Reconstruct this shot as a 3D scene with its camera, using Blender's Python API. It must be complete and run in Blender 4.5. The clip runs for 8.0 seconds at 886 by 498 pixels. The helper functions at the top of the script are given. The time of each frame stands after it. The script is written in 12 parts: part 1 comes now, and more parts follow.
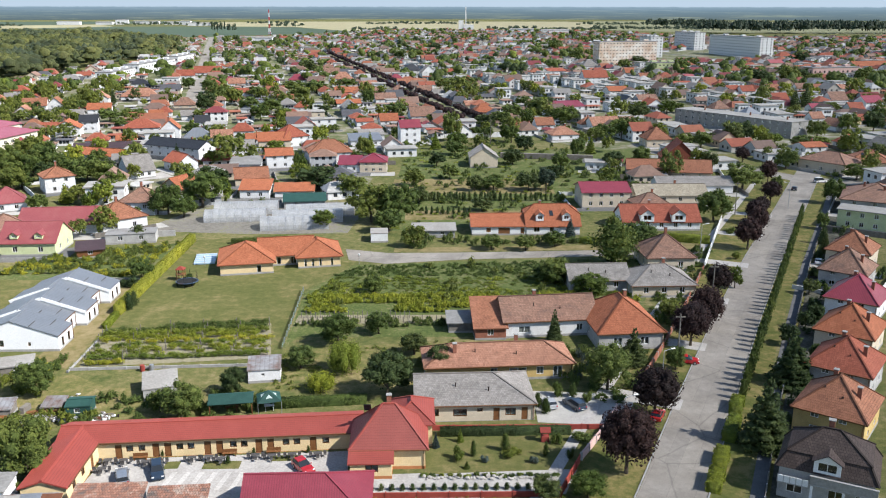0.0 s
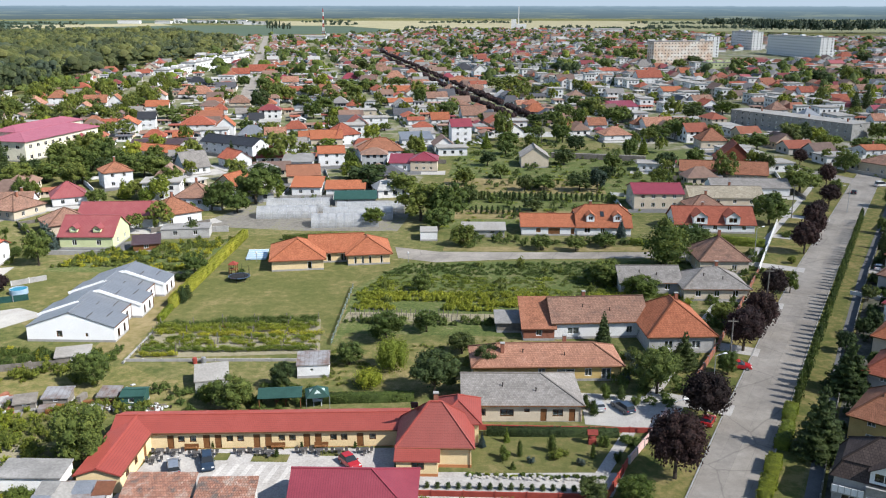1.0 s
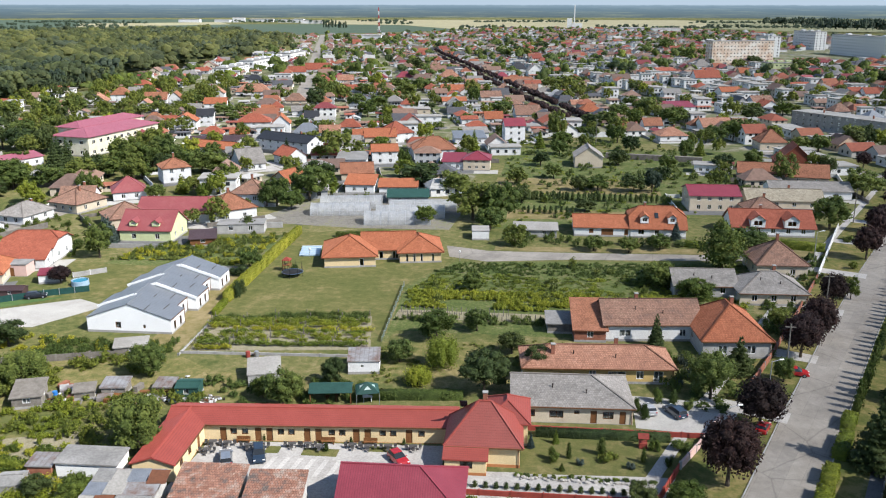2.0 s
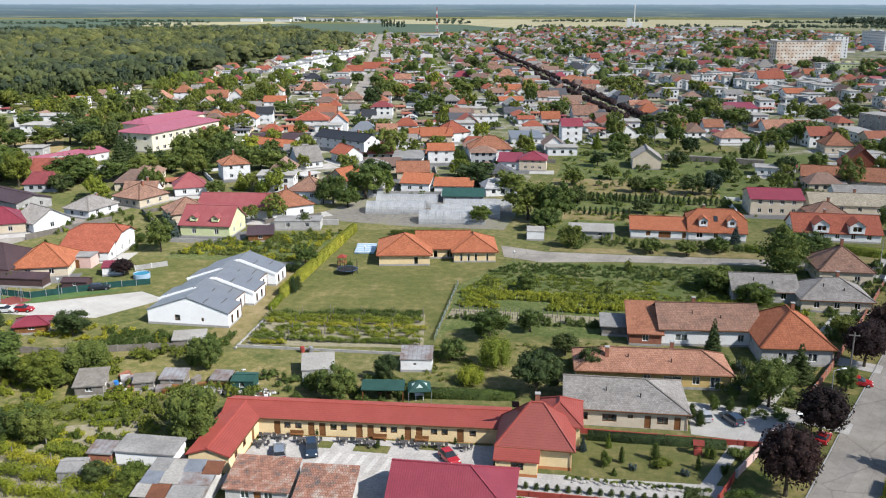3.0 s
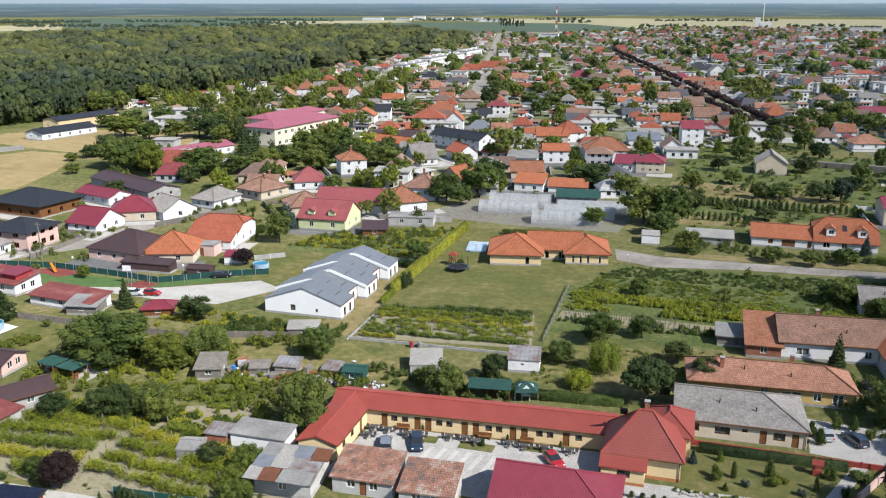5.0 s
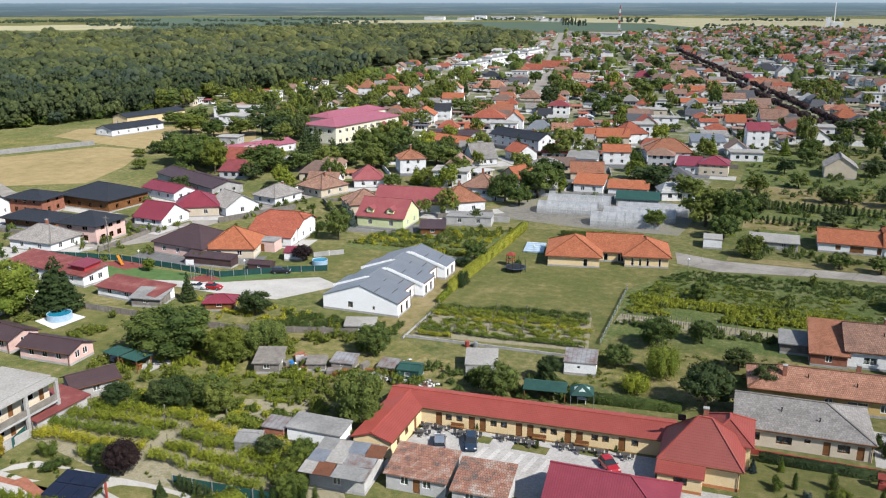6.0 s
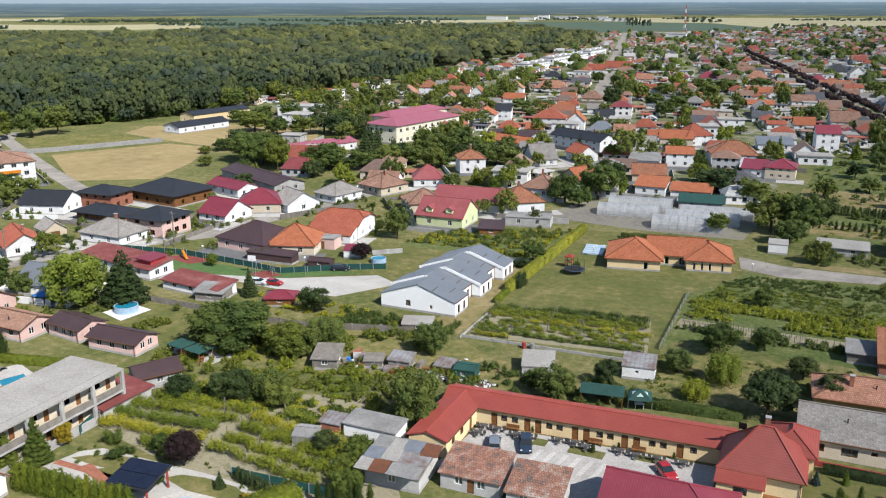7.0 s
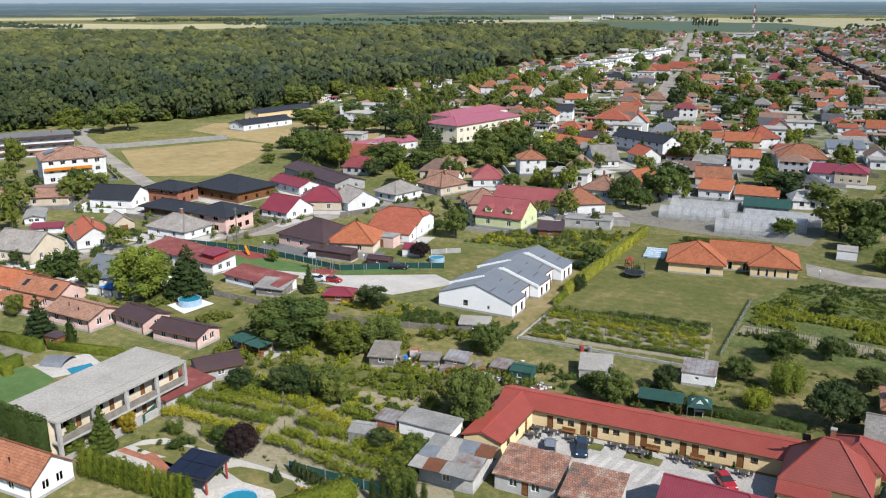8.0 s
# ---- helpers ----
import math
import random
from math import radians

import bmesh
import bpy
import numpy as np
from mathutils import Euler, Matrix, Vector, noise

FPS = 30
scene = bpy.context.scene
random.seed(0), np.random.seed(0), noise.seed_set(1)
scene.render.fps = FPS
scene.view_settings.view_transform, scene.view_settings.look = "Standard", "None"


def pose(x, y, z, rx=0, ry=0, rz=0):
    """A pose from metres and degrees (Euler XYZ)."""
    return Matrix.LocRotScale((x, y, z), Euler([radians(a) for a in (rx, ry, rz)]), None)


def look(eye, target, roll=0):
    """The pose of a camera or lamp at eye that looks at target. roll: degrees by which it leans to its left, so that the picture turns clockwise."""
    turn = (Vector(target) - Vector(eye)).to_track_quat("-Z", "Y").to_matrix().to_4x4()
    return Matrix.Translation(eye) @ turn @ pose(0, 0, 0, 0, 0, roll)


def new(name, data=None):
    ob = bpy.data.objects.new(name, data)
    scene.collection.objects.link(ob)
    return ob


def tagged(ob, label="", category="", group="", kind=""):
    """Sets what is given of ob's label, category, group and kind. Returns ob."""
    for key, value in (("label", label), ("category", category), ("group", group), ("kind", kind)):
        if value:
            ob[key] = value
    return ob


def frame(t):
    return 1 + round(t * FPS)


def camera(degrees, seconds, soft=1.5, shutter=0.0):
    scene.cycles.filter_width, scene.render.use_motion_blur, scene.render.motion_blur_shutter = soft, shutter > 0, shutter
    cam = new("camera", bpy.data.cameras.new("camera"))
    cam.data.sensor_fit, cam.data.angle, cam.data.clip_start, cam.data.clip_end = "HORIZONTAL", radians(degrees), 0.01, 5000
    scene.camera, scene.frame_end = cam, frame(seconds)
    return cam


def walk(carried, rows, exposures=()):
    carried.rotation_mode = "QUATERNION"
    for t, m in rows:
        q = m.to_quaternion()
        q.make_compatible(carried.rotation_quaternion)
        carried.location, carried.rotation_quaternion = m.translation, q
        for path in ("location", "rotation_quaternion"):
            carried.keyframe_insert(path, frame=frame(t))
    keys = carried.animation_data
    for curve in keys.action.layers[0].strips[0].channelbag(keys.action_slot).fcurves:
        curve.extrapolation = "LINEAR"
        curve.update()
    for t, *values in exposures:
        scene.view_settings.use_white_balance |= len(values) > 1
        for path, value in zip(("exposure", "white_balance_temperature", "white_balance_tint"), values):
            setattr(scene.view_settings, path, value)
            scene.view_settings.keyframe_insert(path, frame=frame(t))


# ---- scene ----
PLAN = 1.27  # metres in one unit of the plan; all is drawn in plan units and set to metres at the end
cam = camera(54.26, 8.0, soft=1.1)
# seconds, eye x y z in plan units, then yaw to the left, pitch, roll in degrees
PATH = [
    (0.0, 0.00, 0.00, 48.00, 0.000, -15.661, 0.059),
    (0.5, -0.00, 0.01, 47.98, 1.662, -15.685, 0.061),
    (1.0, -0.03, 0.01, 47.95, 3.374, -15.712, 0.052),
    (1.5, -0.06, 0.02, 47.92, 5.108, -15.745, 0.048),
    (3.0, -0.16, 0.10, 47.86, 10.619, -15.806, 0.033),
    (3.5, -0.19, 0.13, 47.84, 12.502, -15.817, 0.027),
    (4.0, -0.21, 0.14, 47.83, 14.406, -15.831, 0.019),
    (4.5, -0.23, 0.15, 47.83, 16.324, -15.849, 0.001),
    (6.0, -0.30, 0.20, 47.85, 22.192, -15.900, -0.035),
    (6.5, -0.32, 0.19, 47.87, 24.216, -15.909, -0.071),
    (7.0, -0.33, 0.19, 47.89, 26.195, -15.910, -0.104),
    (7.5, -0.35, 0.20, 47.91, 28.175, -15.908, -0.105),
    (8.0, -0.39, 0.22, 47.93, 30.201, -15.924, -0.112),
]
walk(cam, [(t, pose(x * PLAN, y * PLAN, z * PLAN) @ pose(0, 0, 0, 0, 0, yaw) @ pose(0, 0, 0, 90 + pitch) @ pose(0, 0, 0, 0, 0, roll))
           for t, x, y, z, yaw, pitch, roll in PATH],
     exposures=[(0.0, 0.58), (2.0, 0.51), (4.0, 0.42), (6.0, 0.33), (8.0, 0.24)])

# ---- light ----
SUN_TO = Vector((0.90, -0.44, 0.0)).normalized()
SUN_UP = radians(42)
sky_world = bpy.data.worlds.new("sky")
scene.world = sky_world
sky_world.use_nodes = True
_sky = sky_world.node_tree.nodes.new("ShaderNodeTexSky")
_sky.sky_type, _sky.sun_disc = "NISHITA", False
_sky.sun_elevation, _sky.sun_rotation = SUN_UP, math.atan2(SUN_TO.x, SUN_TO.y)
_sky.air_density, _sky.dust_density, _sky.ozone_density = 1.0, 0.5, 2.0
_bg = sky_world.node_tree.nodes["Background"]
_bg.inputs["Strength"].default_value = 0.112
sky_world.node_tree.links.new(_sky.outputs[0], _bg.inputs["Color"])
_lamp = bpy.data.lights.new("sun", "SUN")
_lamp.energy, _lamp.angle, _lamp.color = 4.12, radians(0.6), (1.0, 0.97, 0.93)
sun = new("sun", _lamp)
sun.matrix_world = look(SUN_TO * math.cos(SUN_UP) * 400 + Vector((0, 0, math.sin(SUN_UP) * 400)), (0, 0, 0))


# ---- materials ----
def node_mat(name, rough=0.8, metal=0.0, spec=0.3):
    m = bpy.data.materials.new(name)
    m.use_nodes = True
    n, l = m.node_tree.nodes, m.node_tree.links
    b = n["Principled BSDF"]
    b.inputs["Roughness"].default_value, b.inputs["Metallic"].default_value = rough, metal
    b.inputs["Specular IOR Level"].default_value = spec
    b.inputs["Diffuse Roughness"].default_value = 1.0 if rough > 0.5 else 0.3
    return m, n, l, b


def ramp(n, stops, mode="LINEAR"):
    r = n.new("ShaderNodeValToRGB")
    r.color_ramp.interpolation = mode
    while len(r.color_ramp.elements) < len(stops):
        r.color_ramp.elements.new(0.5)
    for e, (p, c) in zip(r.color_ramp.elements, stops):
        e.position, e.color = p, (*c, 1)
    return r


def noise_tex(n, l, scale, detail=4.0, rough=0.6, coord=None, stretch=None):
    t = n.new("ShaderNodeTexNoise")
    t.inputs["Scale"].default_value, t.inputs["Detail"].default_value, t.inputs["Roughness"].default_value = scale, detail, rough
    if coord is not None:
        if stretch:
            mp = n.new("ShaderNodeMapping")
            mp.inputs["Scale"].default_value = stretch
            l.new(coord, mp.inputs["Vector"])
            coord = mp.outputs[0]
        l.new(coord, t.inputs["Vector"])
    return t


def mix(n, l, a, b, fac, mode="MIX"):
    m = n.new("ShaderNodeMix")
    m.data_type, m.blend_type = "RGBA", mode
    for sock, v in ((m.inputs[0], fac), (m.inputs[6], a), (m.inputs[7], b)):
        if isinstance(v, (int, float)):
            sock.default_value = v
        elif isinstance(v, tuple):
            sock.default_value = (*v, 1)
        else:
            l.new(v, sock)
    return m.outputs[2]


def bumped(n, l, b, height, strength, dist=0.03):
    u = n.new("ShaderNodeBump")
    u.inputs["Strength"].default_value, u.inputs["Distance"].default_value = strength, dist
    l.new(height, u.inputs["Height"])
    l.new(u.outputs[0], b.inputs["Normal"])


def coord_of(n, which="Object"):
    return n.new("ShaderNodeTexCoord").outputs[which]


def world_of(n):
    return n.new("ShaderNodeNewGeometry").outputs["Position"]


def weathered(name, base, dark, light, rough=0.85, grain=9.0, patch=0.5, bump=0.25, metal=0.0, spec=0.3, spread=0.55):
    """A plain surface with large stains and fine grain, at real-world size."""
    m, n, l, b = node_mat(name, rough, metal, spec)
    w = world_of(n)
    big, small = noise_tex(n, l, patch, 5, 0.65, w), noise_tex(n, l, grain, 3, 0.6, w)
    c1 = ramp(n, [(0.5 - spread / 2, dark), (0.5, base), (0.5 + spread / 2, light)])
    l.new(big.outputs[0], c1.inputs[0])
    c2 = ramp(n, [(0.3, (0.78, 0.78, 0.78)), (0.7, (1.12, 1.12, 1.12))])
    l.new(small.outputs[0], c2.inputs[0])
    l.new(mix(n, l, c1.outputs[0], c2.outputs[0], 1.0, "MULTIPLY"), b.inputs["Base Color"])
    bumped(n, l, b, small.outputs[0], bump)
    return m


def road_surface(name):
    """Pale worn asphalt: large bleached and dark areas, tarred mends across the lane, cracks."""
    m, n, l, b = node_mat(name, 0.95, 0, 0.25)
    w = world_of(n)
    big, mid, small = noise_tex(n, l, 0.10, 4, 0.6, w), noise_tex(n, l, 0.7, 5, 0.7, w), noise_tex(n, l, 14.0, 3, 0.6, w)
    c = ramp(n, [(0.32, (0.215, 0.195, 0.17)), (0.5, (0.275, 0.252, 0.222)), (0.68, (0.325, 0.30, 0.265))])
    l.new(big.outputs[0], c.inputs[0])
    c2 = ramp(n, [(0.3, (0.84, 0.84, 0.84)), (0.7, (1.1, 1.1, 1.1))])
    l.new(mid.outputs[0], c2.inputs[0])
    out = mix(n, l, c.outputs[0], c2.outputs[0], 1.0, "MULTIPLY")
    c3 = ramp(n, [(0.3, (0.86, 0.86, 0.86)), (0.7, (1.1, 1.1, 1.1))])
    l.new(small.outputs[0], c3.inputs[0])
    out = mix(n, l, out, c3.outputs[0], 1.0, "MULTIPLY")
    mp = n.new("ShaderNodeMapping")
    mp.inputs["Rotation"].default_value = (0, 0, radians(25.5))
    l.new(w, mp.inputs[0])
    br = n.new("ShaderNodeTexBrick")
    br.offset, br.squash = 0.37, 0.6
    br.inputs["Scale"].default_value, br.inputs["Brick Width"].default_value, br.inputs["Row Height"].default_value = 1.0, 3.3, 11.0
    br.inputs["Mortar Size"].default_value, br.inputs["Color1"].default_value, br.inputs["Color2"].default_value, br.inputs["Mortar"].default_value = 0.03, (0.86, 0.86, 0.87, 1), (1.08, 1.07, 1.05, 1), (0.72, 0.72, 0.72, 1)
    l.new(mp.outputs[0], br.inputs["Vector"])
    out = mix(n, l, out, br.outputs[0], 0.7, "MULTIPLY")
    wob = mix(n, l, w, big.outputs[1], 0.6)
    vo = n.new("ShaderNodeTexVoronoi")
    vo.feature = "DISTANCE_TO_EDGE"
    vo.inputs["Scale"].default_value = 0.16
    l.new(wob, vo.inputs["Vector"])
    cr = ramp(n, [(0.0, (0.7, 0.7, 0.7)), (0.012, (1, 1, 1))])
    l.new(vo.outputs[0], cr.inputs[0])
    out = mix(n, l, out, cr.outputs[0], 0.8, "MULTIPLY")
    l.new(out, b.inputs["Base Color"])
    bumped(n, l, b, small.outputs[0], 0.3)
    return m


def roof_tiles(name, base, dark, light, row=0.32, col=0.22, rough=0.8, stain=0.6, spec=0.25, depth=0.5, joint=0.42):
    """Rows of clay tiles: courses along the slope, colour varying tile by tile, lichen and soot in patches."""
    m, n, l, b = node_mat(name, rough, 0, spec)
    uv = n.new("ShaderNodeUVMap").outputs[0]
    br = n.new("ShaderNodeTexBrick")
    br.offset = 0.5
    br.inputs["Scale"].default_value, br.inputs["Brick Width"].default_value, br.inputs["Row Height"].default_value = 1.0, col, row
    br.inputs["Mortar Size"].default_value, br.inputs["Mortar Smooth"].default_value, br.inputs["Bias"].default_value = 0.025, 0.6, 0.0
    br.inputs["Color1"].default_value, br.inputs["Color2"].default_value = (0.82, 0.82, 0.82, 1), (1.15, 1.15, 1.15, 1)
    br.inputs["Mortar"].default_value = (joint, joint * 0.96, joint * 0.92, 1)
    l.new(uv, br.inputs["Vector"])
    w = world_of(n)
    big, mid = noise_tex(n, l, 0.45, 6, 0.7, w), noise_tex(n, l, 3.0, 4, 0.7, w)
    c1 = ramp(n, [(0.5 - stain / 2, dark), (0.5, base), (0.5 + stain / 2, light)])
    l.new(big.outputs[0], c1.inputs[0])
    c2 = ramp(n, [(0.3, (0.82, 0.805, 0.785)), (0.65, (1.08, 1.08, 1.08))])
    l.new(mid.outputs[0], c2.inputs[0])
    c = mix(n, l, c1.outputs[0], c2.outputs[0], 1.0, "MULTIPLY")
    l.new(mix(n, l, c, br.outputs[0], 1.0, "MULTIPLY"), b.inputs["Base Color"])
    bumped(n, l, b, br.outputs[0], depth, 0.04)
    return m


def roof_sheet(name, base, dark, light, pitch=0.36, rough=0.45, step=0.0, metal=0.0, spec=0.5, stain=0.7, rib=6):
    """Painted metal sheet with ribs down the slope (and steps across it where it is pressed like tiles)."""
    m, n, l, b = node_mat(name, rough, metal, spec)
    uv = n.new("ShaderNodeUVMap").outputs[0]
    sep = n.new("ShaderNodeSeparateXYZ")
    l.new(uv, sep.inputs[0])

    def saw(axis, period, power):
        d = n.new("ShaderNodeMath")
        d.operation = "DIVIDE"
        l.new(sep.outputs[axis], d.inputs[0])
        d.inputs[1].default_value = period
        fr = n.new("ShaderNodeMath")
        fr.operation = "FRACT"
        l.new(d.outputs[0], fr.inputs[0])
        pw = n.new("ShaderNodeMath")
        pw.operation = "POWER"
        l.new(fr.outputs[0], pw.inputs[0])
        pw.inputs[1].default_value = power
        return pw.outputs[0]

    h = saw(0, pitch, rib)
    if step:
        add = n.new("ShaderNodeMath")
        add.operation = "MAXIMUM"
        l.new(h, add.inputs[0])
        l.new(saw(1, step, 5), add.inputs[1])
        h = add.outputs[0]
    w = world_of(n)
    big, small = noise_tex(n, l, 0.35, 6, 0.7, w), noise_tex(n, l, 5.0, 4, 0.6, w)
    c1 = ramp(n, [(0.5 - stain / 2, dark), (0.5, base), (0.5 + stain / 2, light)])
    l.new(big.outputs[0], c1.inputs[0])
    c2 = ramp(n, [(0.25, (0.86, 0.86, 0.86)), (0.75, (1.08, 1.08, 1.08))])
    l.new(small.outputs[0], c2.inputs[0])
    c = mix(n, l, c1.outputs[0], c2.outputs[0], 1.0, "MULTIPLY")
    seam = ramp(n, [(0.0, (1, 1, 1)), (1.0, (0.62, 0.60, 0.60))])
    l.new(h, seam.inputs[0])
    l.new(mix(n, l, c, seam.outputs[0], 1.0, "MULTIPLY"), b.inputs["Base Color"])
    bumped(n, l, b, h, 0.5, 0.03)
    return m


def foliage(name, stops, rough=0.6, uneven=1.0):
    """Leaf clumps: each clump its own tone, whole plants lighter or darker."""
    m, n, l, b = node_mat(name, rough, 0, 0.25)
    geo = n.new("ShaderNodeNewGeometry")
    mid = [sum(c[i] for _, c in stops) / len(stops) for i in range(3)]
    c1 = ramp(n, [(p, tuple(0.45 * mid[i] + 0.55 * c[i] for i in range(3))) for p, c in stops])  # clumps of one plant are near in tone
    l.new(geo.outputs["Random Per Island"], c1.inputs[0])
    info = n.new("ShaderNodeObjectInfo")
    c2 = ramp(n, [(0.0, (0.72, 0.78, 0.70)), (0.5, (1.0, 1.0, 1.0)), (1.0, (1.35, 1.18, 1.0))])
    l.new(info.outputs["Random"], c2.inputs[0])
    patchy = noise_tex(n, l, 0.075, 3, 0.6, geo.outputs["Position"])
    c3 = ramp(n, [(0.32, (1 - 0.25 * uneven, 1 - 0.2 * uneven, 1 - 0.2 * uneven)), (0.68, (1 + 0.25 * uneven, 1 + 0.16 * uneven, 1.0))])
    l.new(patchy.outputs[0], c3.inputs[0])
    c = mix(n, l, c1.outputs[0], c2.outputs[0], 1.0, "MULTIPLY")
    c = mix(n, l, c, c3.outputs[0], 1.0, "MULTIPLY")
    fine = noise_tex(n, l, 1.3, 5, 0.8, geo.outputs["Position"])
    c4 = ramp(n, [(0.35, (0.6, 0.62, 0.6)), (0.65, (1.3, 1.27, 1.2))])
    l.new(fine.outputs[0], c4.inputs[0])
    c = mix(n, l, c, c4.outputs[0], 1.0, "MULTIPLY")
    l.new(c, b.inputs["Base Color"])
    bp = n.new("ShaderNodeBump")
    bp.inputs["Strength"].default_value, bp.inputs["Distance"].default_value = 0.9, 0.5
    l.new(fine.outputs[0], bp.inputs["Height"])
    l.new(bp.outputs[0], b.inputs["Normal"])
    tr = n.new("ShaderNodeBsdfTranslucent")
    l.new(c, tr.inputs["Color"])
    ms = n.new("ShaderNodeMixShader")
    ms.inputs[0].default_value = 0.36
    l.new(b.outputs[0], ms.inputs[1])
    l.new(tr.outputs[0], ms.inputs[2])
    l.new(ms.outputs[0], n["Material Output"].inputs["Surface"])
    return m


def glass_mat(name="window_glass", tint=(0.85, 0.9, 0.92)):
    m = bpy.data.materials.new(name)
    m.use_nodes = True
    n, l = m.node_tree.nodes, m.node_tree.links
    tr, gl, fr, ms = n.new("ShaderNodeBsdfTransparent"), n.new("ShaderNodeBsdfGlossy"), n.new("ShaderNodeFresnel"), n.new("ShaderNodeMixShader")
    tr.inputs[0].default_value, gl.inputs["Roughness"].default_value, fr.inputs[0].default_value = (*tint, 1), 0.03, 1.6
    l.new(fr.outputs[0], ms.inputs[0])
    l.new(tr.outputs[0], ms.inputs[1])
    l.new(gl.outputs[0], ms.inputs[2])
    l.new(ms.outputs[0], n["Material Output"].inputs["Surface"])
    return m


def ground_mat(name, stops, fine=(0.7, 1.2), big=0.05, mid=0.6, grain=6.0, bump=0.5):
    m, n, l, b = node_mat(name, 0.95, 0, 0.1)
    w = world_of(n)
    a, c, g = noise_tex(n, l, big, 5, 0.65, w), noise_tex(n, l, mid, 5, 0.7, w), noise_tex(n, l, grain, 3, 0.7, w)
    add = n.new("ShaderNodeMath")
    add.operation = "MULTIPLY_ADD"
    l.new(c.outputs[0], add.inputs[0])
    add.inputs[1].default_value = 0.55
    half = n.new("ShaderNodeMath")
    half.operation = "MULTIPLY"
    l.new(a.outputs[0], half.inputs[0])
    half.inputs[1].default_value = 0.45
    l.new(half.outputs[0], add.inputs[2])
    r = ramp(n, [(0.5 + (p - 0.49) * 0.62, c) for p, c in stops])
    l.new(add.outputs[0], r.inputs[0])
    f = ramp(n, [(0.3, (fine[0],) * 3), (0.7, (fine[1],) * 3)])
    l.new(g.outputs[0], f.inputs[0])
    l.new(mix(n, l, r.outputs[0], f.outputs[0], 1.0, "MULTIPLY"), b.inputs["Base Color"])
    bumped(n, l, b, g.outputs[0], bump, 0.08)
    return m


def far_roofs():
    m, n, l, b = node_mat("far_roof", 0.75, 0, 0.25)
    geo = n.new("ShaderNodeNewGeometry")
    r = ramp(n, [(0.0, (0.35, 0.135, 0.08)), (0.12, (0.28, 0.175, 0.13)), (0.25, (0.33, 0.105, 0.065)), (0.36, (0.20, 0.135, 0.11)), (0.48, (0.29, 0.185, 0.14)), (0.58, (0.24, 0.06, 0.065)),
                 (0.64, (0.11, 0.11, 0.12)), (0.75, (0.27, 0.255, 0.24)), (0.86, (0.30, 0.09, 0.065)), (0.92, (0.48, 0.47, 0.45))], "CONSTANT")
    l.new(geo.outputs["Random Per Island"], r.inputs[0])
    t = noise_tex(n, l, 0.8, 5, 0.7, geo.outputs["Position"])
    f = ramp(n, [(0.3, (0.72, 0.72, 0.72)), (0.7, (1.15, 1.15, 1.15))])
    l.new(t.outputs[0], f.inputs[0])
    l.new(mix(n, l, r.outputs[0], f.outputs[0], 1.0, "MULTIPLY"), b.inputs["Base Color"])
    return m


def far_walls():
    m, n, l, b = node_mat("far_wall", 0.9, 0, 0.2)
    geo = n.new("ShaderNodeNewGeometry")
    r = ramp(n, [(0.0, (0.78, 0.77, 0.75)), (0.36, (0.58, 0.51, 0.40)), (0.55, (0.72, 0.71, 0.70)), (0.72, (0.50, 0.47, 0.43)), (0.86, (0.62, 0.48, 0.36)), (0.94, (0.45, 0.46, 0.47))], "CONSTANT")
    l.new(geo.outputs["Random Per Island"], r.inputs[0])
    t = noise_tex(n, l, 1.2, 5, 0.7, geo.outputs["Position"])
    f = ramp(n, [(0.3, (0.82, 0.82, 0.82)), (0.7, (1.08, 1.08, 1.08))])
    l.new(t.outputs[0], f.inputs[0])
    l.new(mix(n, l, r.outputs[0], f.outputs[0], 1.0, "MULTIPLY"), b.inputs["Base Color"])
    return m


M = {}
M["tile_orange"] = roof_tiles("orange_clay_tile", (0.43, 0.150, 0.075), (0.36, 0.122, 0.063), (0.49, 0.185, 0.097), joint=0.58)
M["tile_red"] = roof_tiles("red_clay_tile", (0.38, 0.115, 0.07), (0.30, 0.09, 0.057), (0.44, 0.145, 0.092), joint=0.56)
M["tile_pink"] = roof_tiles("bleached_clay_tile", (0.46, 0.235, 0.155), (0.33, 0.17, 0.12), (0.54, 0.31, 0.22), stain=0.5)
M["tile_old"] = roof_tiles("weathered_clay_tile", (0.34, 0.195, 0.14), (0.20, 0.14, 0.115), (0.42, 0.26, 0.19), stain=0.5)
M["tile_patched"] = roof_tiles("patched_mossy_tile", (0.33, 0.16, 0.11), (0.16, 0.13, 0.115), (0.40, 0.33, 0.28), stain=0.28, row=0.34, col=0.26)
M["tile_brown"] = roof_tiles("brown_clay_tile", (0.385, 0.168, 0.098), (0.26, 0.118, 0.075), (0.45, 0.21, 0.13))
M["tile_dark"] = roof_tiles("dark_brown_tile", (0.075, 0.055, 0.05), (0.05, 0.04, 0.035), (0.10, 0.08, 0.07), row=0.34, col=0.30)
M["slate_grey"] = roof_tiles("grey_fibre_slate", (0.30, 0.28, 0.26), (0.20, 0.19, 0.175), (0.38, 0.36, 0.34), row=0.3, col=0.3, depth=0.15, joint=0.72)
M["metal_red"] = roof_sheet("red_pressed_metal", (0.335, 0.068, 0.050), (0.275, 0.056, 0.042), (0.39, 0.09, 0.068), 0.2, 0.6, 0.3)
M["metal_maroon"] = roof_sheet("maroon_sheet_metal", (0.27, 0.045, 0.065), (0.21, 0.036, 0.052), (0.33, 0.07, 0.09), 0.24, 0.45, rib=2.5)
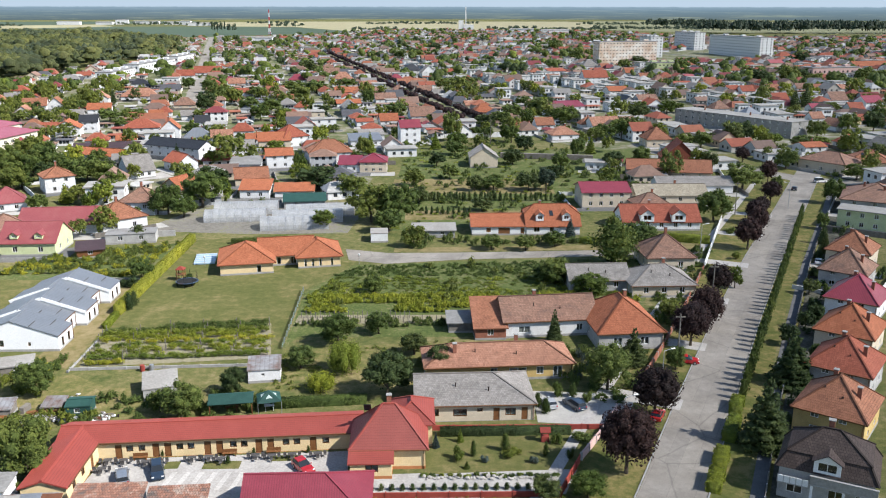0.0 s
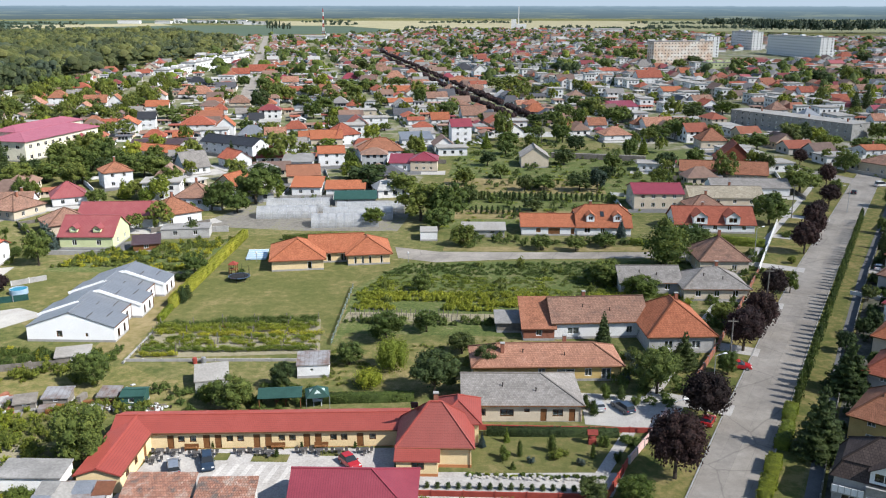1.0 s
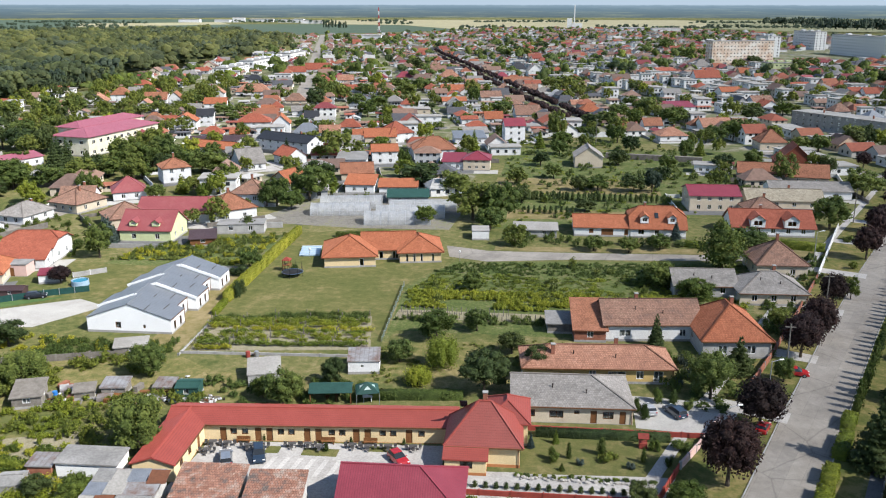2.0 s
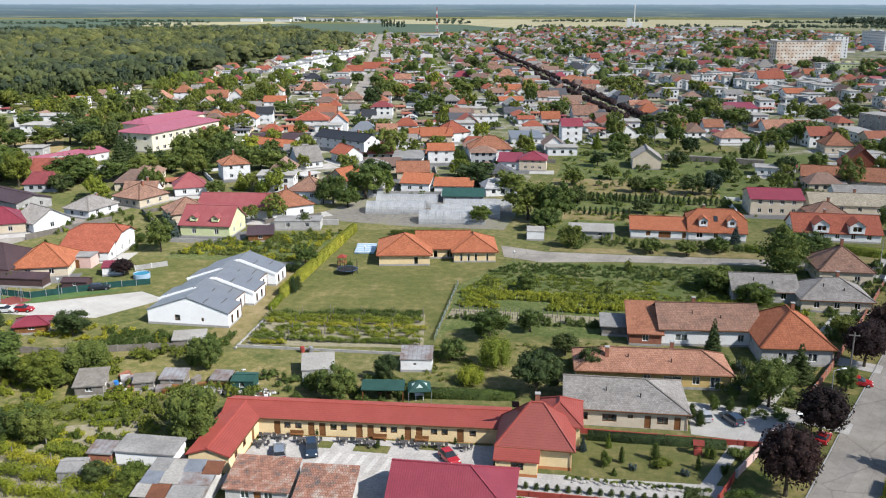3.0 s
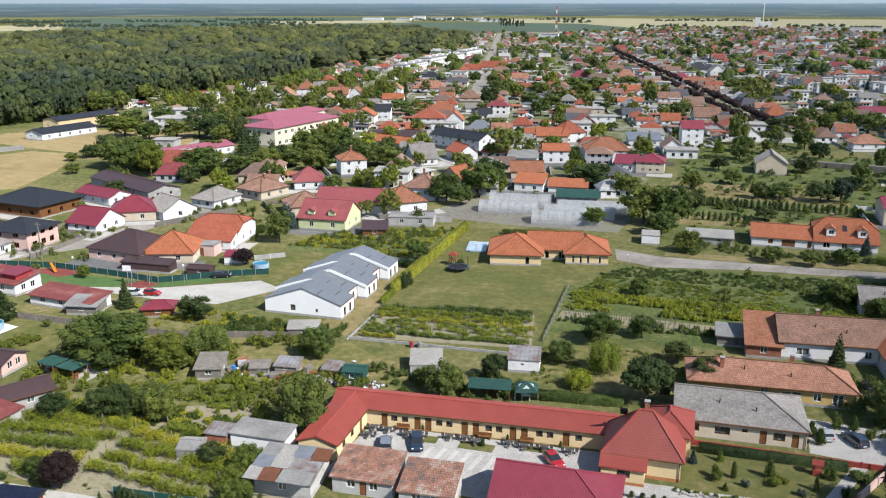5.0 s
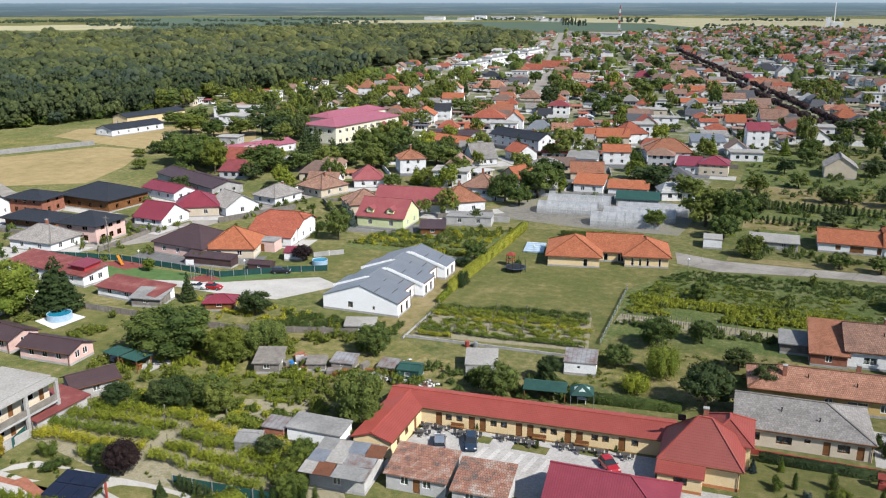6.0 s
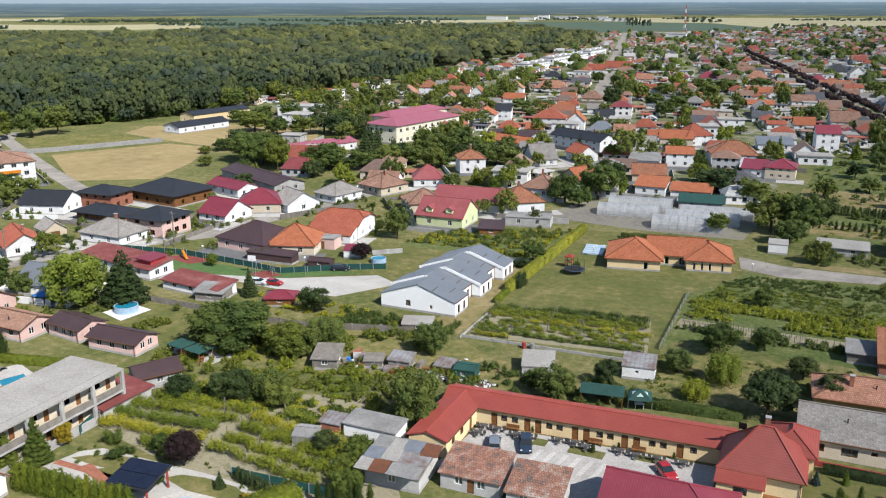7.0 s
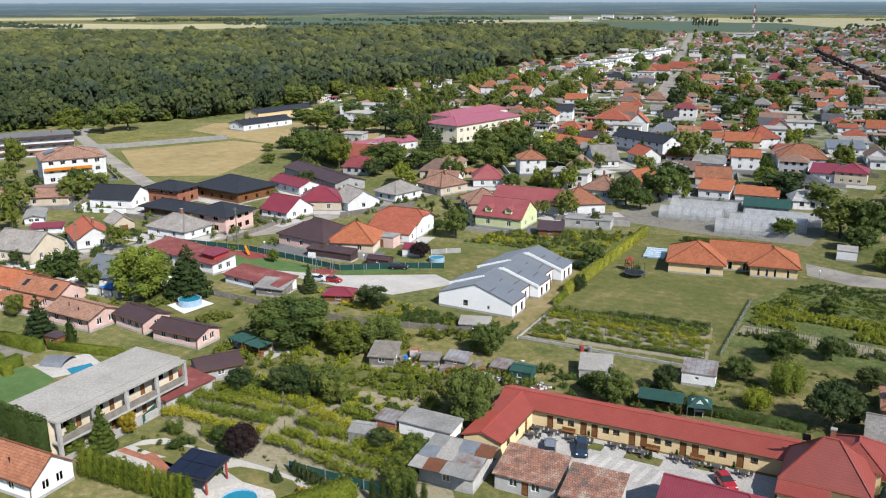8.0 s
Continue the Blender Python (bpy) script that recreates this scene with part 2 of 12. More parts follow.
# crimson sheet of the school roof, glancing sun painted in as paler pink
M["metal_crimson_lit"] = roof_sheet("sunlit_crimson_sheet", (0.40, 0.125, 0.165), (0.34, 0.10, 0.135), (0.45, 0.17, 0.205), 0.3, 0.5)
M["metal_pink"] = roof_sheet("faded_crimson_metal", (0.331, 0.088, 0.090), (0.276, 0.072, 0.074), (0.386, 0.143, 0.129), 0.3, 0.5)
M["metal_grey"] = roof_sheet("grey_standing_seam", (0.26, 0.278, 0.30), (0.22, 0.238, 0.255), (0.31, 0.328, 0.35), 0.5, 0.42, metal=0.3)
M["metal_brown"] = roof_sheet("dark_brown_sheet", (0.085, 0.05, 0.05), (0.06, 0.04, 0.04), (0.115, 0.075, 0.075), 0.3, 0.5, 0.4)
M["metal_black"] = roof_sheet("anthracite_sheet", (0.035, 0.037, 0.042), (0.028, 0.03, 0.033), (0.05, 0.052, 0.058), 0.3, 0.5, 0.4)
M["greenhouse"] = weathered("milky_greenhouse_sheet", (0.56, 0.57, 0.57), (0.42, 0.43, 0.43), (0.66, 0.67, 0.67), 0.4, 3, 0.5, 0.1)
M["greenhouse"].node_tree.nodes["Principled BSDF"].inputs["Alpha"].default_value = 0.55
M["metal_rust"] = roof_sheet("rusty_zinc_sheet", (0.36, 0.33, 0.31), (0.22, 0.10, 0.055), (0.52, 0.52, 0.52), 0.6, 0.5, metal=0.3, stain=0.35)
M["flat_light"] = weathered("pale_roof_felt", (0.32, 0.305, 0.28), (0.24, 0.225, 0.20), (0.39, 0.375, 0.35), 0.85, 3.0, 0.12)
M["flat_grey"] = weathered("grey_roof_felt", (0.24, 0.235, 0.225), (0.16, 0.155, 0.15), (0.32, 0.31, 0.30), 0.85, 3.0, 0.3)
M["teal_cloth"] = weathered("dark_teal_canvas", (0.026, 0.078, 0.064), (0.02, 0.06, 0.05), (0.04, 0.10, 0.085), 0.7, 6.0, 0.6)
M["plaster_white"] = weathered("white_plaster", (0.74, 0.74, 0.73), (0.60, 0.59, 0.57), (0.80, 0.80, 0.79), 0.9, 12, 0.35, 0.15)
M["plaster_cream"] = weathered("cream_plaster", (0.60, 0.52, 0.40), (0.50, 0.43, 0.33), (0.66, 0.58, 0.46), 0.9, 12, 0.4, 0.15)
M["tent_print"] = weathered("pale_printed_cloth", (0.52, 0.60, 0.56), (0.40, 0.48, 0.45), (0.62, 0.66, 0.63), 0.8, 8.0, 2.0)
M["plaster_new"] = weathered("fresh_white_render", (0.86, 0.86, 0.85), (0.82, 0.82, 0.81), (0.88, 0.88, 0.87), 0.9, 12, 0.35, 0.1)
M["plaster_yellow"] = weathered("pale_yellow_plaster", (0.72, 0.57, 0.33), (0.64, 0.50, 0.28), (0.77, 0.63, 0.39), 0.9, 12, 0.4, 0.15)
M["plaster_ochre"] = weathered("ochre_plaster", (0.55, 0.40, 0.16), (0.44, 0.31, 0.12), (0.62, 0.46, 0.20), 0.9, 12, 0.4, 0.15)
M["plaster_peach"] = weathered("peach_panel_facade", (0.74, 0.64, 0.54), (0.62, 0.46, 0.34), (0.80, 0.76, 0.70), 0.9, 12, 0.12, 0.1, spread=0.25)
M["plaster_ivory"] = weathered("ivory_plaster", (0.72, 0.68, 0.54), (0.62, 0.58, 0.45), (0.78, 0.74, 0.61), 0.9, 12, 0.4, 0.15)
M["plaster_pink"] = weathered("pink_plaster", (0.62, 0.43, 0.38), (0.52, 0.36, 0.31), (0.68, 0.50, 0.45), 0.9, 12, 0.4, 0.15)
M["plaster_grey"] = weathered("grey_plaster", (0.42, 0.41, 0.39), (0.28, 0.27, 0.26), (0.52, 0.51, 0.49), 0.9, 10, 0.5, 0.2)
M["plaster_green"] = weathered("pale_green_plaster", (0.58, 0.62, 0.36), (0.50, 0.54, 0.30), (0.64, 0.68, 0.42), 0.9, 12, 0.4, 0.15)
M["orange_trim"] = weathered("orange_plinth", (0.48, 0.20, 0.08), (0.40, 0.16, 0.06), (0.54, 0.25, 0.11), 0.9, 12, 0.4, 0.15)
M["brick"] = weathered("red_brick", (0.30, 0.12, 0.075), (0.20, 0.085, 0.055), (0.38, 0.17, 0.11), 0.9, 14, 1.2)
M["concrete"] = weathered("concrete", (0.36, 0.35, 0.33), (0.25, 0.245, 0.23), (0.44, 0.43, 0.41), 0.9, 8, 0.5)
M["wood_brown"] = weathered("brown_stained_wood", (0.20, 0.085, 0.03), (0.13, 0.055, 0.02), (0.27, 0.13, 0.055), 0.7, 20, 1.5)
M["wood_grey"] = weathered("grey_weathered_wood", (0.20, 0.18, 0.155), (0.12, 0.11, 0.095), (0.28, 0.26, 0.23), 0.9, 16, 1.0)
M["frame_white"] = weathered("white_window_frame", (0.78, 0.78, 0.77), (0.72, 0.72, 0.71), (0.82, 0.82, 0.81), 0.5, 10, 1.0, 0.05)
M["frame_brown"] = weathered("brown_window_frame", (0.16, 0.07, 0.03), (0.11, 0.05, 0.02), (0.20, 0.10, 0.045), 0.5, 10, 1.0, 0.05)
M["curtain"] = weathered("net_curtain", (0.30, 0.29, 0.27), (0.10, 0.10, 0.10), (0.50, 0.49, 0.46), 0.95, 4, 0.9, 0.1, spread=0.3)
M["glass"] = glass_mat()
M["asphalt"] = road_surface("worn_asphalt")
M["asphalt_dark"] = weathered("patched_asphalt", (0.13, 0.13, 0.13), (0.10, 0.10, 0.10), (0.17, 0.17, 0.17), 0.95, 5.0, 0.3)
M["paving_light"] = weathered("light_paving", (0.50, 0.48, 0.45), (0.40, 0.38, 0.36), (0.57, 0.55, 0.52), 0.9, 3.0, 0.3)
M["paving"] = weathered("pale_paving", (0.40, 0.38, 0.355), (0.30, 0.285, 0.265), (0.48, 0.46, 0.43), 0.9, 3.0, 0.3)
M["gravel"] = weathered("pale_gravel", (0.40, 0.385, 0.355), (0.31, 0.295, 0.27), (0.48, 0.465, 0.43), 0.95, 6.0, 0.2)
M["kerb"] = weathered("concrete_kerb", (0.30, 0.295, 0.28), (0.22, 0.215, 0.205), (0.38, 0.37, 0.355), 0.9, 8, 0.8)
M["ground"] = ground_mat("meadow_ground", [(0.30, (0.07, 0.09, 0.028)), (0.45, (0.115, 0.122, 0.042)), (0.58, (0.17, 0.155, 0.066)), (0.70, (0.25, 0.208, 0.11))], (0.68, 1.28))
M["grass_bright"] = ground_mat("rough_bright_grass", [(0.30, (0.085, 0.103, 0.031)), (0.45, (0.14, 0.138, 0.048)), (0.58, (0.21, 0.178, 0.078)), (0.70, (0.29, 0.232, 0.12))], (0.68, 1.28), 0.10, 0.6, 5, 0.6)
M["turf"] = ground_mat("bright_turf", [(0.35, (0.065, 0.115, 0.04)), (0.55, (0.085, 0.14, 0.05)), (0.65, (0.11, 0.15, 0.06))], (0.9, 1.1), 0.1, 0.5, 8, 0.2)
M["lawn"] = ground_mat("mown_lawn", [(0.30, (0.085, 0.098, 0.031)), (0.46, (0.112, 0.117, 0.039)), (0.57, (0.148, 0.137, 0.053)), (0.70, (0.21, 0.177, 0.08))], (0.82, 1.15), 0.09, 0.5, 8, 0.3)
M["verge"] = ground_mat("verge_grass", [(0.30, (0.075, 0.095, 0.025)), (0.48, (0.13, 0.13, 0.042)), (0.62, (0.22, 0.18, 0.075))], (0.8, 1.15), 0.12, 0.6, 8, 0.3)
M["soil"] = ground_mat("garden_soil", [(0.30, (0.17, 0.16, 0.085)), (0.50, (0.27, 0.24, 0.17)), (0.68, (0.22, 0.21, 0.11))], (0.75, 1.2), 0.2, 1.0, 6)
M["dry_grass"] = ground_mat("dry_grass", [(0.32, (0.13, 0.125, 0.045)), (0.48, (0.20, 0.165, 0.075)), (0.66, (0.27, 0.215, 0.115))], (0.85, 1.12), 0.08, 0.5, 6, 0.3)
M["straw"] = ground_mat("straw_field", [(0.30, (0.21, 0.165, 0.08)), (0.50, (0.275, 0.212, 0.105)), (0.70, (0.33, 0.255, 0.135))], (0.9, 1.08), 0.02, 0.2, 3, 0.2)
# ripe wheat, paled and greyed in colour for haze over the far fields
M["straw_pale"] = ground_mat("ripe_wheat_field", [(0.30, (0.27, 0.25, 0.15)), (0.50, (0.33, 0.30, 0.185)), (0.70, (0.38, 0.345, 0.22))], (0.9, 1.08), 0.01, 0.1, 2, 0.2)
M["meadow_pale"] = ground_mat("pale_meadow", [(0.30, (0.17, 0.18, 0.10)), (0.50, (0.23, 0.23, 0.13)), (0.70, (0.29, 0.275, 0.17))], (0.9, 1.08), 0.01, 0.1, 2, 0.2)
# crop green with distance haze mixed in as grey-blue
M["crop"] = ground_mat("green_crop_field", [(0.30, (0.065, 0.095, 0.065)), (0.55, (0.08, 0.11, 0.078)), (0.75, (0.10, 0.125, 0.085))], (0.9, 1.08), 0.01, 0.1, 2, 0.2)
M["bed"] = ground_mat("weedy_bed", [(0.30, (0.068, 0.098, 0.03)), (0.52, (0.115, 0.138, 0.045)), (0.68, (0.21, 0.19, 0.10))], (0.6, 1.25), 0.15, 1.2, 5)
G = [(0.0, (0.066, 0.107, 0.031)), (0.4, (0.115, 0.168, 0.046)), (0.75, (0.172, 0.228, 0.063)), (1.0, (0.232, 0.285, 0.084))]
M["eternit_pale"] = roof_tiles("pale_eternit", (0.42, 0.37, 0.28), (0.30, 0.26, 0.20), (0.52, 0.47, 0.37), 0.4, 0.3)
M["yard_grey"] = ground_mat("bare_grey_yard", [(0.35, (0.15, 0.14, 0.12)), (0.5, (0.21, 0.195, 0.17)), (0.65, (0.20, 0.20, 0.11))])
M["town_yards"] = ground_mat("town_yards", [(0.36, (0.085, 0.11, 0.045)), (0.46, (0.14, 0.15, 0.07)), (0.54, (0.22, 0.205, 0.14)), (0.66, (0.34, 0.325, 0.29))], (0.7, 1.2), 0.035, 0.11, 1.5, 0.2)
# yard colour darkened to carry the shade before the street houses
M["yard_shade_tone"] = ground_mat("shade_toned_yard", [(0.35, (0.055, 0.05, 0.042)), (0.5, (0.10, 0.10, 0.075)), (0.65, (0.17, 0.165, 0.14))])
M["sheet_rusty"] = roof_sheet("rusty_red_sheet", (0.20, 0.052, 0.045), (0.11, 0.035, 0.03), (0.34, 0.17, 0.14), 0.25, 0.7)
M["wall_red"] = weathered("red_painted_wall", (0.42, 0.045, 0.05), (0.30, 0.035, 0.04), (0.5, 0.08, 0.08), 0.8, 8.0, 0.6)
M["leaf"] = foliage("green_leaves", G)
M["leaf_light"] = foliage("light_green_leaves", [(0.0, (0.11, 0.17, 0.025)), (0.5, (0.20, 0.27, 0.045)), (1.0, (0.31, 0.37, 0.075))])
M["leaf_fresh"] = foliage("fresh_green_leaves", [(0.0, (0.065, 0.105, 0.022)), (0.5, (0.125, 0.175, 0.036)), (1.0, (0.20, 0.255, 0.06))])
M["leaf_dark"] = foliage("dark_green_leaves", [(0.0, (0.044, 0.074, 0.03)), (0.5, (0.078, 0.118, 0.046)), (1.0, (0.12, 0.165, 0.064))])
M["leaf_purple"] = foliage("purple_plum_leaves", [(0.0, (0.022, 0.015, 0.018)), (0.5, (0.045, 0.027, 0.032)), (1.0, (0.085, 0.050, 0.054))])
M["leaf_thuja"] = foliage("thuja_sprays", [(0.0, (0.032, 0.062, 0.016)), (0.5, (0.068, 0.11, 0.028)), (1.0, (0.115, 0.165, 0.045))])
M["leaf_sunny"] = foliage("sunny_hedge_leaves", [(0.0, (0.11, 0.155, 0.02)), (0.5, (0.17, 0.225, 0.03)), (1.0, (0.24, 0.295, 0.045))])
M["leaf_blue"] = foliage("blue_spruce_needles", [(0.0, (0.05, 0.085, 0.085)), (0.5, (0.09, 0.13, 0.13)), (1.0, (0.15, 0.20, 0.20))])
M["leaf_vine"] = foliage("vine_leaves", [(0.0, (0.18, 0.232, 0.03)), (0.45, (0.29, 0.345, 0.042)), (0.8, (0.385, 0.42, 0.056)), (1.0, (0.475, 0.465, 0.08))])
M["leaf_forest"] = foliage("forest_leaves", [(0.0, (0.062, 0.090, 0.050)), (0.5, (0.100, 0.136, 0.072)), (1.0, (0.148, 0.182, 0.092))], uneven=1.5)
M["leaf_forest_light"] = foliage("light_forest_leaves", [(0.0, (0.097, 0.130, 0.054)), (0.5, (0.148, 0.185, 0.077)), (1.0, (0.205, 0.235, 0.10))], uneven=1.0)
M["leaf_forest_dark"] = foliage("dark_forest_leaves", [(0.0, (0.043, 0.066, 0.043)), (0.5, (0.070, 0.098, 0.061)), (1.0, (0.106, 0.136, 0.077))], uneven=1.0)
# silver-green leaves; on the far belts the paleness is painted haze
M["leaf_silver_haze"] = foliage("silver_haze_leaves", [(0.0, (0.055, 0.085, 0.062)), (0.5, (0.085, 0.125, 0.09)), (1.0, (0.13, 0.17, 0.125))])
M["leaf_gold"] = foliage("golden_leaves", [(0.0, (0.22, 0.20, 0.02)), (0.5, (0.35, 0.28, 0.03)), (1.0, (0.48, 0.36, 0.05))])
M["bark"] = weathered("bark", (0.11, 0.085, 0.06), (0.07, 0.055, 0.04), (0.16, 0.125, 0.09), 0.95, 12, 2.0, 0.5)
M["fence_red"] = weathered("red_painted_wall", (0.30, 0.055, 0.04), (0.22, 0.045, 0.035), (0.36, 0.08, 0.06), 0.8, 10, 0.8)
M["screen_teal"] = weathered("teal_fence_screen", (0.018, 0.075, 0.065), (0.012, 0.055, 0.05), (0.03, 0.10, 0.085), 0.8, 10, 0.8)
M["wire_green"] = weathered("green_wire_mesh", (0.20, 0.26, 0.20), (0.15, 0.20, 0.15), (0.26, 0.31, 0.25), 0.6, 12, 1.0)
M["wire_green"].node_tree.nodes["Principled BSDF"].inputs["Alpha"].default_value = 0.4
M["solar"] = weathered("dark_blue_solar_panel", (0.014, 0.018, 0.035), (0.01, 0.013, 0.028), (0.02, 0.026, 0.05), 0.25, 20, 1.0, 0.05, spec=0.5)
M["water"] = node_mat("pool_water", 0.05, 0, 0.5)[0]
M["water"].node_tree.nodes["Principled BSDF"].inputs["Base Color"].default_value = (0.02, 0.22, 0.32, 1)
M["blue_cover"] = weathered("pale_blue_pool_cover", (0.36, 0.50, 0.62), (0.28, 0.42, 0.55), (0.46, 0.60, 0.70), 0.3, 6, 0.8)
M["steel"] = weathered("galvanised_steel", (0.42, 0.43, 0.44), (0.32, 0.33, 0.34), (0.50, 0.51, 0.52), 0.45, 8, 0.8, 0.1, metal=0.6)
M["rubber"] = weathered("black_rubber", (0.02, 0.02, 0.02), (0.014, 0.014, 0.014), (0.03, 0.03, 0.03), 0.8, 12, 1.0)
M["patio"] = weathered("dark_grey_metal", (0.085, 0.08, 0.078), (0.06, 0.058, 0.056), (0.12, 0.115, 0.11), 0.6, 10, 1.0)
M["stone"] = weathered("pale_stone", (0.46, 0.43, 0.39), (0.33, 0.31, 0.28), (0.56, 0.53, 0.49), 0.9, 6, 1.2)
M["play_red"] = weathered("dark_red_play_surface", (0.20, 0.055, 0.045), (0.16, 0.045, 0.035), (0.24, 0.07, 0.06), 0.9, 6, 0.6)
M["play_orange"] = weathered("orange_plastic", (0.62, 0.22, 0.02), (0.52, 0.18, 0.02), (0.68, 0.27, 0.03), 0.4, 6, 0.6, 0.05)
M["cloth_blue"] = weathered("bright_blue_tarpaulin", (0.03, 0.18, 0.50), (0.02, 0.14, 0.42), (0.05, 0.24, 0.58), 0.6, 6, 0.8)
M["far_roof"], M["far_wall"] = far_roofs(), far_walls()
M["dark_glass"] = node_mat("dark_far_glass", 0.15, 0, 0.5)[0]
M["dark_glass"].node_tree.nodes["Principled BSDF"].inputs["Base Color"].default_value = (0.03, 0.035, 0.04, 1)


# ---- building blocks ----
def mesh_arrays(name, verts, quads, mats, index=None, smooth=False):
    """A mesh from numpy arrays of corners and of four-cornered faces."""
    verts, quads = np.asarray(verts, np.float32), np.asarray(quads, np.int32)
    me = bpy.data.meshes.new(name)
    me.vertices.add(len(verts))
    me.vertices.foreach_set("co", verts.ravel())
    me.loops.add(quads.size)
    me.loops.foreach_set("vertex_index", quads.ravel())
    me.polygons.add(len(quads))
    k = quads.shape[1]
    me.polygons.foreach_set("loop_start", np.arange(0, quads.size, k, dtype=np.int32))
    for m in mats:
        me.materials.append(m)
    if index is not None:
        me.polygons.foreach_set("material_index", np.asarray(index, np.int32))
    if smooth:
        me.polygons.foreach_set("use_smooth", np.ones(len(quads), bool))
    me.update(calc_edges=True)
    me.validate()
    return me


def part(name, bm, material, parent=None, label="", m=None):
    """One mesh object under a thing or a part, from a bmesh or a finished mesh."""
    if isinstance(bm, bmesh.types.BMesh):
        bmesh.ops.recalc_face_normals(bm, faces=bm.faces)
        me = bpy.data.meshes.new(name)
        bm.to_mesh(me)
        bm.free()
        for x in material if isinstance(material, (list, tuple)) else [material]:
            me.materials.append(x)
    else:
        me = bm
    ob = new(name, me)
    if parent is not None:
        ob.parent = parent
    if m is not None:
        ob.matrix_local = m
    if label:
        tagged(ob, label)
    return ob


def thing(name, m, label, category, group="", kind=""):
    ob = new(name)
    ob.empty_display_size = 0.5
    ob.matrix_world = m
    return tagged(ob, label, category, group, kind)


def add_box(bm, x0, x1, y0, y1, z0, z1, mat=0):
    v = [bm.verts.new(p) for p in ((x0, y0, z0), (x1, y0, z0), (x1, y1, z0), (x0, y1, z0), (x0, y0, z1), (x1, y0, z1), (x1, y1, z1), (x0, y1, z1))]
    for f in ((0, 3, 2, 1), (4, 5, 6, 7), (0, 1, 5, 4), (1, 2, 6, 5), (2, 3, 7, 6), (3, 0, 4, 7)):
        bm.faces.new([v[i] for i in f]).material_index = mat
    return v


def box(x0, x1, y0, y1, z0, z1, bevel=0.0):
    bm = bmesh.new()
    add_box(bm, x0, x1, y0, y1, z0, z1)
    if bevel:
        bmesh.ops.bevel(bm, geom=bm.edges[:], offset=bevel, segments=1, affect="EDGES")
    return bm


def add_beam(bm, a, b, w, h):
    """A square bar from a to b."""
    a, b = Vector(a), Vector(b)
    d = (b - a).normalized()
    s = d.cross(Vector((0, 0, 1)))
    s = s.normalized() if s.length > 1e-4 else Vector((1, 0, 0))
    u = s.cross(d)
    q = [[bm.verts.new(p + s * i * w / 2 + u * j * h / 2) for i, j in ((-1, -1), (1, -1), (1, 1), (-1, 1))] for p in (a, b)]
    bm.faces.new(q[0][::-1]), bm.faces.new(q[1])
    for i in range(4):
        bm.faces.new((q[0][i], q[0][(i + 1) % 4], q[1][(i + 1) % 4], q[1][i]))


def add_rod(bm, a, b, r0, r1, sides=8):
    a, b = Vector(a), Vector(b)
    d = (b - a).normalized()
    s = d.orthogonal().normalized()
    u = d.cross(s)
    q = [[bm.verts.new(p + (s * math.cos(t) + u * math.sin(t)) * r) for t in [2 * math.pi * i / sides for i in range(sides)]] for p, r in ((a, r0), (b, r1))]
    bm.faces.new(q[0][::-1]), bm.faces.new(q[1])
    for i in range(sides):
        bm.faces.new((q[0][i], q[0][(i + 1) % sides], q[1][(i + 1) % sides], q[1][i]))


def patch(name, pts, mat, z=0.02, thick=0.0, label="", category="ground"):
    """A flat piece of ground, or a slab where it has thickness."""
    bm = bmesh.new()
    f = bm.faces.new([bm.verts.new((x, y, z)) for x, y in pts])
    if f.normal.z < 0 or f.calc_center_median() is None:
        f.normal_flip()
    if thick:
        r = bmesh.ops.extrude_face_region(bm, geom=[f])
        bmesh.ops.translate(bm, vec=(0, 0, thick), verts=[v for v in r["geom"] if isinstance(v, bmesh.types.BMVert)])
    ob = part(name, bm, M[mat])
    return tagged(ob, label or name.replace("_", " "), category, kind="structure")


def strip(pts, w):
    """The outline of a way of width w along a line of points."""
    p = [Vector((*q, 0)) for q in pts]
    left, right = [], []
    for i, q in enumerate(p):
        d = (p[min(i + 1, len(p) - 1)] - p[max(i - 1, 0)]).normalized()
        s = Vector((-d.y, d.x, 0)) * w / 2
        left.append((q + s)[:2])
        right.append((q - s)[:2])
    return left + right[::-1]


# ---- houses ----
_win_cache = {}


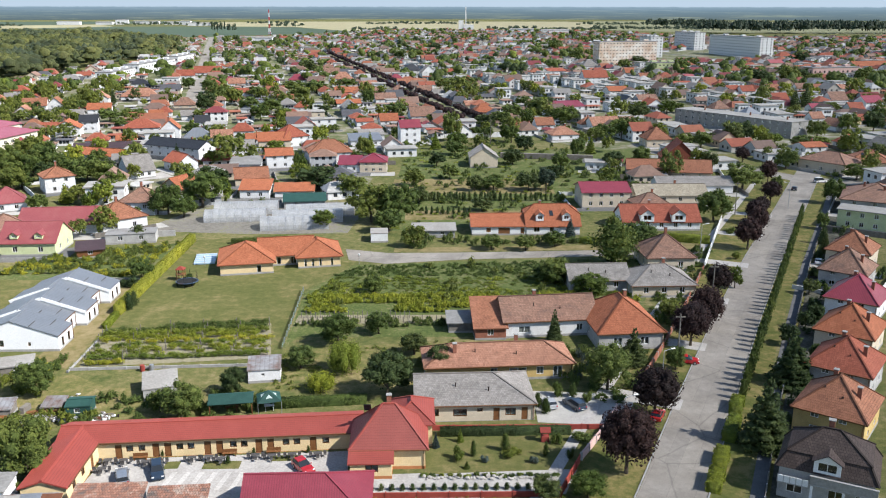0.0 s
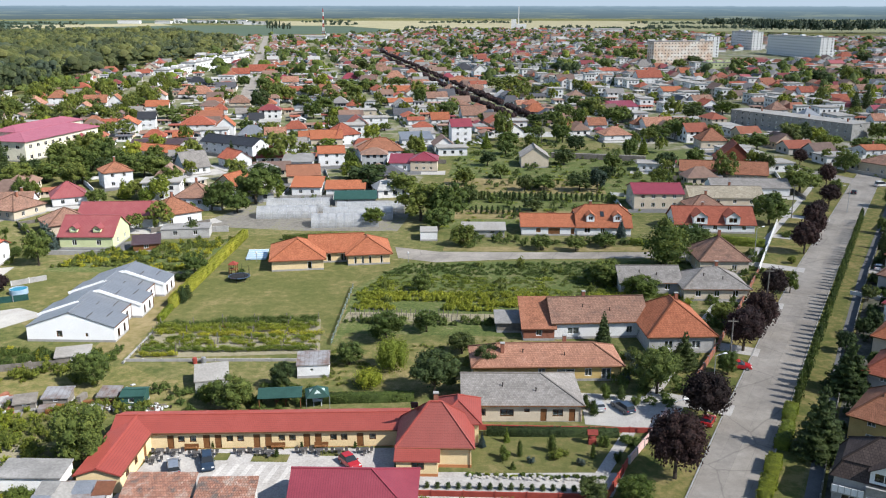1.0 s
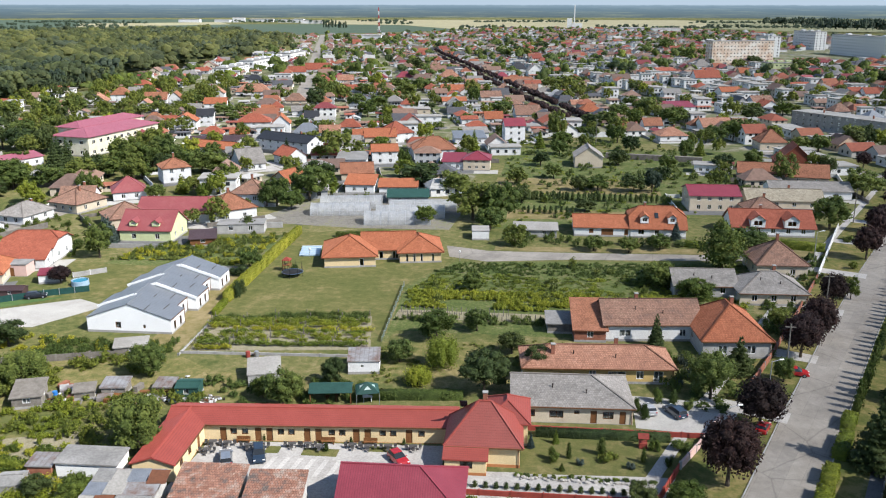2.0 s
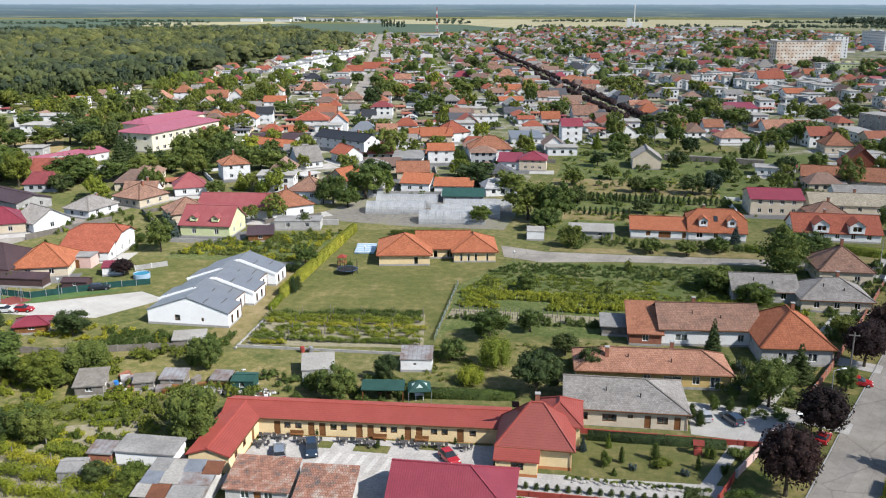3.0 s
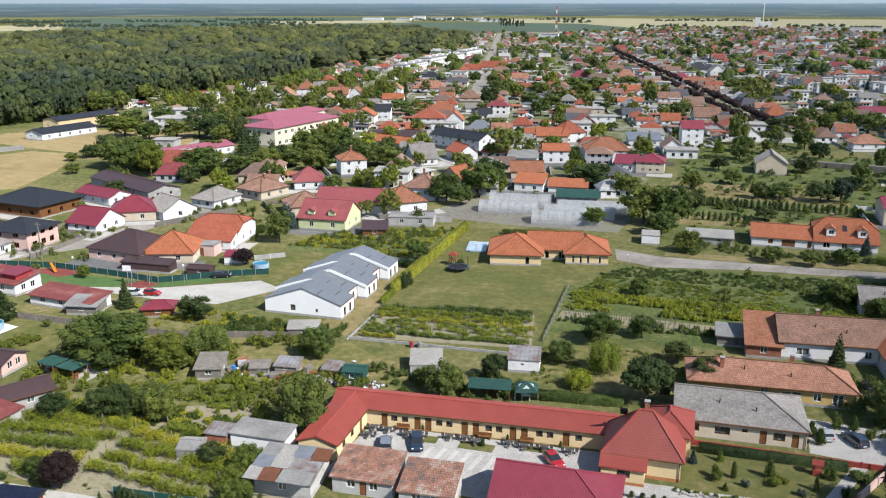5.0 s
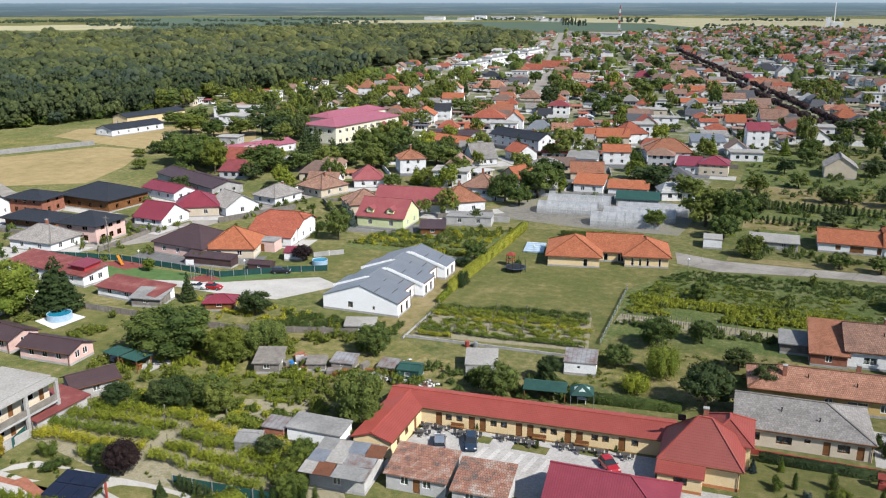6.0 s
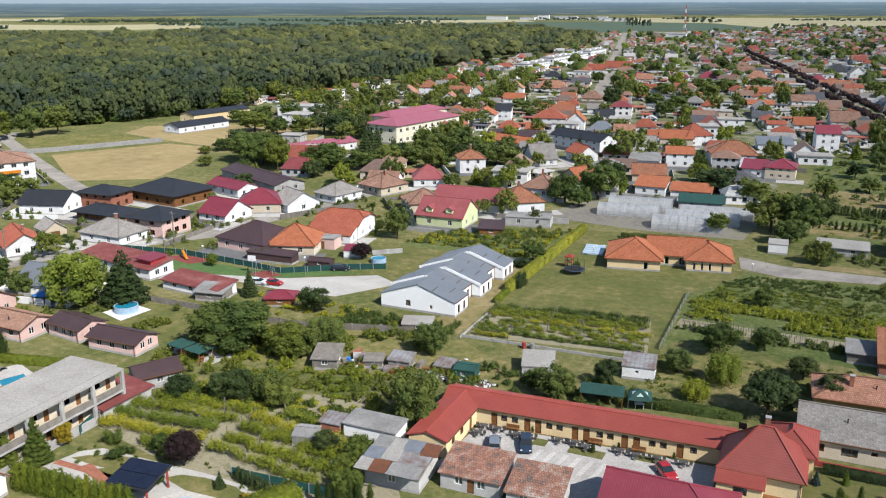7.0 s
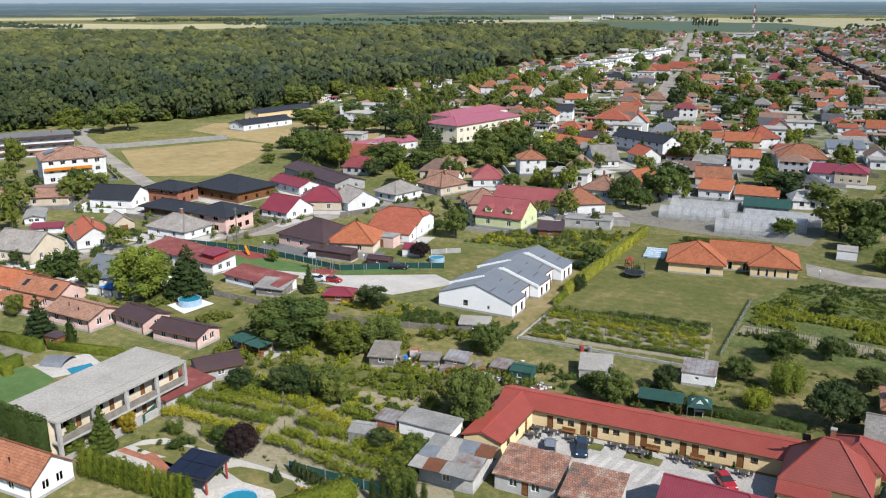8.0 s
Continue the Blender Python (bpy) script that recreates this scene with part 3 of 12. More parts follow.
def window_parts(w, h, frame_mat, kind="window"):
    """Frame with a mullion and its pane, set in an opening w wide and h high, outside towards -y; shared between alike windows."""
    key = (round(w, 2), round(h, 2), frame_mat, kind)
    if key not in _win_cache:
        bm, t = bmesh.new(), 0.07
        y0, y1 = 0.05, 0.12
        xs = [-w / 2, -w / 2 + t] + ([-t / 2, t / 2] if kind == "window" and w > 0.9 else []) + [w / 2 - t, w / 2]
        zs = [0, t, h - t, h]
        grid = [[bm.verts.new((px, y0, pz)) for pz in zs] for px in xs]
        flat = [bm.faces.new((grid[i][j], grid[i + 1][j], grid[i + 1][j + 1], grid[i][j + 1])) for i in range(len(xs) - 1) for j in range(3) if i % 2 == 0 or j != 1]
        ext = bmesh.ops.extrude_face_region(bm, geom=flat)
        bmesh.ops.translate(bm, vec=(0, y1 - y0, 0), verts=[v for v in ext["geom"] if isinstance(v, bmesh.types.BMVert)])
        bmesh.ops.recalc_face_normals(bm, faces=bm.faces)
        fr = bpy.data.meshes.new("window_frame")
        bm.to_mesh(fr)
        bm.free()
        fr.materials.append(M[frame_mat])
        bm = bmesh.new()
        if kind == "door":
            add_box(bm, -w / 2 + t, w / 2 - t, y0 + 0.02, y1 - 0.01, 0.02, h - t)
        else:
            add_box(bm, -w / 2 + t, w / 2 - t, y0 + 0.03, y1 - 0.025, t, h - t)
        pn = bpy.data.meshes.new("leaf")
        bm.to_mesh(pn)
        bm.free()
        pn.materials.append(M["wood_brown"] if kind == "door" else M["glass"])
        bm = bmesh.new()
        add_box(bm, -w / 2 + t, w / 2 - t, 0.24, 0.26, t, h - t)
        ct = bpy.data.meshes.new("curtain")
        bm.to_mesh(ct)
        bm.free()
        ct.materials.append(M["curtain"])
        _win_cache[key] = fr, pn, ct
    return _win_cache[key]


def wall_with_holes(bm, a, b, height, holes, depth=0.22):
    """An upright wall from a to b (outside to the right of a to b), with openings (u, sill, w, h) that go through its thickness."""
    a, b = Vector((*a, 0)), Vector((*b, 0))
    u, length = (b - a).normalized(), (b - a).length
    n = Vector((u.y, -u.x, 0))
    xs = sorted({0.0, length, *[round(c, 4) for h in holes for c in (h[0] - h[2] / 2, h[0] + h[2] / 2)]})
    zs = sorted({0.0, height, *[round(c, 4) for h in holes for c in (h[1], h[1] + h[3])]})
    grid = {}

    def vert(i, j):
        if (i, j) not in grid:
            grid[i, j] = bm.verts.new(a + u * xs[i] + Vector((0, 0, zs[j])))
        return grid[i, j]

    for i in range(len(xs) - 1):
        for j in range(len(zs) - 1):
            cx, cz = (xs[i] + xs[i + 1]) / 2, (zs[j] + zs[j + 1]) / 2
            if not any(abs(cx - h[0]) < h[2] / 2 and h[1] < cz < h[1] + h[3] for h in holes):
                bm.faces.new((vert(i, j), vert(i + 1, j), vert(i + 1, j + 1), vert(i, j + 1)))
    for c, s, w, h in holes:
        ring = [a + u * x + Vector((0, 0, z)) for x, z in ((c - w / 2, s), (c + w / 2, s), (c + w / 2, s + h), (c - w / 2, s + h))]
        o, k = [bm.verts.new(p) for p in ring], [bm.verts.new(p - n * depth) for p in ring]
        for i in range(4):
            bm.faces.new((o[i], k[i], k[(i + 1) % 4], o[(i + 1) % 4]))


def roof_mesh(L, W, eave, pitch, kind, ov=0.45, thick=0.16):
    """A roof shell over walls L by W, its slopes mapped in metres along and up the slope. Returns the bmesh, its top lines and the ridge height."""
    bm = bmesh.new()
    uv = bm.loops.layers.uv.new("UVMap")
    l, w, tan = L / 2 + ov, W / 2 + ov, math.tan(radians(pitch))
    z0 = eave - ov * tan + 0.05
    if kind == "mono":
        za, zb = eave - ov * tan + 0.05, eave + (W + ov) * tan + 0.05
        top = [(-l, -w, za), (l, -w, za), (l, w, zb), (-l, w, zb)]
        faces, lines, ridge = [(0, 1, 2, 3)], [], zb
    elif kind == "flat":
        top = [(-l, -w, eave + 0.2), (l, -w, eave + 0.2), (l, w, eave + 0.2), (-l, w, eave + 0.2)]
        faces, lines, ridge = [(0, 1, 2, 3)], [], eave + 0.2
    elif kind == "gable":
        ridge = z0 + w * tan
        top = [(-l, -w, z0), (l, -w, z0), (l, w, z0), (-l, w, z0), (-l, 0, ridge), (l, 0, ridge)]
        faces, lines = [(0, 1, 5, 4), (2, 3, 4, 5)], [(4, 5)]
    elif kind == "hipright":
        ridge = z0 + w * tan
        top = [(-l, -w, z0), (l, -w, z0), (l, w, z0), (-l, w, z0), (-l, 0, ridge), (l - w, 0, ridge)]
        faces, lines = [(0, 1, 5, 4), (2, 3, 4, 5), (1, 2, 5)], [(4, 5), (1, 5), (2, 5)]
    elif kind == "halfhip":
        ridge = z0 + w * tan
        cut, back = w * 0.45, w * 0.45
        zc = ridge - cut * tan
        top = [(-l, -w, z0), (l, -w, z0), (l, w, z0), (-l, w, z0), (-l + back, 0, ridge), (l - back, 0, ridge),
               (-l, -cut, zc), (-l, cut, zc), (l, -cut, zc), (l, cut, zc)]
        faces = [(0, 1, 8, 5, 4, 6), (2, 3, 7, 4, 5, 9), (6, 4, 7), (8, 9, 5)]
        lines = [(4, 5), (6, 4), (7, 4), (8, 5), (9, 5)]
    else:
        r = max(l - w, 0.0)
        if l >= w:
            ridge = z0 + w * tan
            top = [(-l, -w, z0), (l, -w, z0), (l, w, z0), (-l, w, z0), (-r, 0, ridge), (r, 0, ridge)]
            faces, lines = [(0, 1, 5, 4), (2, 3, 4, 5), (1, 2, 5), (3, 0, 4)], [(4, 5), (0, 4), (3, 4), (1, 5), (2, 5)]
        else:
            ridge, r = z0 + l * tan, w - l
            top = [(-l, -w, z0), (l, -w, z0), (l, w, z0), (-l, w, z0), (0, -r, ridge), (0, r, ridge)]
            faces, lines = [(0, 1, 4), (1, 2, 5, 4), (2, 3, 5), (3, 0, 4, 5)], [(4, 5), (0, 4), (1, 4), (2, 5), (3, 5)]
    tv = [bm.verts.new(p) for p in top]
    bv = [bm.verts.new((x, y, z - thick)) for x, y, z in top]
    count = {}
    for f in faces:
        up = bm.faces.new([tv[i] for i in f])
        bm.faces.new([bv[i] for i in reversed(f)])
        up.normal_update()
        nrm = up.normal
        along = Vector((nrm.y, -nrm.x, 0)) if abs(nrm.x) + abs(nrm.y) > 1e-3 else Vector((1, 0, 0))
        along.normalize()
        slope = nrm.cross(along)
        for lp in up.loops:
            lp[uv].uv = (lp.vert.co.dot(along), lp.vert.co.dot(slope))
        for i in range(len(f)):
            e = (f[i], f[(i + 1) % len(f)])
            count[tuple(sorted(e))] = None if tuple(sorted(e)) in count else e
    for e in count.values():
        if e:
            q = bm.faces.new((tv[e[0]], bv[e[0]], bv[e[1]], tv[e[1]]))
            for lp in q.loops:
                lp[uv].uv = (0.11, 0.11)
    return bm, [(Vector(top[a]), Vector(top[b])) for a, b in lines], ridge


def spaced(n, length, margin=0.8):
    return [margin + (length - 2 * margin) * (i + 0.5) / n for i in range(n)]


HOME_PLANS = []  # place, turn, length and width of each house, for the yards


def house(label, x, y, rot, L, W, eave, kind="hip", pitch=32, roof="tile_orange", wall="plaster_white", front=3, right=2, left=2, back=0, floors=1,
          frame_mat="frame_white", chimneys=((0.2, 0.15),), ov=0.45, doors=(), name="house", plinth="concrete", group="", size=(1.15, 1.35), base=0.0, caps=True, skylights=()):
    """A house with its near long side towards its own -y; place, length and width in plan units, heights and openings in metres.
    Openings per side by count, or as a list of (u, sill, w, h, kind)."""
    eave, ov, size = eave / PLAN, ov / PLAN, (size[0] / PLAN, size[1] / PLAN)
    top = thing(name, pose(x, y, base, 0, 0, rot), label, name.replace("_", " "), group)
    if name == "house":
        HOME_PLANS.append((x, y, rot, L, W))
    sides = {"front": ((-L / 2, -W / 2), (L / 2, -W / 2)), "right": ((L / 2, -W / 2), (L / 2, W / 2)), "back": ((L / 2, W / 2), (-L / 2, W / 2)), "left": ((-L / 2, W / 2), (-L / 2, -W / 2))}
    storey = eave / floors
    bm = bmesh.new()
    todo = []
    for side, want in (("front", front), ("right", right), ("back", back), ("left", left)):
        a, b = sides[side]
        out_to = Euler((0, 0, radians(rot))).to_matrix() @ Vector((b[1] - a[1], a[0] - b[0], 0))
        if group == "houses of the town" and out_to.x * x + out_to.y * y > 0:
            want = 0
        length = (Vector(b) - Vector(a)).length
        holes = []
        if isinstance(want, int):
            for fl in range(floors):
                for i, u in enumerate(spaced(want, length)) if want else ():
                    holes.append((u, fl * storey + 0.95 / PLAN, size[0], min(size[1], storey - 1.25 / PLAN), "window"))
        else:
            holes = [(u, z / PLAN, w / PLAN, h / PLAN, k) for u, z, w, h, k in want]
        for u in [d[1] for d in doors if d[0] == side]:
            holes = [h for h in holes if abs(h[0] - u) > 0.5 + h[2] / 2 or h[1] > 2.3] + [(u, 0.04, 0.95 / PLAN, 2.05 / PLAN, "door")]
        wall_with_holes(bm, a, b, eave, [h[:4] for h in holes])
        ang = math.degrees(math.atan2(b[1] - a[1], b[0] - a[0]))
        d = (Vector(b) - Vector(a)).normalized()
        for u, s, w, h, k in holes:
            todo.append((k, w, h, pose(a[0] + d.x * u, a[1] + d.y * u, s, 0, 0, ang)))
    rf, lines, ridge = roof_mesh(L, W, eave, pitch, kind, ov)
    tan = math.tan(radians(pitch))
    if kind in ("gable", "halfhip", "hipright"):
        cut = W / 2 if kind != "halfhip" else W / 2 * 0.5
        for sx in (-1, 1) if kind != "hipright" else (-1,):
            p = [(sx * L / 2, -W / 2, eave), (sx * L / 2, W / 2, eave)]
            if kind != "halfhip":
                p.append((sx * L / 2, 0, eave + W / 2 * tan - 0.1))
            else:
                p += [(sx * L / 2, W / 2 - cut, eave + cut * tan - 0.1), (sx * L / 2, -W / 2 + cut, eave + cut * tan - 0.1)]
            bm.faces.new([bm.verts.new(q) for q in p])
    elif kind == "mono":
        hb = eave + W * tan - 0.1
        bm.faces.new([bm.verts.new(q) for q in ((-L / 2, W / 2, eave), (L / 2, W / 2, eave), (L / 2, W / 2, hb), (-L / 2, W / 2, hb))])
        for sx in (-1, 1):
            bm.faces.new([bm.verts.new(q) for q in ((sx * L / 2, -W / 2, eave), (sx * L / 2, W / 2, eave), (sx * L / 2, W / 2, hb))])
    part("wall", bm, M[wall], top)
    r = part("roof", rf, M[roof], top)
    if caps and lines:
        bm = bmesh.new()
        for a, b in lines:
            if (b - a).length > 0.3:
                add_beam(bm, a + Vector((0, 0, 0.03)), b + Vector((0, 0, 0.03)), 0.22, 0.12)
        part("ridge_cap", bm, M[roof], r)
    bm = bmesh.new()
    g = 0.03
    for x0, x1, y0, y1 in ((-L / 2 - g, L / 2 + g, -W / 2 - g, -W / 2 + 0.1), (-L / 2 - g, L / 2 + g, W / 2 - 0.1, W / 2 + g), (-L / 2 - g, -L / 2 + 0.1, -W / 2 + 0.1, W / 2 - 0.1), (L / 2 - 0.1, L / 2 + g, -W / 2 + 0.1, W / 2 - 0.1)):
        add_box(bm, x0, x1, y0, y1, -0.3, 0.04 if doors else 0.35)
    part("plinth", bm, M[plinth], top)
    for k, w, h, m in todo:
        fm, pn, ct = window_parts(w, h, frame_mat if k == "window" else "frame_brown", k)
        o = part(k, fm, None, top, m=m)
        part("pane" if k == "window" else "door_leaf", pn, None, o).visible_shadow = k == "door"
        if k == "window" and x * x + y * y < 135 ** 2:
            part("curtain", ct, None, o)
    for cx, cy in chimneys:
        bm = bmesh.new()
        px, py = cx * L, cy * W
        side = abs(py) if kind != "hip" else max(abs(py), abs(px) - max(L - W, 0) / 2)
        zt = ridge - side * tan + 0.95
        zb = zt - 2.2
        add_box(bm, px - 0.24, px + 0.24, py - 0.24, py + 0.24, zb, zt + 0.25)
        ch = part("chimney", bm, M["brick"], top)
        part("chimney_cap", box(px - 0.31, px + 0.31, py - 0.31, py + 0.31, zt + 0.253, zt + 0.36, 0.02), M["concrete"], ch)
    if x * x + y * y < 150**2 and kind in ("gable", "hip", "hipright", "halfhip") and L > 5:
        e = eave - ov * tan
        bm = bmesh.new()
        add_beam(bm, (-L / 2 - ov * (kind != "gable"), -W / 2 - ov - 0.05, e + 0.02), (L / 2 + ov * (kind != "gable"), -W / 2 - ov - 0.05, e + 0.02), 0.12, 0.1)
        gut = part("gutter", bm, M["frame_brown"], top)
        bm = bmesh.new()
        add_rod(bm, (L / 2 - 0.15, -W / 2 - ov - 0.03, e), (L / 2 - 0.15, -W / 2 - 0.09, e - 0.35), 0.045, 0.045, 6)
        add_rod(bm, (L / 2 - 0.15, -W / 2 - 0.09, e - 0.33), (L / 2 - 0.15, -W / 2 - 0.09, 0.05), 0.045, 0.045, 6)
        part("downpipe", bm, M["frame_brown"], gut)
        for vu, vv in ((-0.16, -0.22), (0.12, -0.3)) if roof.startswith(("tile", "slate")) else ():
            bm = bmesh.new()
            zr = ridge - abs(vv * W) * tan
            add_rod(bm, (vu * L, vv * W, zr - 0.2), (vu * L, vv * W, zr + 0.42), 0.07, 0.07, 6)
            add_rod(bm, (vu * L, vv * W, zr + 0.43), (vu * L, vv * W, zr + 0.52), 0.13, 0.04, 6)
            part("vent_pipe", bm, M["tile_dark"], top)
    for u, v in skylights:
        bm = bmesh.new()
        z = ridge - abs(v) * tan + 0.02
        s = 1 if v > 0 else -1
        hw = 0.4
        q = []
        for dz in (0.0, 0.09):
            q.append([bm.verts.new((u + i * hw, v + j * 0.6, z - s * j * 0.6 * tan + dz)) for i, j in ((-1, -1), (1, -1), (1, 1), (-1, 1))])
        bm.faces.new(q[1])
        for i in range(4):
            bm.faces.new((q[0][i], q[0][(i + 1) % 4], q[1][(i + 1) % 4], q[1][i]))
        part("skylight", bm, M["dark_glass"], r)
    return top


# ---- plants ----
def leaf_cloud(rng, lumps, n, size, spread=0.45, shell=(0.80, 1.07)):
    """Corners and faces of n leaf clumps set over egg-shaped lumps (cx, cy, cz, rx, ry, rz)."""
    lumps = np.asarray(lumps, float)
    area = (lumps[:, 3] * lumps[:, 4] + lumps[:, 3] * lumps[:, 5]) ** 0.9
    pick = rng.choice(len(lumps), n, p=area / area.sum())
    d = rng.normal(size=(n, 3))
    d /= np.linalg.norm(d, axis=1, keepdims=True)
    c = lumps[pick, :3] + d * lumps[pick, 3:] * rng.uniform(*shell, (n, 1))
    nrm = d / lumps[pick, 3:]
    nrm /= np.linalg.norm(nrm, axis=1, keepdims=True)
    nrm = nrm * (1 - spread) + rng.normal(size=(n, 3)) * spread * 0.6 + np.array([0.16, -0.08, 0.32])  # leaves turn to the light
    nrm /= np.linalg.norm(nrm, axis=1, keepdims=True)
    a = np.cross(nrm, rng.normal(size=(n, 3)))
    a /= np.linalg.norm(a, axis=1, keepdims=True)
    b = np.cross(nrm, a)
    s = size * rng.uniform(0.55, 1.25, (n, 1))
    k = rng.uniform(0.5, 0.9, (n, 1))
    v = np.stack([c - a * s, c - b * s * k + nrm * s * 0.15, c + a * s, c + b * s * k + nrm * s * 0.15], 1).reshape(-1, 3)
    return v, np.arange(4 * n).reshape(-1, 4)


def egg(c, r, nu=8, nv=5, low=math.pi - 0.08, rng=None, rough=0.0):
    """Corners and faces of an egg-shaped core, open below the angle low, with an uneven skin."""
    th, ph = np.linspace(0.08, low, nv + 1), np.arange(nu) * 2 * math.pi / nu
    v = np.array([[r[0] * math.sin(t) * math.cos(p), r[1] * math.sin(t) * math.sin(p), r[2] * math.cos(t)] for t in th for p in ph])
    if rng is not None:
        v *= rng.uniform(1 - rough, 1 + rough, (len(v), 1))
    v += np.asarray(c)
    q = [(i * nu + j, (i + 1) * nu + j, (i + 1) * nu + (j + 1) % nu, i * nu + (j + 1) % nu) for i in range(nv) for j in range(nu)]
    return v, np.array(q)


def joined(pieces):
    vs, qs, n = [], [], 0
    for v, q in pieces:
        vs.append(v)
        qs.append(q + n)
        n += len(v)
    return np.concatenate(vs), np.concatenate(qs)


def crown_shape(kind, rng):
    """Lumps of a crown for a plant 1 high and about 1 wide."""
    if kind in ("spruce", "conifer"):
        out, tiers = [], 11
        for k in range(tiers):
            z = 0.09 + 0.86 * k / (tiers - 1)
            r = 0.5 * (1 - z) ** 0.9 + 0.03
            m = max(3, int(9 * (1 - z) + 1))
            for j in range(m):
                t = (j + 0.5 * (k % 2) + rng.uniform(-0.2, 0.2)) * 6.283 / m
                q = rng.uniform(0.5, 0.72)
                out.append((math.cos(t) * r * q, math.sin(t) * r * q, z - 0.02 * q, r * 0.36, r * 0.36, 0.04))
        return out
    if kind == "thuja":
        return [(0, 0, 0.30, 0.42, 0.42, 0.30), (0.03, 0, 0.58, 0.36, 0.36, 0.30), (0, 0.03, 0.82, 0.22, 0.22, 0.19)]
    if kind == "bush":
        return [(rng.uniform(-0.34, 0.34), rng.uniform(-0.34, 0.34), rng.uniform(0.25, 0.7), rng.uniform(0.14, 0.28), rng.uniform(0.14, 0.28), rng.uniform(0.18, 0.34)) for _ in range(9)]
    if kind == "poplar":
        return [(rng.uniform(-0.08, 0.08), rng.uniform(-0.08, 0.08), z, r, r, 0.16) for z, r in ((0.25, 0.3), (0.4, 0.42), (0.55, 0.45), (0.7, 0.36), (0.84, 0.24), (0.92, 0.13))]
    if kind == "willow":
        return [(0.3 * math.cos(t), 0.3 * math.sin(t), 0.5, 0.19, 0.19, 0.42) for t in np.arange(6) * 1.05] + [(0, 0, 0.7, 0.32, 0.32, 0.28)]
    if kind == "round":
        out = [(0, 0, 0.57, 0.36, 0.36, 0.34)]
        for k in range(24):
            t, c = k * 2.4, 1 - 2 * (k + 0.5) / 27
            r = 0.30 * math.sqrt(1 - c * c)
            u = rng.uniform(0.12, 0.17)
            out.append((math.cos(t) * r, math.sin(t) * r, 0.57 + 0.27 * c, u, u, u * 0.9))
        return out
    if kind == "canopy":
        out = []
        for k in range(9):
            t, q = k * 2.4 + rng.uniform(-0.3, 0.3), math.sqrt((k + 0.4) / 9) * 0.46
            u = rng.uniform(0.13, 0.21)
            out.append((math.cos(t) * q, math.sin(t) * q, 0.82 - 0.9 * q * q + rng.uniform(-0.07, 0.07), u, u, u * 0.75))
        return out + [(0, 0, 0.45, 0.40, 0.40, 0.38)]
    if kind == "far":
        out = [(0, 0, 0.56, 0.36, 0.36, 0.34)]
        for k in range(4):
            t, z = k * 1.9 + rng.uniform(-0.5, 0.5), rng.uniform(0.45, 0.8)
            u = rng.uniform(0.20, 0.30)
            r = 0.27 * math.sqrt(max(0.1, 1 - ((z - 0.5) / 0.4) ** 2)) + 0.02
            out.append((math.cos(t) * r, math.sin(t) * r, z, u, u, u * 0.8))
        return out
    out = [(0, 0, 0.58, 0.30, 0.30, 0.30)]
    for k in range(34):
        t, z = k * 2.4 + rng.uniform(-0.4, 0.4), rng.uniform(0.28, 0.90)
        r = 0.36 * math.sqrt(max(0.05, 1 - ((z - 0.55) / 0.42) ** 2)) * rng.uniform(0.75, 1.15)
        u = rng.uniform(0.08, 0.16)
        out.append((math.cos(t) * r, math.sin(t) * r, z, u, u, u * 0.85))
    return out


_plants = {}


def plant_meshes(kind, mat, variant, level):
    key = (kind, mat, variant, level)
    if key not in _plants:
        rng = np.random.default_rng(abs(hash((len(kind), ord(kind[0]), ord(kind[-1]), variant, level))) % 9999)
        lumps = crown_shape(kind, rng)
        n, size = ((4200, 0.024) if kind != "thuja" else (1100, 0.045)) if level == 0 else ((1500, 0.035) if kind != "thuja" else (320, 0.075))
        if kind == "bush":
            n, size = n // 3, size * 1.7
        nu, nv = (6, 4) if level == 0 else (5, 3)
        v, q = leaf_cloud(rng, lumps, n, size, 0.6, (0.6, 1.28))
        if kind in ("spruce", "conifer"):
            core = [egg(l[:3], (l[3] * 0.9, l[4] * 0.9, l[5] * 0.7), 6, 3, 2.6, rng, 0.15) for l in lumps] + [egg((0, 0, 0.42), (0.10, 0.10, 0.42), 6, 5)]
        else:
            core = [egg(l[:3], (l[3] * 0.74, l[4] * 0.74, l[5] * 0.74), nu, nv, 2.7, rng, 0.14) for l in lumps]
        v, q = joined([(v, q)] + core)
        crown = mesh_arrays("crown", v, q, [M[mat]], smooth=True)
        bm = bmesh.new()
        top = 0.8 if kind in ("spruce", "conifer", "thuja", "poplar") else 0.5
        add_rod(bm, (0, 0, -0.02), (0.01, 0.01, top), 0.035 if kind != "thuja" else 0.02, 0.012)
        if kind in ("broad", "round", "willow"):
            for k in range(5):
                t = k * 1.26 + variant
                add_rod(bm, (0.005, 0.005, 0.22 + 0.05 * k), (0.26 * math.cos(t), 0.26 * math.sin(t), 0.55 + 0.04 * k), 0.018, 0.006, 6)
        trunk = bpy.data.meshes.new("trunk")
        bm.to_mesh(trunk)
        bm.free()
        trunk.materials.append(M["bark"])
        _plants[key] = crown, trunk
    return _plants[key]


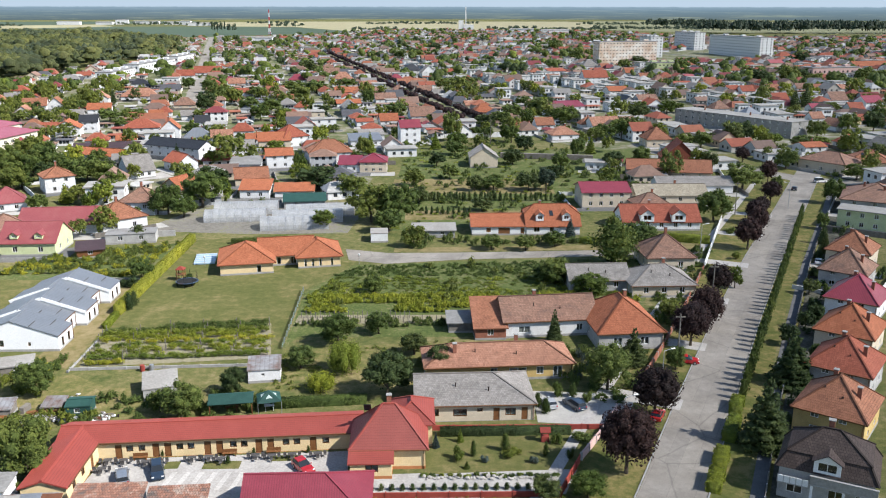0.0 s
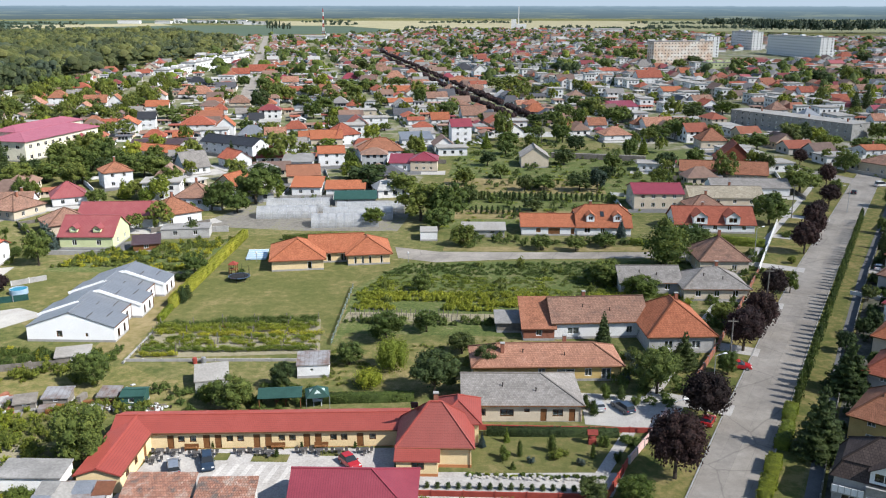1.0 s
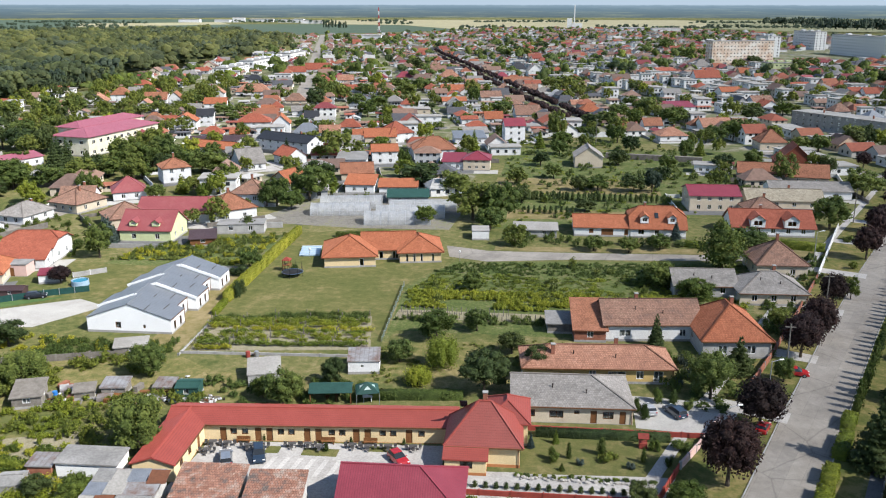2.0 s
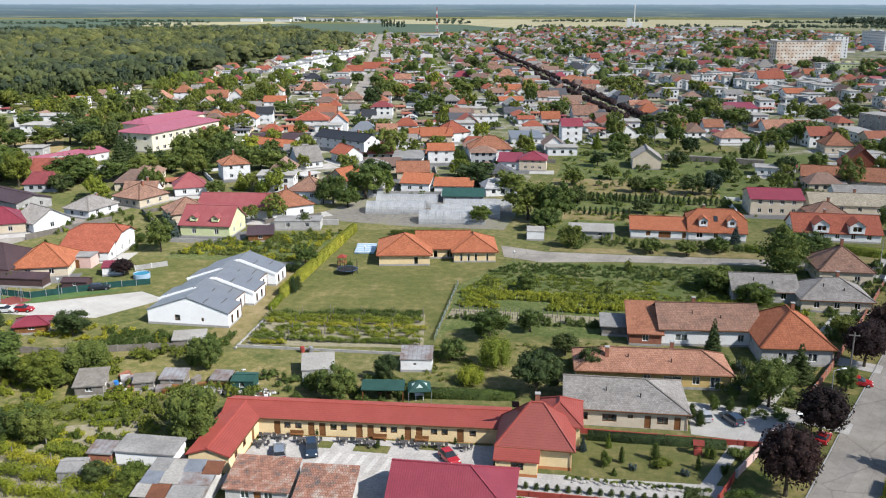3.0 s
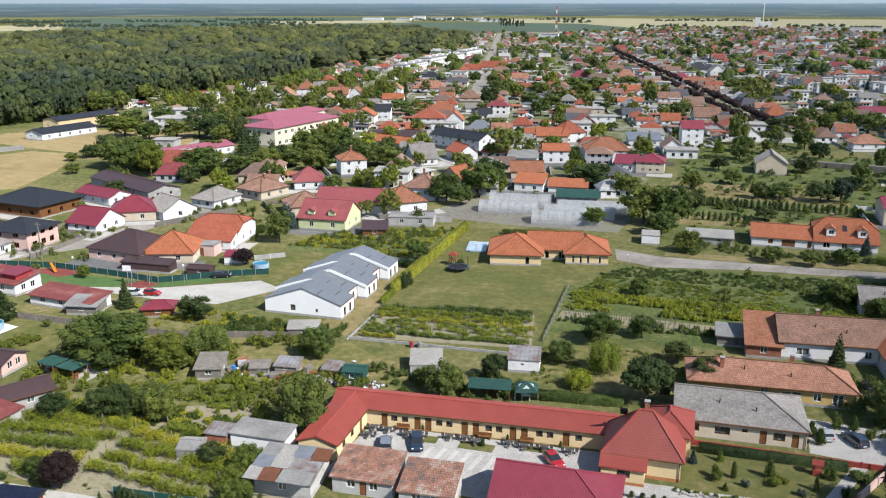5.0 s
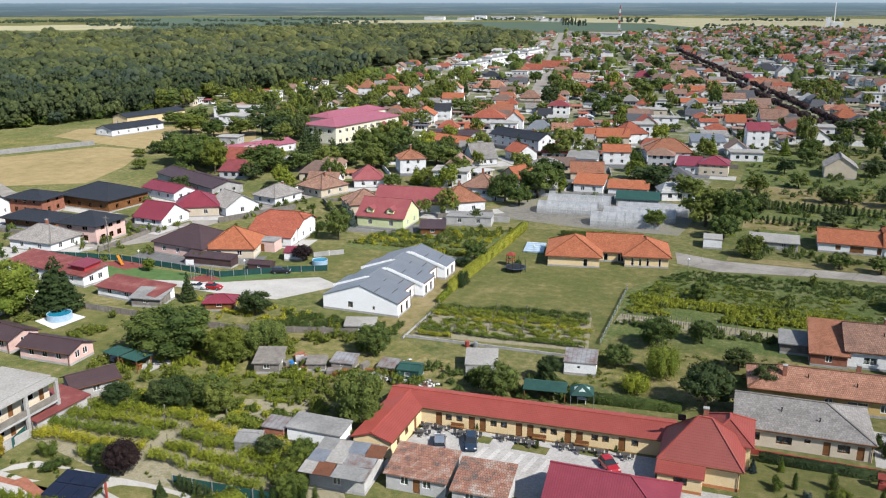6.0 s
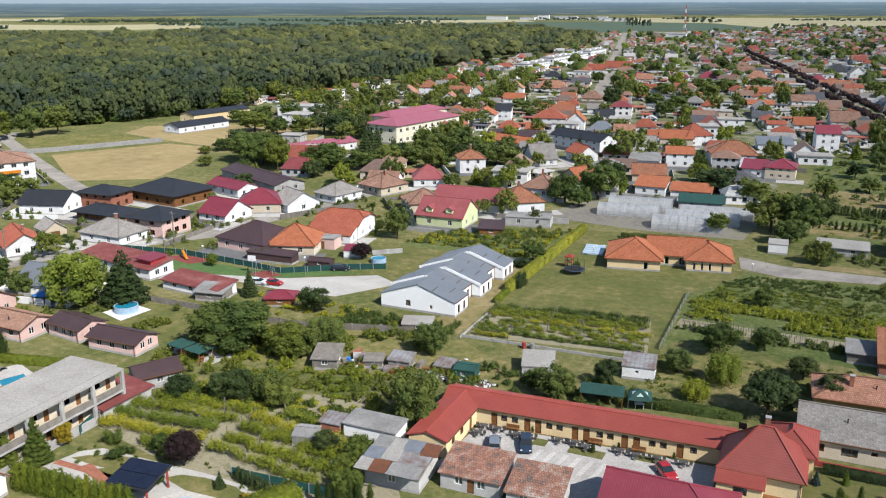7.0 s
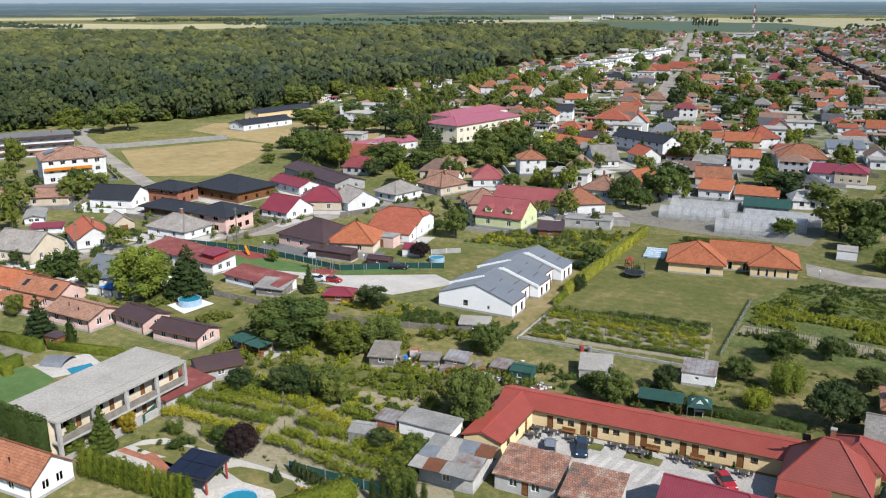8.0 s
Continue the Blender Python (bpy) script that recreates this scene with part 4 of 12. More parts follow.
LOOK = {"leaf": "green", "leaf_light": "light green", "leaf_dark": "dark green", "leaf_fresh": "fresh green", "leaf_purple": "dark purple", "leaf_thuja": "green", "leaf_sunny": "bright green", "leaf_blue": "silver-blue", "leaf_forest": "green", "leaf_gold": "golden", "leaf_silver_haze": "silver-green", "leaf_vine": "yellow-green"}
KIND = {"broad": "leafy tree with uneven crown", "round": "leafy tree with round compact crown", "spruce": "spruce with needle branches", "conifer": "cone-shaped conifer", "thuja": "columnar thuja", "bush": "rounded shrub",
        "poplar": "tall slender leafy tree", "willow": "weeping tree"}
_tree_no = [0]


def tree(x, y, h, w, mat="leaf", kind="broad", level=None, where="standing in a garden", group=""):
    """One plant h metres high and w wide."""
    _tree_no[0] += 1
    rng = random.Random(_tree_no[0] * 7 + 3)
    if level is None:
        level = 0 if x * x + y * y < 150**2 and h > 2.5 else 1
    crown, trunk = plant_meshes(kind, mat, _tree_no[0] % 3, level)
    name = {"bush": "shrub", "thuja": "thuja", "spruce": "spruce", "conifer": "conifer"}.get(kind, "tree")
    ob = thing(name, Matrix.LocRotScale((x, y, 0), Euler((0, 0, rng.uniform(0, 6.28))), (w, w, h)), f"{LOOK[mat]} {KIND[kind]} {where}", "shrub" if kind == "bush" else "tree", group)
    part("trunk", trunk, None, ob)
    part("crown", crown, None, ob)
    return ob


def stand_of(name, places, templates, mat, label, category):
    """Many plants in one mesh: rows of x, y, height, width; mat is one material, or several with their shares."""
    rng = np.random.default_rng(5)
    mats = (mat,) if isinstance(mat, str) else tuple(mat)
    share = np.array([1.0 if isinstance(mat, str) else mat[x] for x in mats])
    share /= share.sum()
    vs, qs, tone, n = [], [], [], 0
    for x, y, h, w in places:
        v, q = templates[rng.integers(len(templates))]
        t = rng.uniform(0, 6.28)
        c, s = math.cos(t), math.sin(t)
        vs.append(np.stack([x + (v[:, 0] * c - v[:, 1] * s) * w, y + (v[:, 0] * s + v[:, 1] * c) * w, v[:, 2] * h], 1))
        qs.append(q + n)
        n += len(v)
        tone.append(np.full(len(q), rng.choice(len(mats), p=share), np.int32))
    ob = new(name, mesh_arrays(name, np.concatenate(vs), np.concatenate(qs), [M[x] for x in mats], np.concatenate(tone), smooth=True))
    return tagged(ob, label, category, kind="stuff")


def template(kind, n, size, seed, nu=5, nv=2, core=0.92):
    """A crown for many plants in one mesh: rounded uneven lumps with leaf clumps on them."""
    rng = np.random.default_rng(seed)
    lumps = crown_shape(kind, rng)
    pieces = [leaf_cloud(rng, lumps, n, size)]
    pieces += [egg(l[:3], (l[3] * core, l[4] * core, l[5] * core), nu, nv, 2.1, rng, 0.10) for l in lumps]
    return joined(pieces)


def inside(x, y, poly):
    hit = False
    for (x0, y0), (x1, y1) in zip(poly, poly[1:] + poly[:1]):
        if (y0 > y) != (y1 > y) and x < (x1 - x0) * (y - y0) / (y1 - y0) + x0:
            hit = not hit
    return hit


def in_view(x, y, extra=2.0):
    a = math.degrees(math.atan2(-x, y))
    return -27.5 - extra < a < 57.6 + extra


# ---- ground ----
bm = bmesh.new()
bmesh.ops.create_grid(bm, x_segments=1, y_segments=1, size=7000)
tagged(part("ground", bm, M["ground"]), "flat ground of grass, gardens and dry soil", "ground", kind="structure")

# far fields
patch("field_wheat", [(-702, 2778), (-419, 2954), (29, 2981), (410, 3005), (478, 2847), (342, 2034), (251, 1840), (-160, 1742), (-364, 2173), (-570, 2225)], "straw_pale", 0.05, label="ripe pale wheat field beyond the town", category="field")
patch("field_right", [(515, 3070), (891, 3093), (1499, 2907), (828, 1599), (465, 1765), (325, 1933)], "meadow_pale", 0.045, label="dry grass field beyond the town", category="field")
patch("field_crop", [(-958, 2087), (-808, 2183), (-565, 2207), (-359, 2143), (-158, 1731), (-398, 1442), (-559, 1386)], "crop", 0.06, label="flat green crop field beyond the town", category="field")
patch("field_crop_beyond", [(-2134, 2422), (-1587, 2794), (-826, 2984), (-741, 2678), (-953, 2483), (-1219, 2178), (-1024, 1829), (-1058, 1489), (-1171, 1344)], "crop", 0.055, label="flat green crop field beyond the wood", category="field")
patch("field_pale", [(-1219, 2178), (-937, 2443), (-802, 2170), (-1038, 1854)], "straw_pale", 0.08, label="pale strip of ripe field", category="field")
patch("field_ripe", [(-2179, 1155), (-1869, 1426), (-1590, 1438), (-1526, 1590), (-1493, 1704), (-1209, 1370), (-1257, 1219), (-1486, 1146), (-1720, 910)], "straw_pale", 0.07, label="pale ripe field beyond the wood", category="field")
patch("field_strip", [(-2719, 1798), (-2492, 2014), (-2578, 2231), (-2296, 1986), (-2163, 1747), (-2367, 1565)], "straw_pale", 0.08, label="far pale strip of field", category="field")
# open ground by the wood
patch("field_mown", [(-199, 168), (-180, 180), (-188, 204), (-203, 231), (-222, 231), (-240, 196)], "straw", 0.03, label="dry mown plot behind a wall", category="field")
patch("field_green", [(-246, 203), (-228, 234), (-255, 240), (-280, 213)], "verge", 0.03, label="green plot by the wood", category="field")
patch("field_back", [(-228, 236), (-193, 231), (-180, 262), (-205, 300), (-262, 262), (-256, 243)], "straw", 0.028, label="dry grass plot by the wood", category="field")
patch("road_wood", strip([(-172, 154.5), (-189, 161.7), (-214.5, 174.7), (-241, 189), (-282, 212), (-296, 226)], 4.8), "asphalt", 0.035, label="pale dusty road along the plots", category="road")

# ---- wood ----
WOOD = [(-330, 190), (-307, 236), (-287, 264), (-279, 305), (-292, 388), (-270, 462), (-280, 616), (-276, 800), (-319, 1085), (-365, 1130), (-538, 1430), (-798, 1218), (-846, 971), (-996, 776), (-1300, 720), (-700, 190)]
rng = np.random.default_rng(11)
near_t = [template("broad", 230, 0.05, s, 4, 2, 0.78) for s in (1, 2, 3, 4)]
mid_t = [template("canopy", 90, 0.055, s, 5, 2, 0.8) for s in (5, 6, 7)]
far_t = [template("canopy", 12, 0.07, s, 4, 1) for s in (5, 6)] + [template("far", 12, 0.08, s, 5, 2) for s in (7, 8)]
WOOD_TONES = {"leaf_forest": 0.48, "leaf_forest_light": 0.3, "leaf_forest_dark": 0.12, "leaf_silver_haze": 0.1}
near_w, mid_w, far_w = [], [], []
for gx in np.arange(-1300, -250, 8.0):
    for gy in np.arange(180, 1440, 8.0):
        x, y = gx + rng.uniform(-5.5, 5.5), gy + rng.uniform(-5.5, 5.5)
        if inside(x, y, WOOD) and in_view(x, y):
            d = math.hypot(x, y)
            big = rng.random() ** 2
            h = 9.5 + 8.0 * big + 4.0 * noise.noise((x * 0.02, y * 0.02, 0)) + rng.uniform(-1.5, 1.5)
            w = 9.0 + 7.5 * big + rng.uniform(-1, 2.0)
            if d < 470:
                near_w.append((x, y, h, w))
            elif d < 640:
                mid_w.append((x, y, h, w))
            elif rng.random() < 0.4:
                far_w.append((x, y, h, w * 1.42))
for k in range(70):  # loose trees before the edge
    i = rng.integers(0, 5)
    s = rng.random()
    (x0, y0), (x1, y1) = WOOD[i], WOOD[i + 1]
    x, y = x0 + (x1 - x0) * s + rng.uniform(-6, 9), y0 + (y1 - y0) * s + rng.uniform(-8, 6)
    near_w.append((x, y, rng.uniform(5, 15), rng.uniform(5, 12)))
stand_of("wood", near_w, near_t, WOOD_TONES, "dense leafy wood at the edge of the town", "wood")
stand_of("wood_middle", mid_w, mid_t, WOOD_TONES, "dense leafy wood seen from above", "wood")
stand_of("wood_beyond", far_w, far_t, WOOD_TONES, "dense leafy wood seen from above", "wood")
belts = []
for k in range(26):
    r0, a0 = rng.uniform(1750, 2500), radians(rng.uniform(-30, 60))
    cx, cy, ln = -r0 * math.sin(a0), r0 * math.cos(a0), rng.uniform(60, 420)
    for j in range(int(ln / 12)):
        for i in range(2):
            belts.append((cx + j * 12 - ln / 2 + rng.uniform(-5, 5), cy + i * 16 + rng.uniform(-6, 6), rng.uniform(6, 12), rng.uniform(9, 15)))
for j in range(520):  # the dark belt behind the flats
    belts.append((rng.uniform(485, 1250), 1640 + rng.uniform(0, 90), rng.uniform(20, 27), rng.uniform(13, 20)))
for j in range(60):
    belts.append((rng.uniform(480, 650), 2080 + rng.uniform(0, 90), rng.uniform(16, 24), rng.uniform(14, 20)))
for j in range(10):  # poplars at the end of the main street
    belts.append((-408 + 4.5 * j + rng.uniform(-1, 1), 1575 + rng.uniform(-5, 5), rng.uniform(18, 25), rng.uniform(5, 7)))
# silvery leaf colour stands in for the haze over these belts
stand_of("tree_belt", belts, [template("far", 6, 0.12, s, 5, 1) for s in (8, 9)], "leaf_silver_haze", "far tree belts between the fields", "wood")

# the plain's last distance: a glowing backdrop, haze and sky painted into its colours
m, n, l, b = node_mat("painted_haze_glow", 1.0)
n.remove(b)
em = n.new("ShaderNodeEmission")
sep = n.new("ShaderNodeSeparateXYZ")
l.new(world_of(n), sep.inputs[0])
# height over the plain tells the bands: near woods and pale fields below, woods blued by painted haze above
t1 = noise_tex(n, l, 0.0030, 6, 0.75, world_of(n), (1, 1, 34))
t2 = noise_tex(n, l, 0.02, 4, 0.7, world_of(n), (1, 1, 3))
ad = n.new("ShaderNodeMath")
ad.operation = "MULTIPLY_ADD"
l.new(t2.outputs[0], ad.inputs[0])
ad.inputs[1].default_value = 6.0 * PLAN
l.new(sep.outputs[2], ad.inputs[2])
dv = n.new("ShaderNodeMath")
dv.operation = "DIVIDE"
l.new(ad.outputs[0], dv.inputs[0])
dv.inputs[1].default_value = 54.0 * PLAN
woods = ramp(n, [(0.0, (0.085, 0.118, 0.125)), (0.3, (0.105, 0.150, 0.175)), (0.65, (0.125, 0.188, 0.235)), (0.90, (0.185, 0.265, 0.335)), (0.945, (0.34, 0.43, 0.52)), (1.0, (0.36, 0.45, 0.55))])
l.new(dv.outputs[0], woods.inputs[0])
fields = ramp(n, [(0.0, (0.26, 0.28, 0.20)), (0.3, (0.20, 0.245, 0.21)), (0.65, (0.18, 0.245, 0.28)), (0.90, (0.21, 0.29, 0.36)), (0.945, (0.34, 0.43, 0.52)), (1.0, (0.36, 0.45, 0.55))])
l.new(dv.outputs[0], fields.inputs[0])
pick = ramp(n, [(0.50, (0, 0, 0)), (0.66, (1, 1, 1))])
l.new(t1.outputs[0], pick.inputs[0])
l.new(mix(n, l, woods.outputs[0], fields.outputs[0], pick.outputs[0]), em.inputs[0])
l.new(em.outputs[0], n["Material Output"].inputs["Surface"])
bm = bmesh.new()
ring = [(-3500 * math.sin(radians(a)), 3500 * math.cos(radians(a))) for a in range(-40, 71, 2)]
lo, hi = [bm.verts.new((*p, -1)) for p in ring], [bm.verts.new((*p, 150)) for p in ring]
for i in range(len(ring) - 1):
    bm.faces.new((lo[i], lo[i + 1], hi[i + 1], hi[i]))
tagged(part("backdrop", bm, m), "glowing painted backdrop: hazy blue woods, pale sky on the horizon", "backdrop", kind="structure")

# ---- street ----
STREET = [(16.0, 62.0), (23.2, 77.6), (31.8, 97.0), (45.8, 127.5), (62.2, 162.0), (85.5, 208.0), (102, 241), (118, 272)]
patch("road", strip(STREET, 6.6), "asphalt", 0.03, label="worn pale asphalt street with cracks", category="road")
patch("road_cross", strip([(70, 300), (103, 247), (150, 225), (230, 190)], 8), "asphalt", 0.034, label="worn asphalt cross street", category="road")
LEFT_OF = [(x - 6.6, y + 3.0) for x, y in STREET]
patch("verge_west", strip(LEFT_OF, 7.6), "verge", 0.022, label="mown grass verge with dry patches", category="verge")
patch("verge_east", strip([(x + 4.6, y - 2.1) for x, y in STREET], 3.4), "verge", 0.024, label="narrow grass verge with a hedge", category="verge")
# pavement and yards east of the street have house and hedge shade in their colour
patch("pavement_east", strip([(x + 7.2, y - 3.3) for x, y in STREET], 1.4), "asphalt_dark", 0.03, label="asphalt pavement coloured dark for the shade along it", category="pavement")
patch("front_yards", strip([(x + 10.6, y - 4.9) for x, y in STREET[1:]], 5.2), "yard_shade_tone", 0.026, label="front gardens of soil and worn concrete, toned dark for shade", category="garden")
patch("pavement_west", strip([(x - 11.2, y + 5.2) for x, y in STREET], 1.4), "paving", 0.041, label="pale pavement beside garden fences", category="pavement")
for side in (-1, 1):
    bm = bmesh.new()
    for (x0, y0), (x1, y1) in zip(STREET[:-1], STREET[1:]):
        add_beam(bm, (x0 + side * 3.1, y0 - side * 1.45, 0.05), (x1 + side * 3.1, y1 - side * 1.45, 0.05), 0.15, 0.14)
    tagged(part("kerb", bm, M["kerb"]), "low worn concrete kerb along the street", "kerb", kind="structure")
for k, (x, y) in enumerate([(26.6, 100.5), (35.2, 119.5), (45.0, 140), (55.5, 161), (66, 183), (75, 202)]):
    patch("driveway", strip([(x + 3.3, y - 1.6), (x - 6.5, y + 2.6)], 3.2), "paving", 0.036, label="pale concrete driveway across the verge", category="driveway")

# ---- yards and plots ----
patch("yard_motel", [(-37.2, 85.2), (-10.4, 87.2), (-10.0, 79), (-9, 74), (-38, 74)], "paving", 0.03, label="pale paved courtyard with light strips", category="courtyard")
patch("lawn_garden", [(-1.9, 91.5), (17.5, 91.5), (14.6, 83.4), (-1.9, 82.2)], "lawn", 0.0315, label="mown garden lawn", category="lawn")
patch("path_garden", [(-10, 82), (14.5, 83.3), (12.6, 78.4), (-10, 76.5)], "paving", 0.028, label="pale paved garden path", category="path")
patch("yard_house", [(11.4, 94.2), (21.5, 93.3), (25, 102), (11.6, 103)], "gravel", 0.027, label="pale concrete driveway beside the house", category="driveway")
patch("lawn", [(-52.5, 178), (-44, 180), (-17.6, 160.5), (-24.4, 144), (-23.6, 117), (-27, 127.8), (-51.8, 124.4)], "lawn", 0.03, label="wide mown lawn with dry patches", category="lawn")
patch("vine_soil_left", [(-80.4, 71.8), (-70, 75.6), (-56, 75.0), (-47.6, 73.4), (-44.2, 67), (-49, 61.9), (-67, 62.6), (-79.4, 65.2)], "soil", 0.0275, label="bare soil between the vine rows", category="soil")
patch("vine_soil", [(-50.2, 110.4), (-51.9, 124.4), (-27, 127.8), (-24.4, 113.9)], "soil", 0.026, label="dry bare soil of a small vineyard", category="soil")
patch("path_house", [(-18.5, 163), (-20, 171), (-11, 168), (4, 168.5), (27, 170), (45, 171), (45, 167.5), (26, 165.5), (4, 163.5), (-11, 160.5)], "asphalt", 0.032, label="grey asphalt drive to the house", category="path")
patch("dry_strip", [(-10, 172), (60, 176), (60, 171), (27, 170.5), (-10, 168.8)], "dry_grass", 0.026, label="dry grass strip along the drive", category="grass")
patch("garden_beds", [(-23.2, 117), (-24, 143), (-17, 159.6), (45, 166.5), (30, 128), (6, 126), (6, 122), (-22, 122)], "bed", 0.024, label="overgrown vegetable beds and weeds", category="garden")
patch("soil_strip", [(-23.4, 127.4), (-23.2, 131.4), (31, 132.2), (29, 128.6)], "soil", 0.029, label="bare dry soil between vine stakes", category="soil")
patch("meadow_near", [(-23, 103), (-23.2, 117), (6, 121), (2, 110), (-6, 103)], "grass_bright", 0.02, label="rough grass under fruit trees", category="grass")
patch("lawn_pool", [(-118, 101), (-92, 106), (-86, 90), (-100, 86), (-112, 92)], "lawn", 0.02, label="lawn around a small pool", category="lawn")
patch("playground_lawn", [(-124, 123), (-100, 123), (-80, 131), (-93, 120.5), (-111, 113.5), (-120, 115)], "turf", 0.024, label="bright playground turf", category="lawn")
patch("road_playground", [(-124, 110), (-118, 108), (-102, 116), (-90, 115.5), (-78, 116.5), (-71.5, 127), (-77.5, 130), (-92, 121), (-104, 117.5), (-120, 114.5)], "gravel", 0.03, label="pale gravel road with a turning place", category="road")
patch("yard_dry", [(-95, 101), (-50, 108), (-44, 104), (-30, 103), (-30, 96), (-70, 88), (-88, 92)], "grass_bright", 0.02, label="rough dry grass of a back garden", category="grass")
patch("lawn_red", [(-92, 150), (-68, 150), (-66, 133), (-78, 131), (-86, 140)], "lawn", 0.024, label="lawn behind the red house", category="lawn")
patch("beds_red", [(-84, 150), (-57, 150), (-54, 176), (-80, 166)], "bed", 0.022, label="vegetable beds and shrubs", category="garden")
patch("strip_terrace", [(-57.5, 113), (-51.8, 110), (-52.8, 150), (-58, 150)], "dry_grass", 0.022, label="dry grass strip beside the new houses", category="grass")
patch("gardens_far", [(-15, 185), (-12, 300), (70, 300), (60, 222), (30, 200), (5, 190)], "bed", 0.02, label="long narrow garden plots", category="garden")
patch("strip_dry_far", [(-9, 196), (25, 198), (27, 206), (-9, 206)], "dry_grass", 0.024, label="dry grass plot between thuja rows", category="grass")
patch("strip_dry_beyond", [(-14, 226), (30, 226), (30, 246), (-14, 246)], "dry_grass", 0.024, label="dry mown garden plot", category="grass")
patch("street_left", strip([(-160, 80), (-149, 93), (-141, 116), (-125, 139), (-119, 175), (-112, 205)], 6.0), "asphalt", 0.03, label="grey asphalt side street", category="road")
patch("gravel_garden", [(-75.6, 55.6), (-74.6, 59.8), (-72.8, 61.4), (-63.4, 61.9), (-53, 62.6), (-50.4, 60.2), (-51.4, 57.6), (-58.6, 54.4), (-67.4, 55.2)], "gravel", 0.024, label="pale gravel and stones between lawns", category="gravel")
patch("lawn_oval", [(-74.4, 58.3), (-73, 59.6), (-70.9, 60.7), (-68.6, 61.2), (-67.4, 60.0), (-68.2, 58.5), (-70.8, 58.2)], "lawn", 0.032, label="small mown lawn edged with gravel", category="lawn")
patch("lawn_curved", [(-62.2, 59.6), (-61, 60.9), (-58.4, 61.5), (-54.2, 61.5), (-52.4, 60.6), (-53.8, 59.1), (-58.5, 58.7)], "lawn", 0.032, label="curved mown lawn edged with gravel", category="lawn")
patch("path_brick", strip([(-75.2, 57.0), (-67.4, 57.2)], 0.9), "brick", 0.036, label="red brick garden path", category="path")
patch("patio_left", [(-117, 69), (-108, 69.6), (-107.4, 62), (-112, 60)], "yard_grey", 0.026, label="worn grey patio behind a hedge", category="patio")
patch("lawn_left", [(-105.5, 62), (-105.2, 66.2), (-98.6, 66.4), (-95.0, 60), (-98, 55)], "turf", 0.026, label="mown lawn before the pool", category="lawn")
patch("greenhouse_yard", [(-68, 186), (-42, 183), (-21, 184), (-19, 208), (-27, 216), (-58, 214)], "yard_grey", 0.026, label="bare grey yard round the greenhouses", category="yard")
patch("vineyard_soil", [(-80.4, 68), (-68, 80), (-52, 86), (-38, 67), (-46, 60), (-62, 62)], "soil", 0.022, label="weedy soil of a vineyard", category="soil")

# ---- dormers and galleries ----
def dormer(ob, u, y, z, w, h, depth, wall, roof, pane=0.6):
    """A small gable that stands out of a roof, its face towards -y."""
    bm = bmesh.new()
    wall_with_holes(bm, (u - w / 2, y), (u + w / 2, y), h, [(w / 2, 0.35, pane * w, h - 0.6)], 0.12)
    for sx in (-1, 1):
        bm.faces.new([bm.verts.new((u + sx * w / 2, yy, zz)) for yy, zz in ((y, 0), (y + depth, 0), (y + depth, h), (y, h))])
    bm.faces.new([bm.verts.new(q) for q in ((u - w / 2, y, h), (u + w / 2, y, h), (u, y, h + w * 0.36))])
    bmesh.ops.translate(bm, vec=(0, 0, z), verts=bm.verts)
    d = part("dormer", bm, M[wall], ob)
    rf = roof_mesh(depth + 0.1, w, h, 36, "gable", 0.22, 0.12)[0]
    part("dormer_roof", rf, M[roof], d, m=pose(u, y + depth / 2, z, 0, 0, 90))
    fm, pn, ct = window_parts(round(pane * w, 2), round(h - 0.6, 2), "frame_white")
    part("dormer_window", fm, None, d, m=pose(u, y, z + 0.35))
    part("dormer_pane", pn, None, d, m=pose(u, y, z + 0.35)).visible_shadow = False



def slope_faces(bm, rings, closed):
    """Roof slopes between outlines (four corners each) that lie one above the other, with courses in their UVs."""
    uv = bm.loops.layers.uv.verify()
    for lo, hi in zip(rings, rings[1:]):
        for k in range(4):
            a, b, c, d = Vector(lo[k]), Vector(lo[(k + 1) % 4]), Vector(hi[(k + 1) % 4]), Vector(hi[k])
            pts = [a, b, c, d] if (c - d).length > 0.05 else [a, b, c]
            f = bm.faces.new([bm.verts.new(p) for p in pts])
            u = (b - a).normalized()
            up = (((c + d) / 2 - a) - u * u.dot((c + d) / 2 - a)).normalized()
            for loop in f.loops:
                loop[uv].uv = (u.dot(loop.vert.co - a), up.dot(loop.vert.co - a))
    if closed:
        bm.faces.new([bm.verts.new(p) for p in reversed(rings[0])])


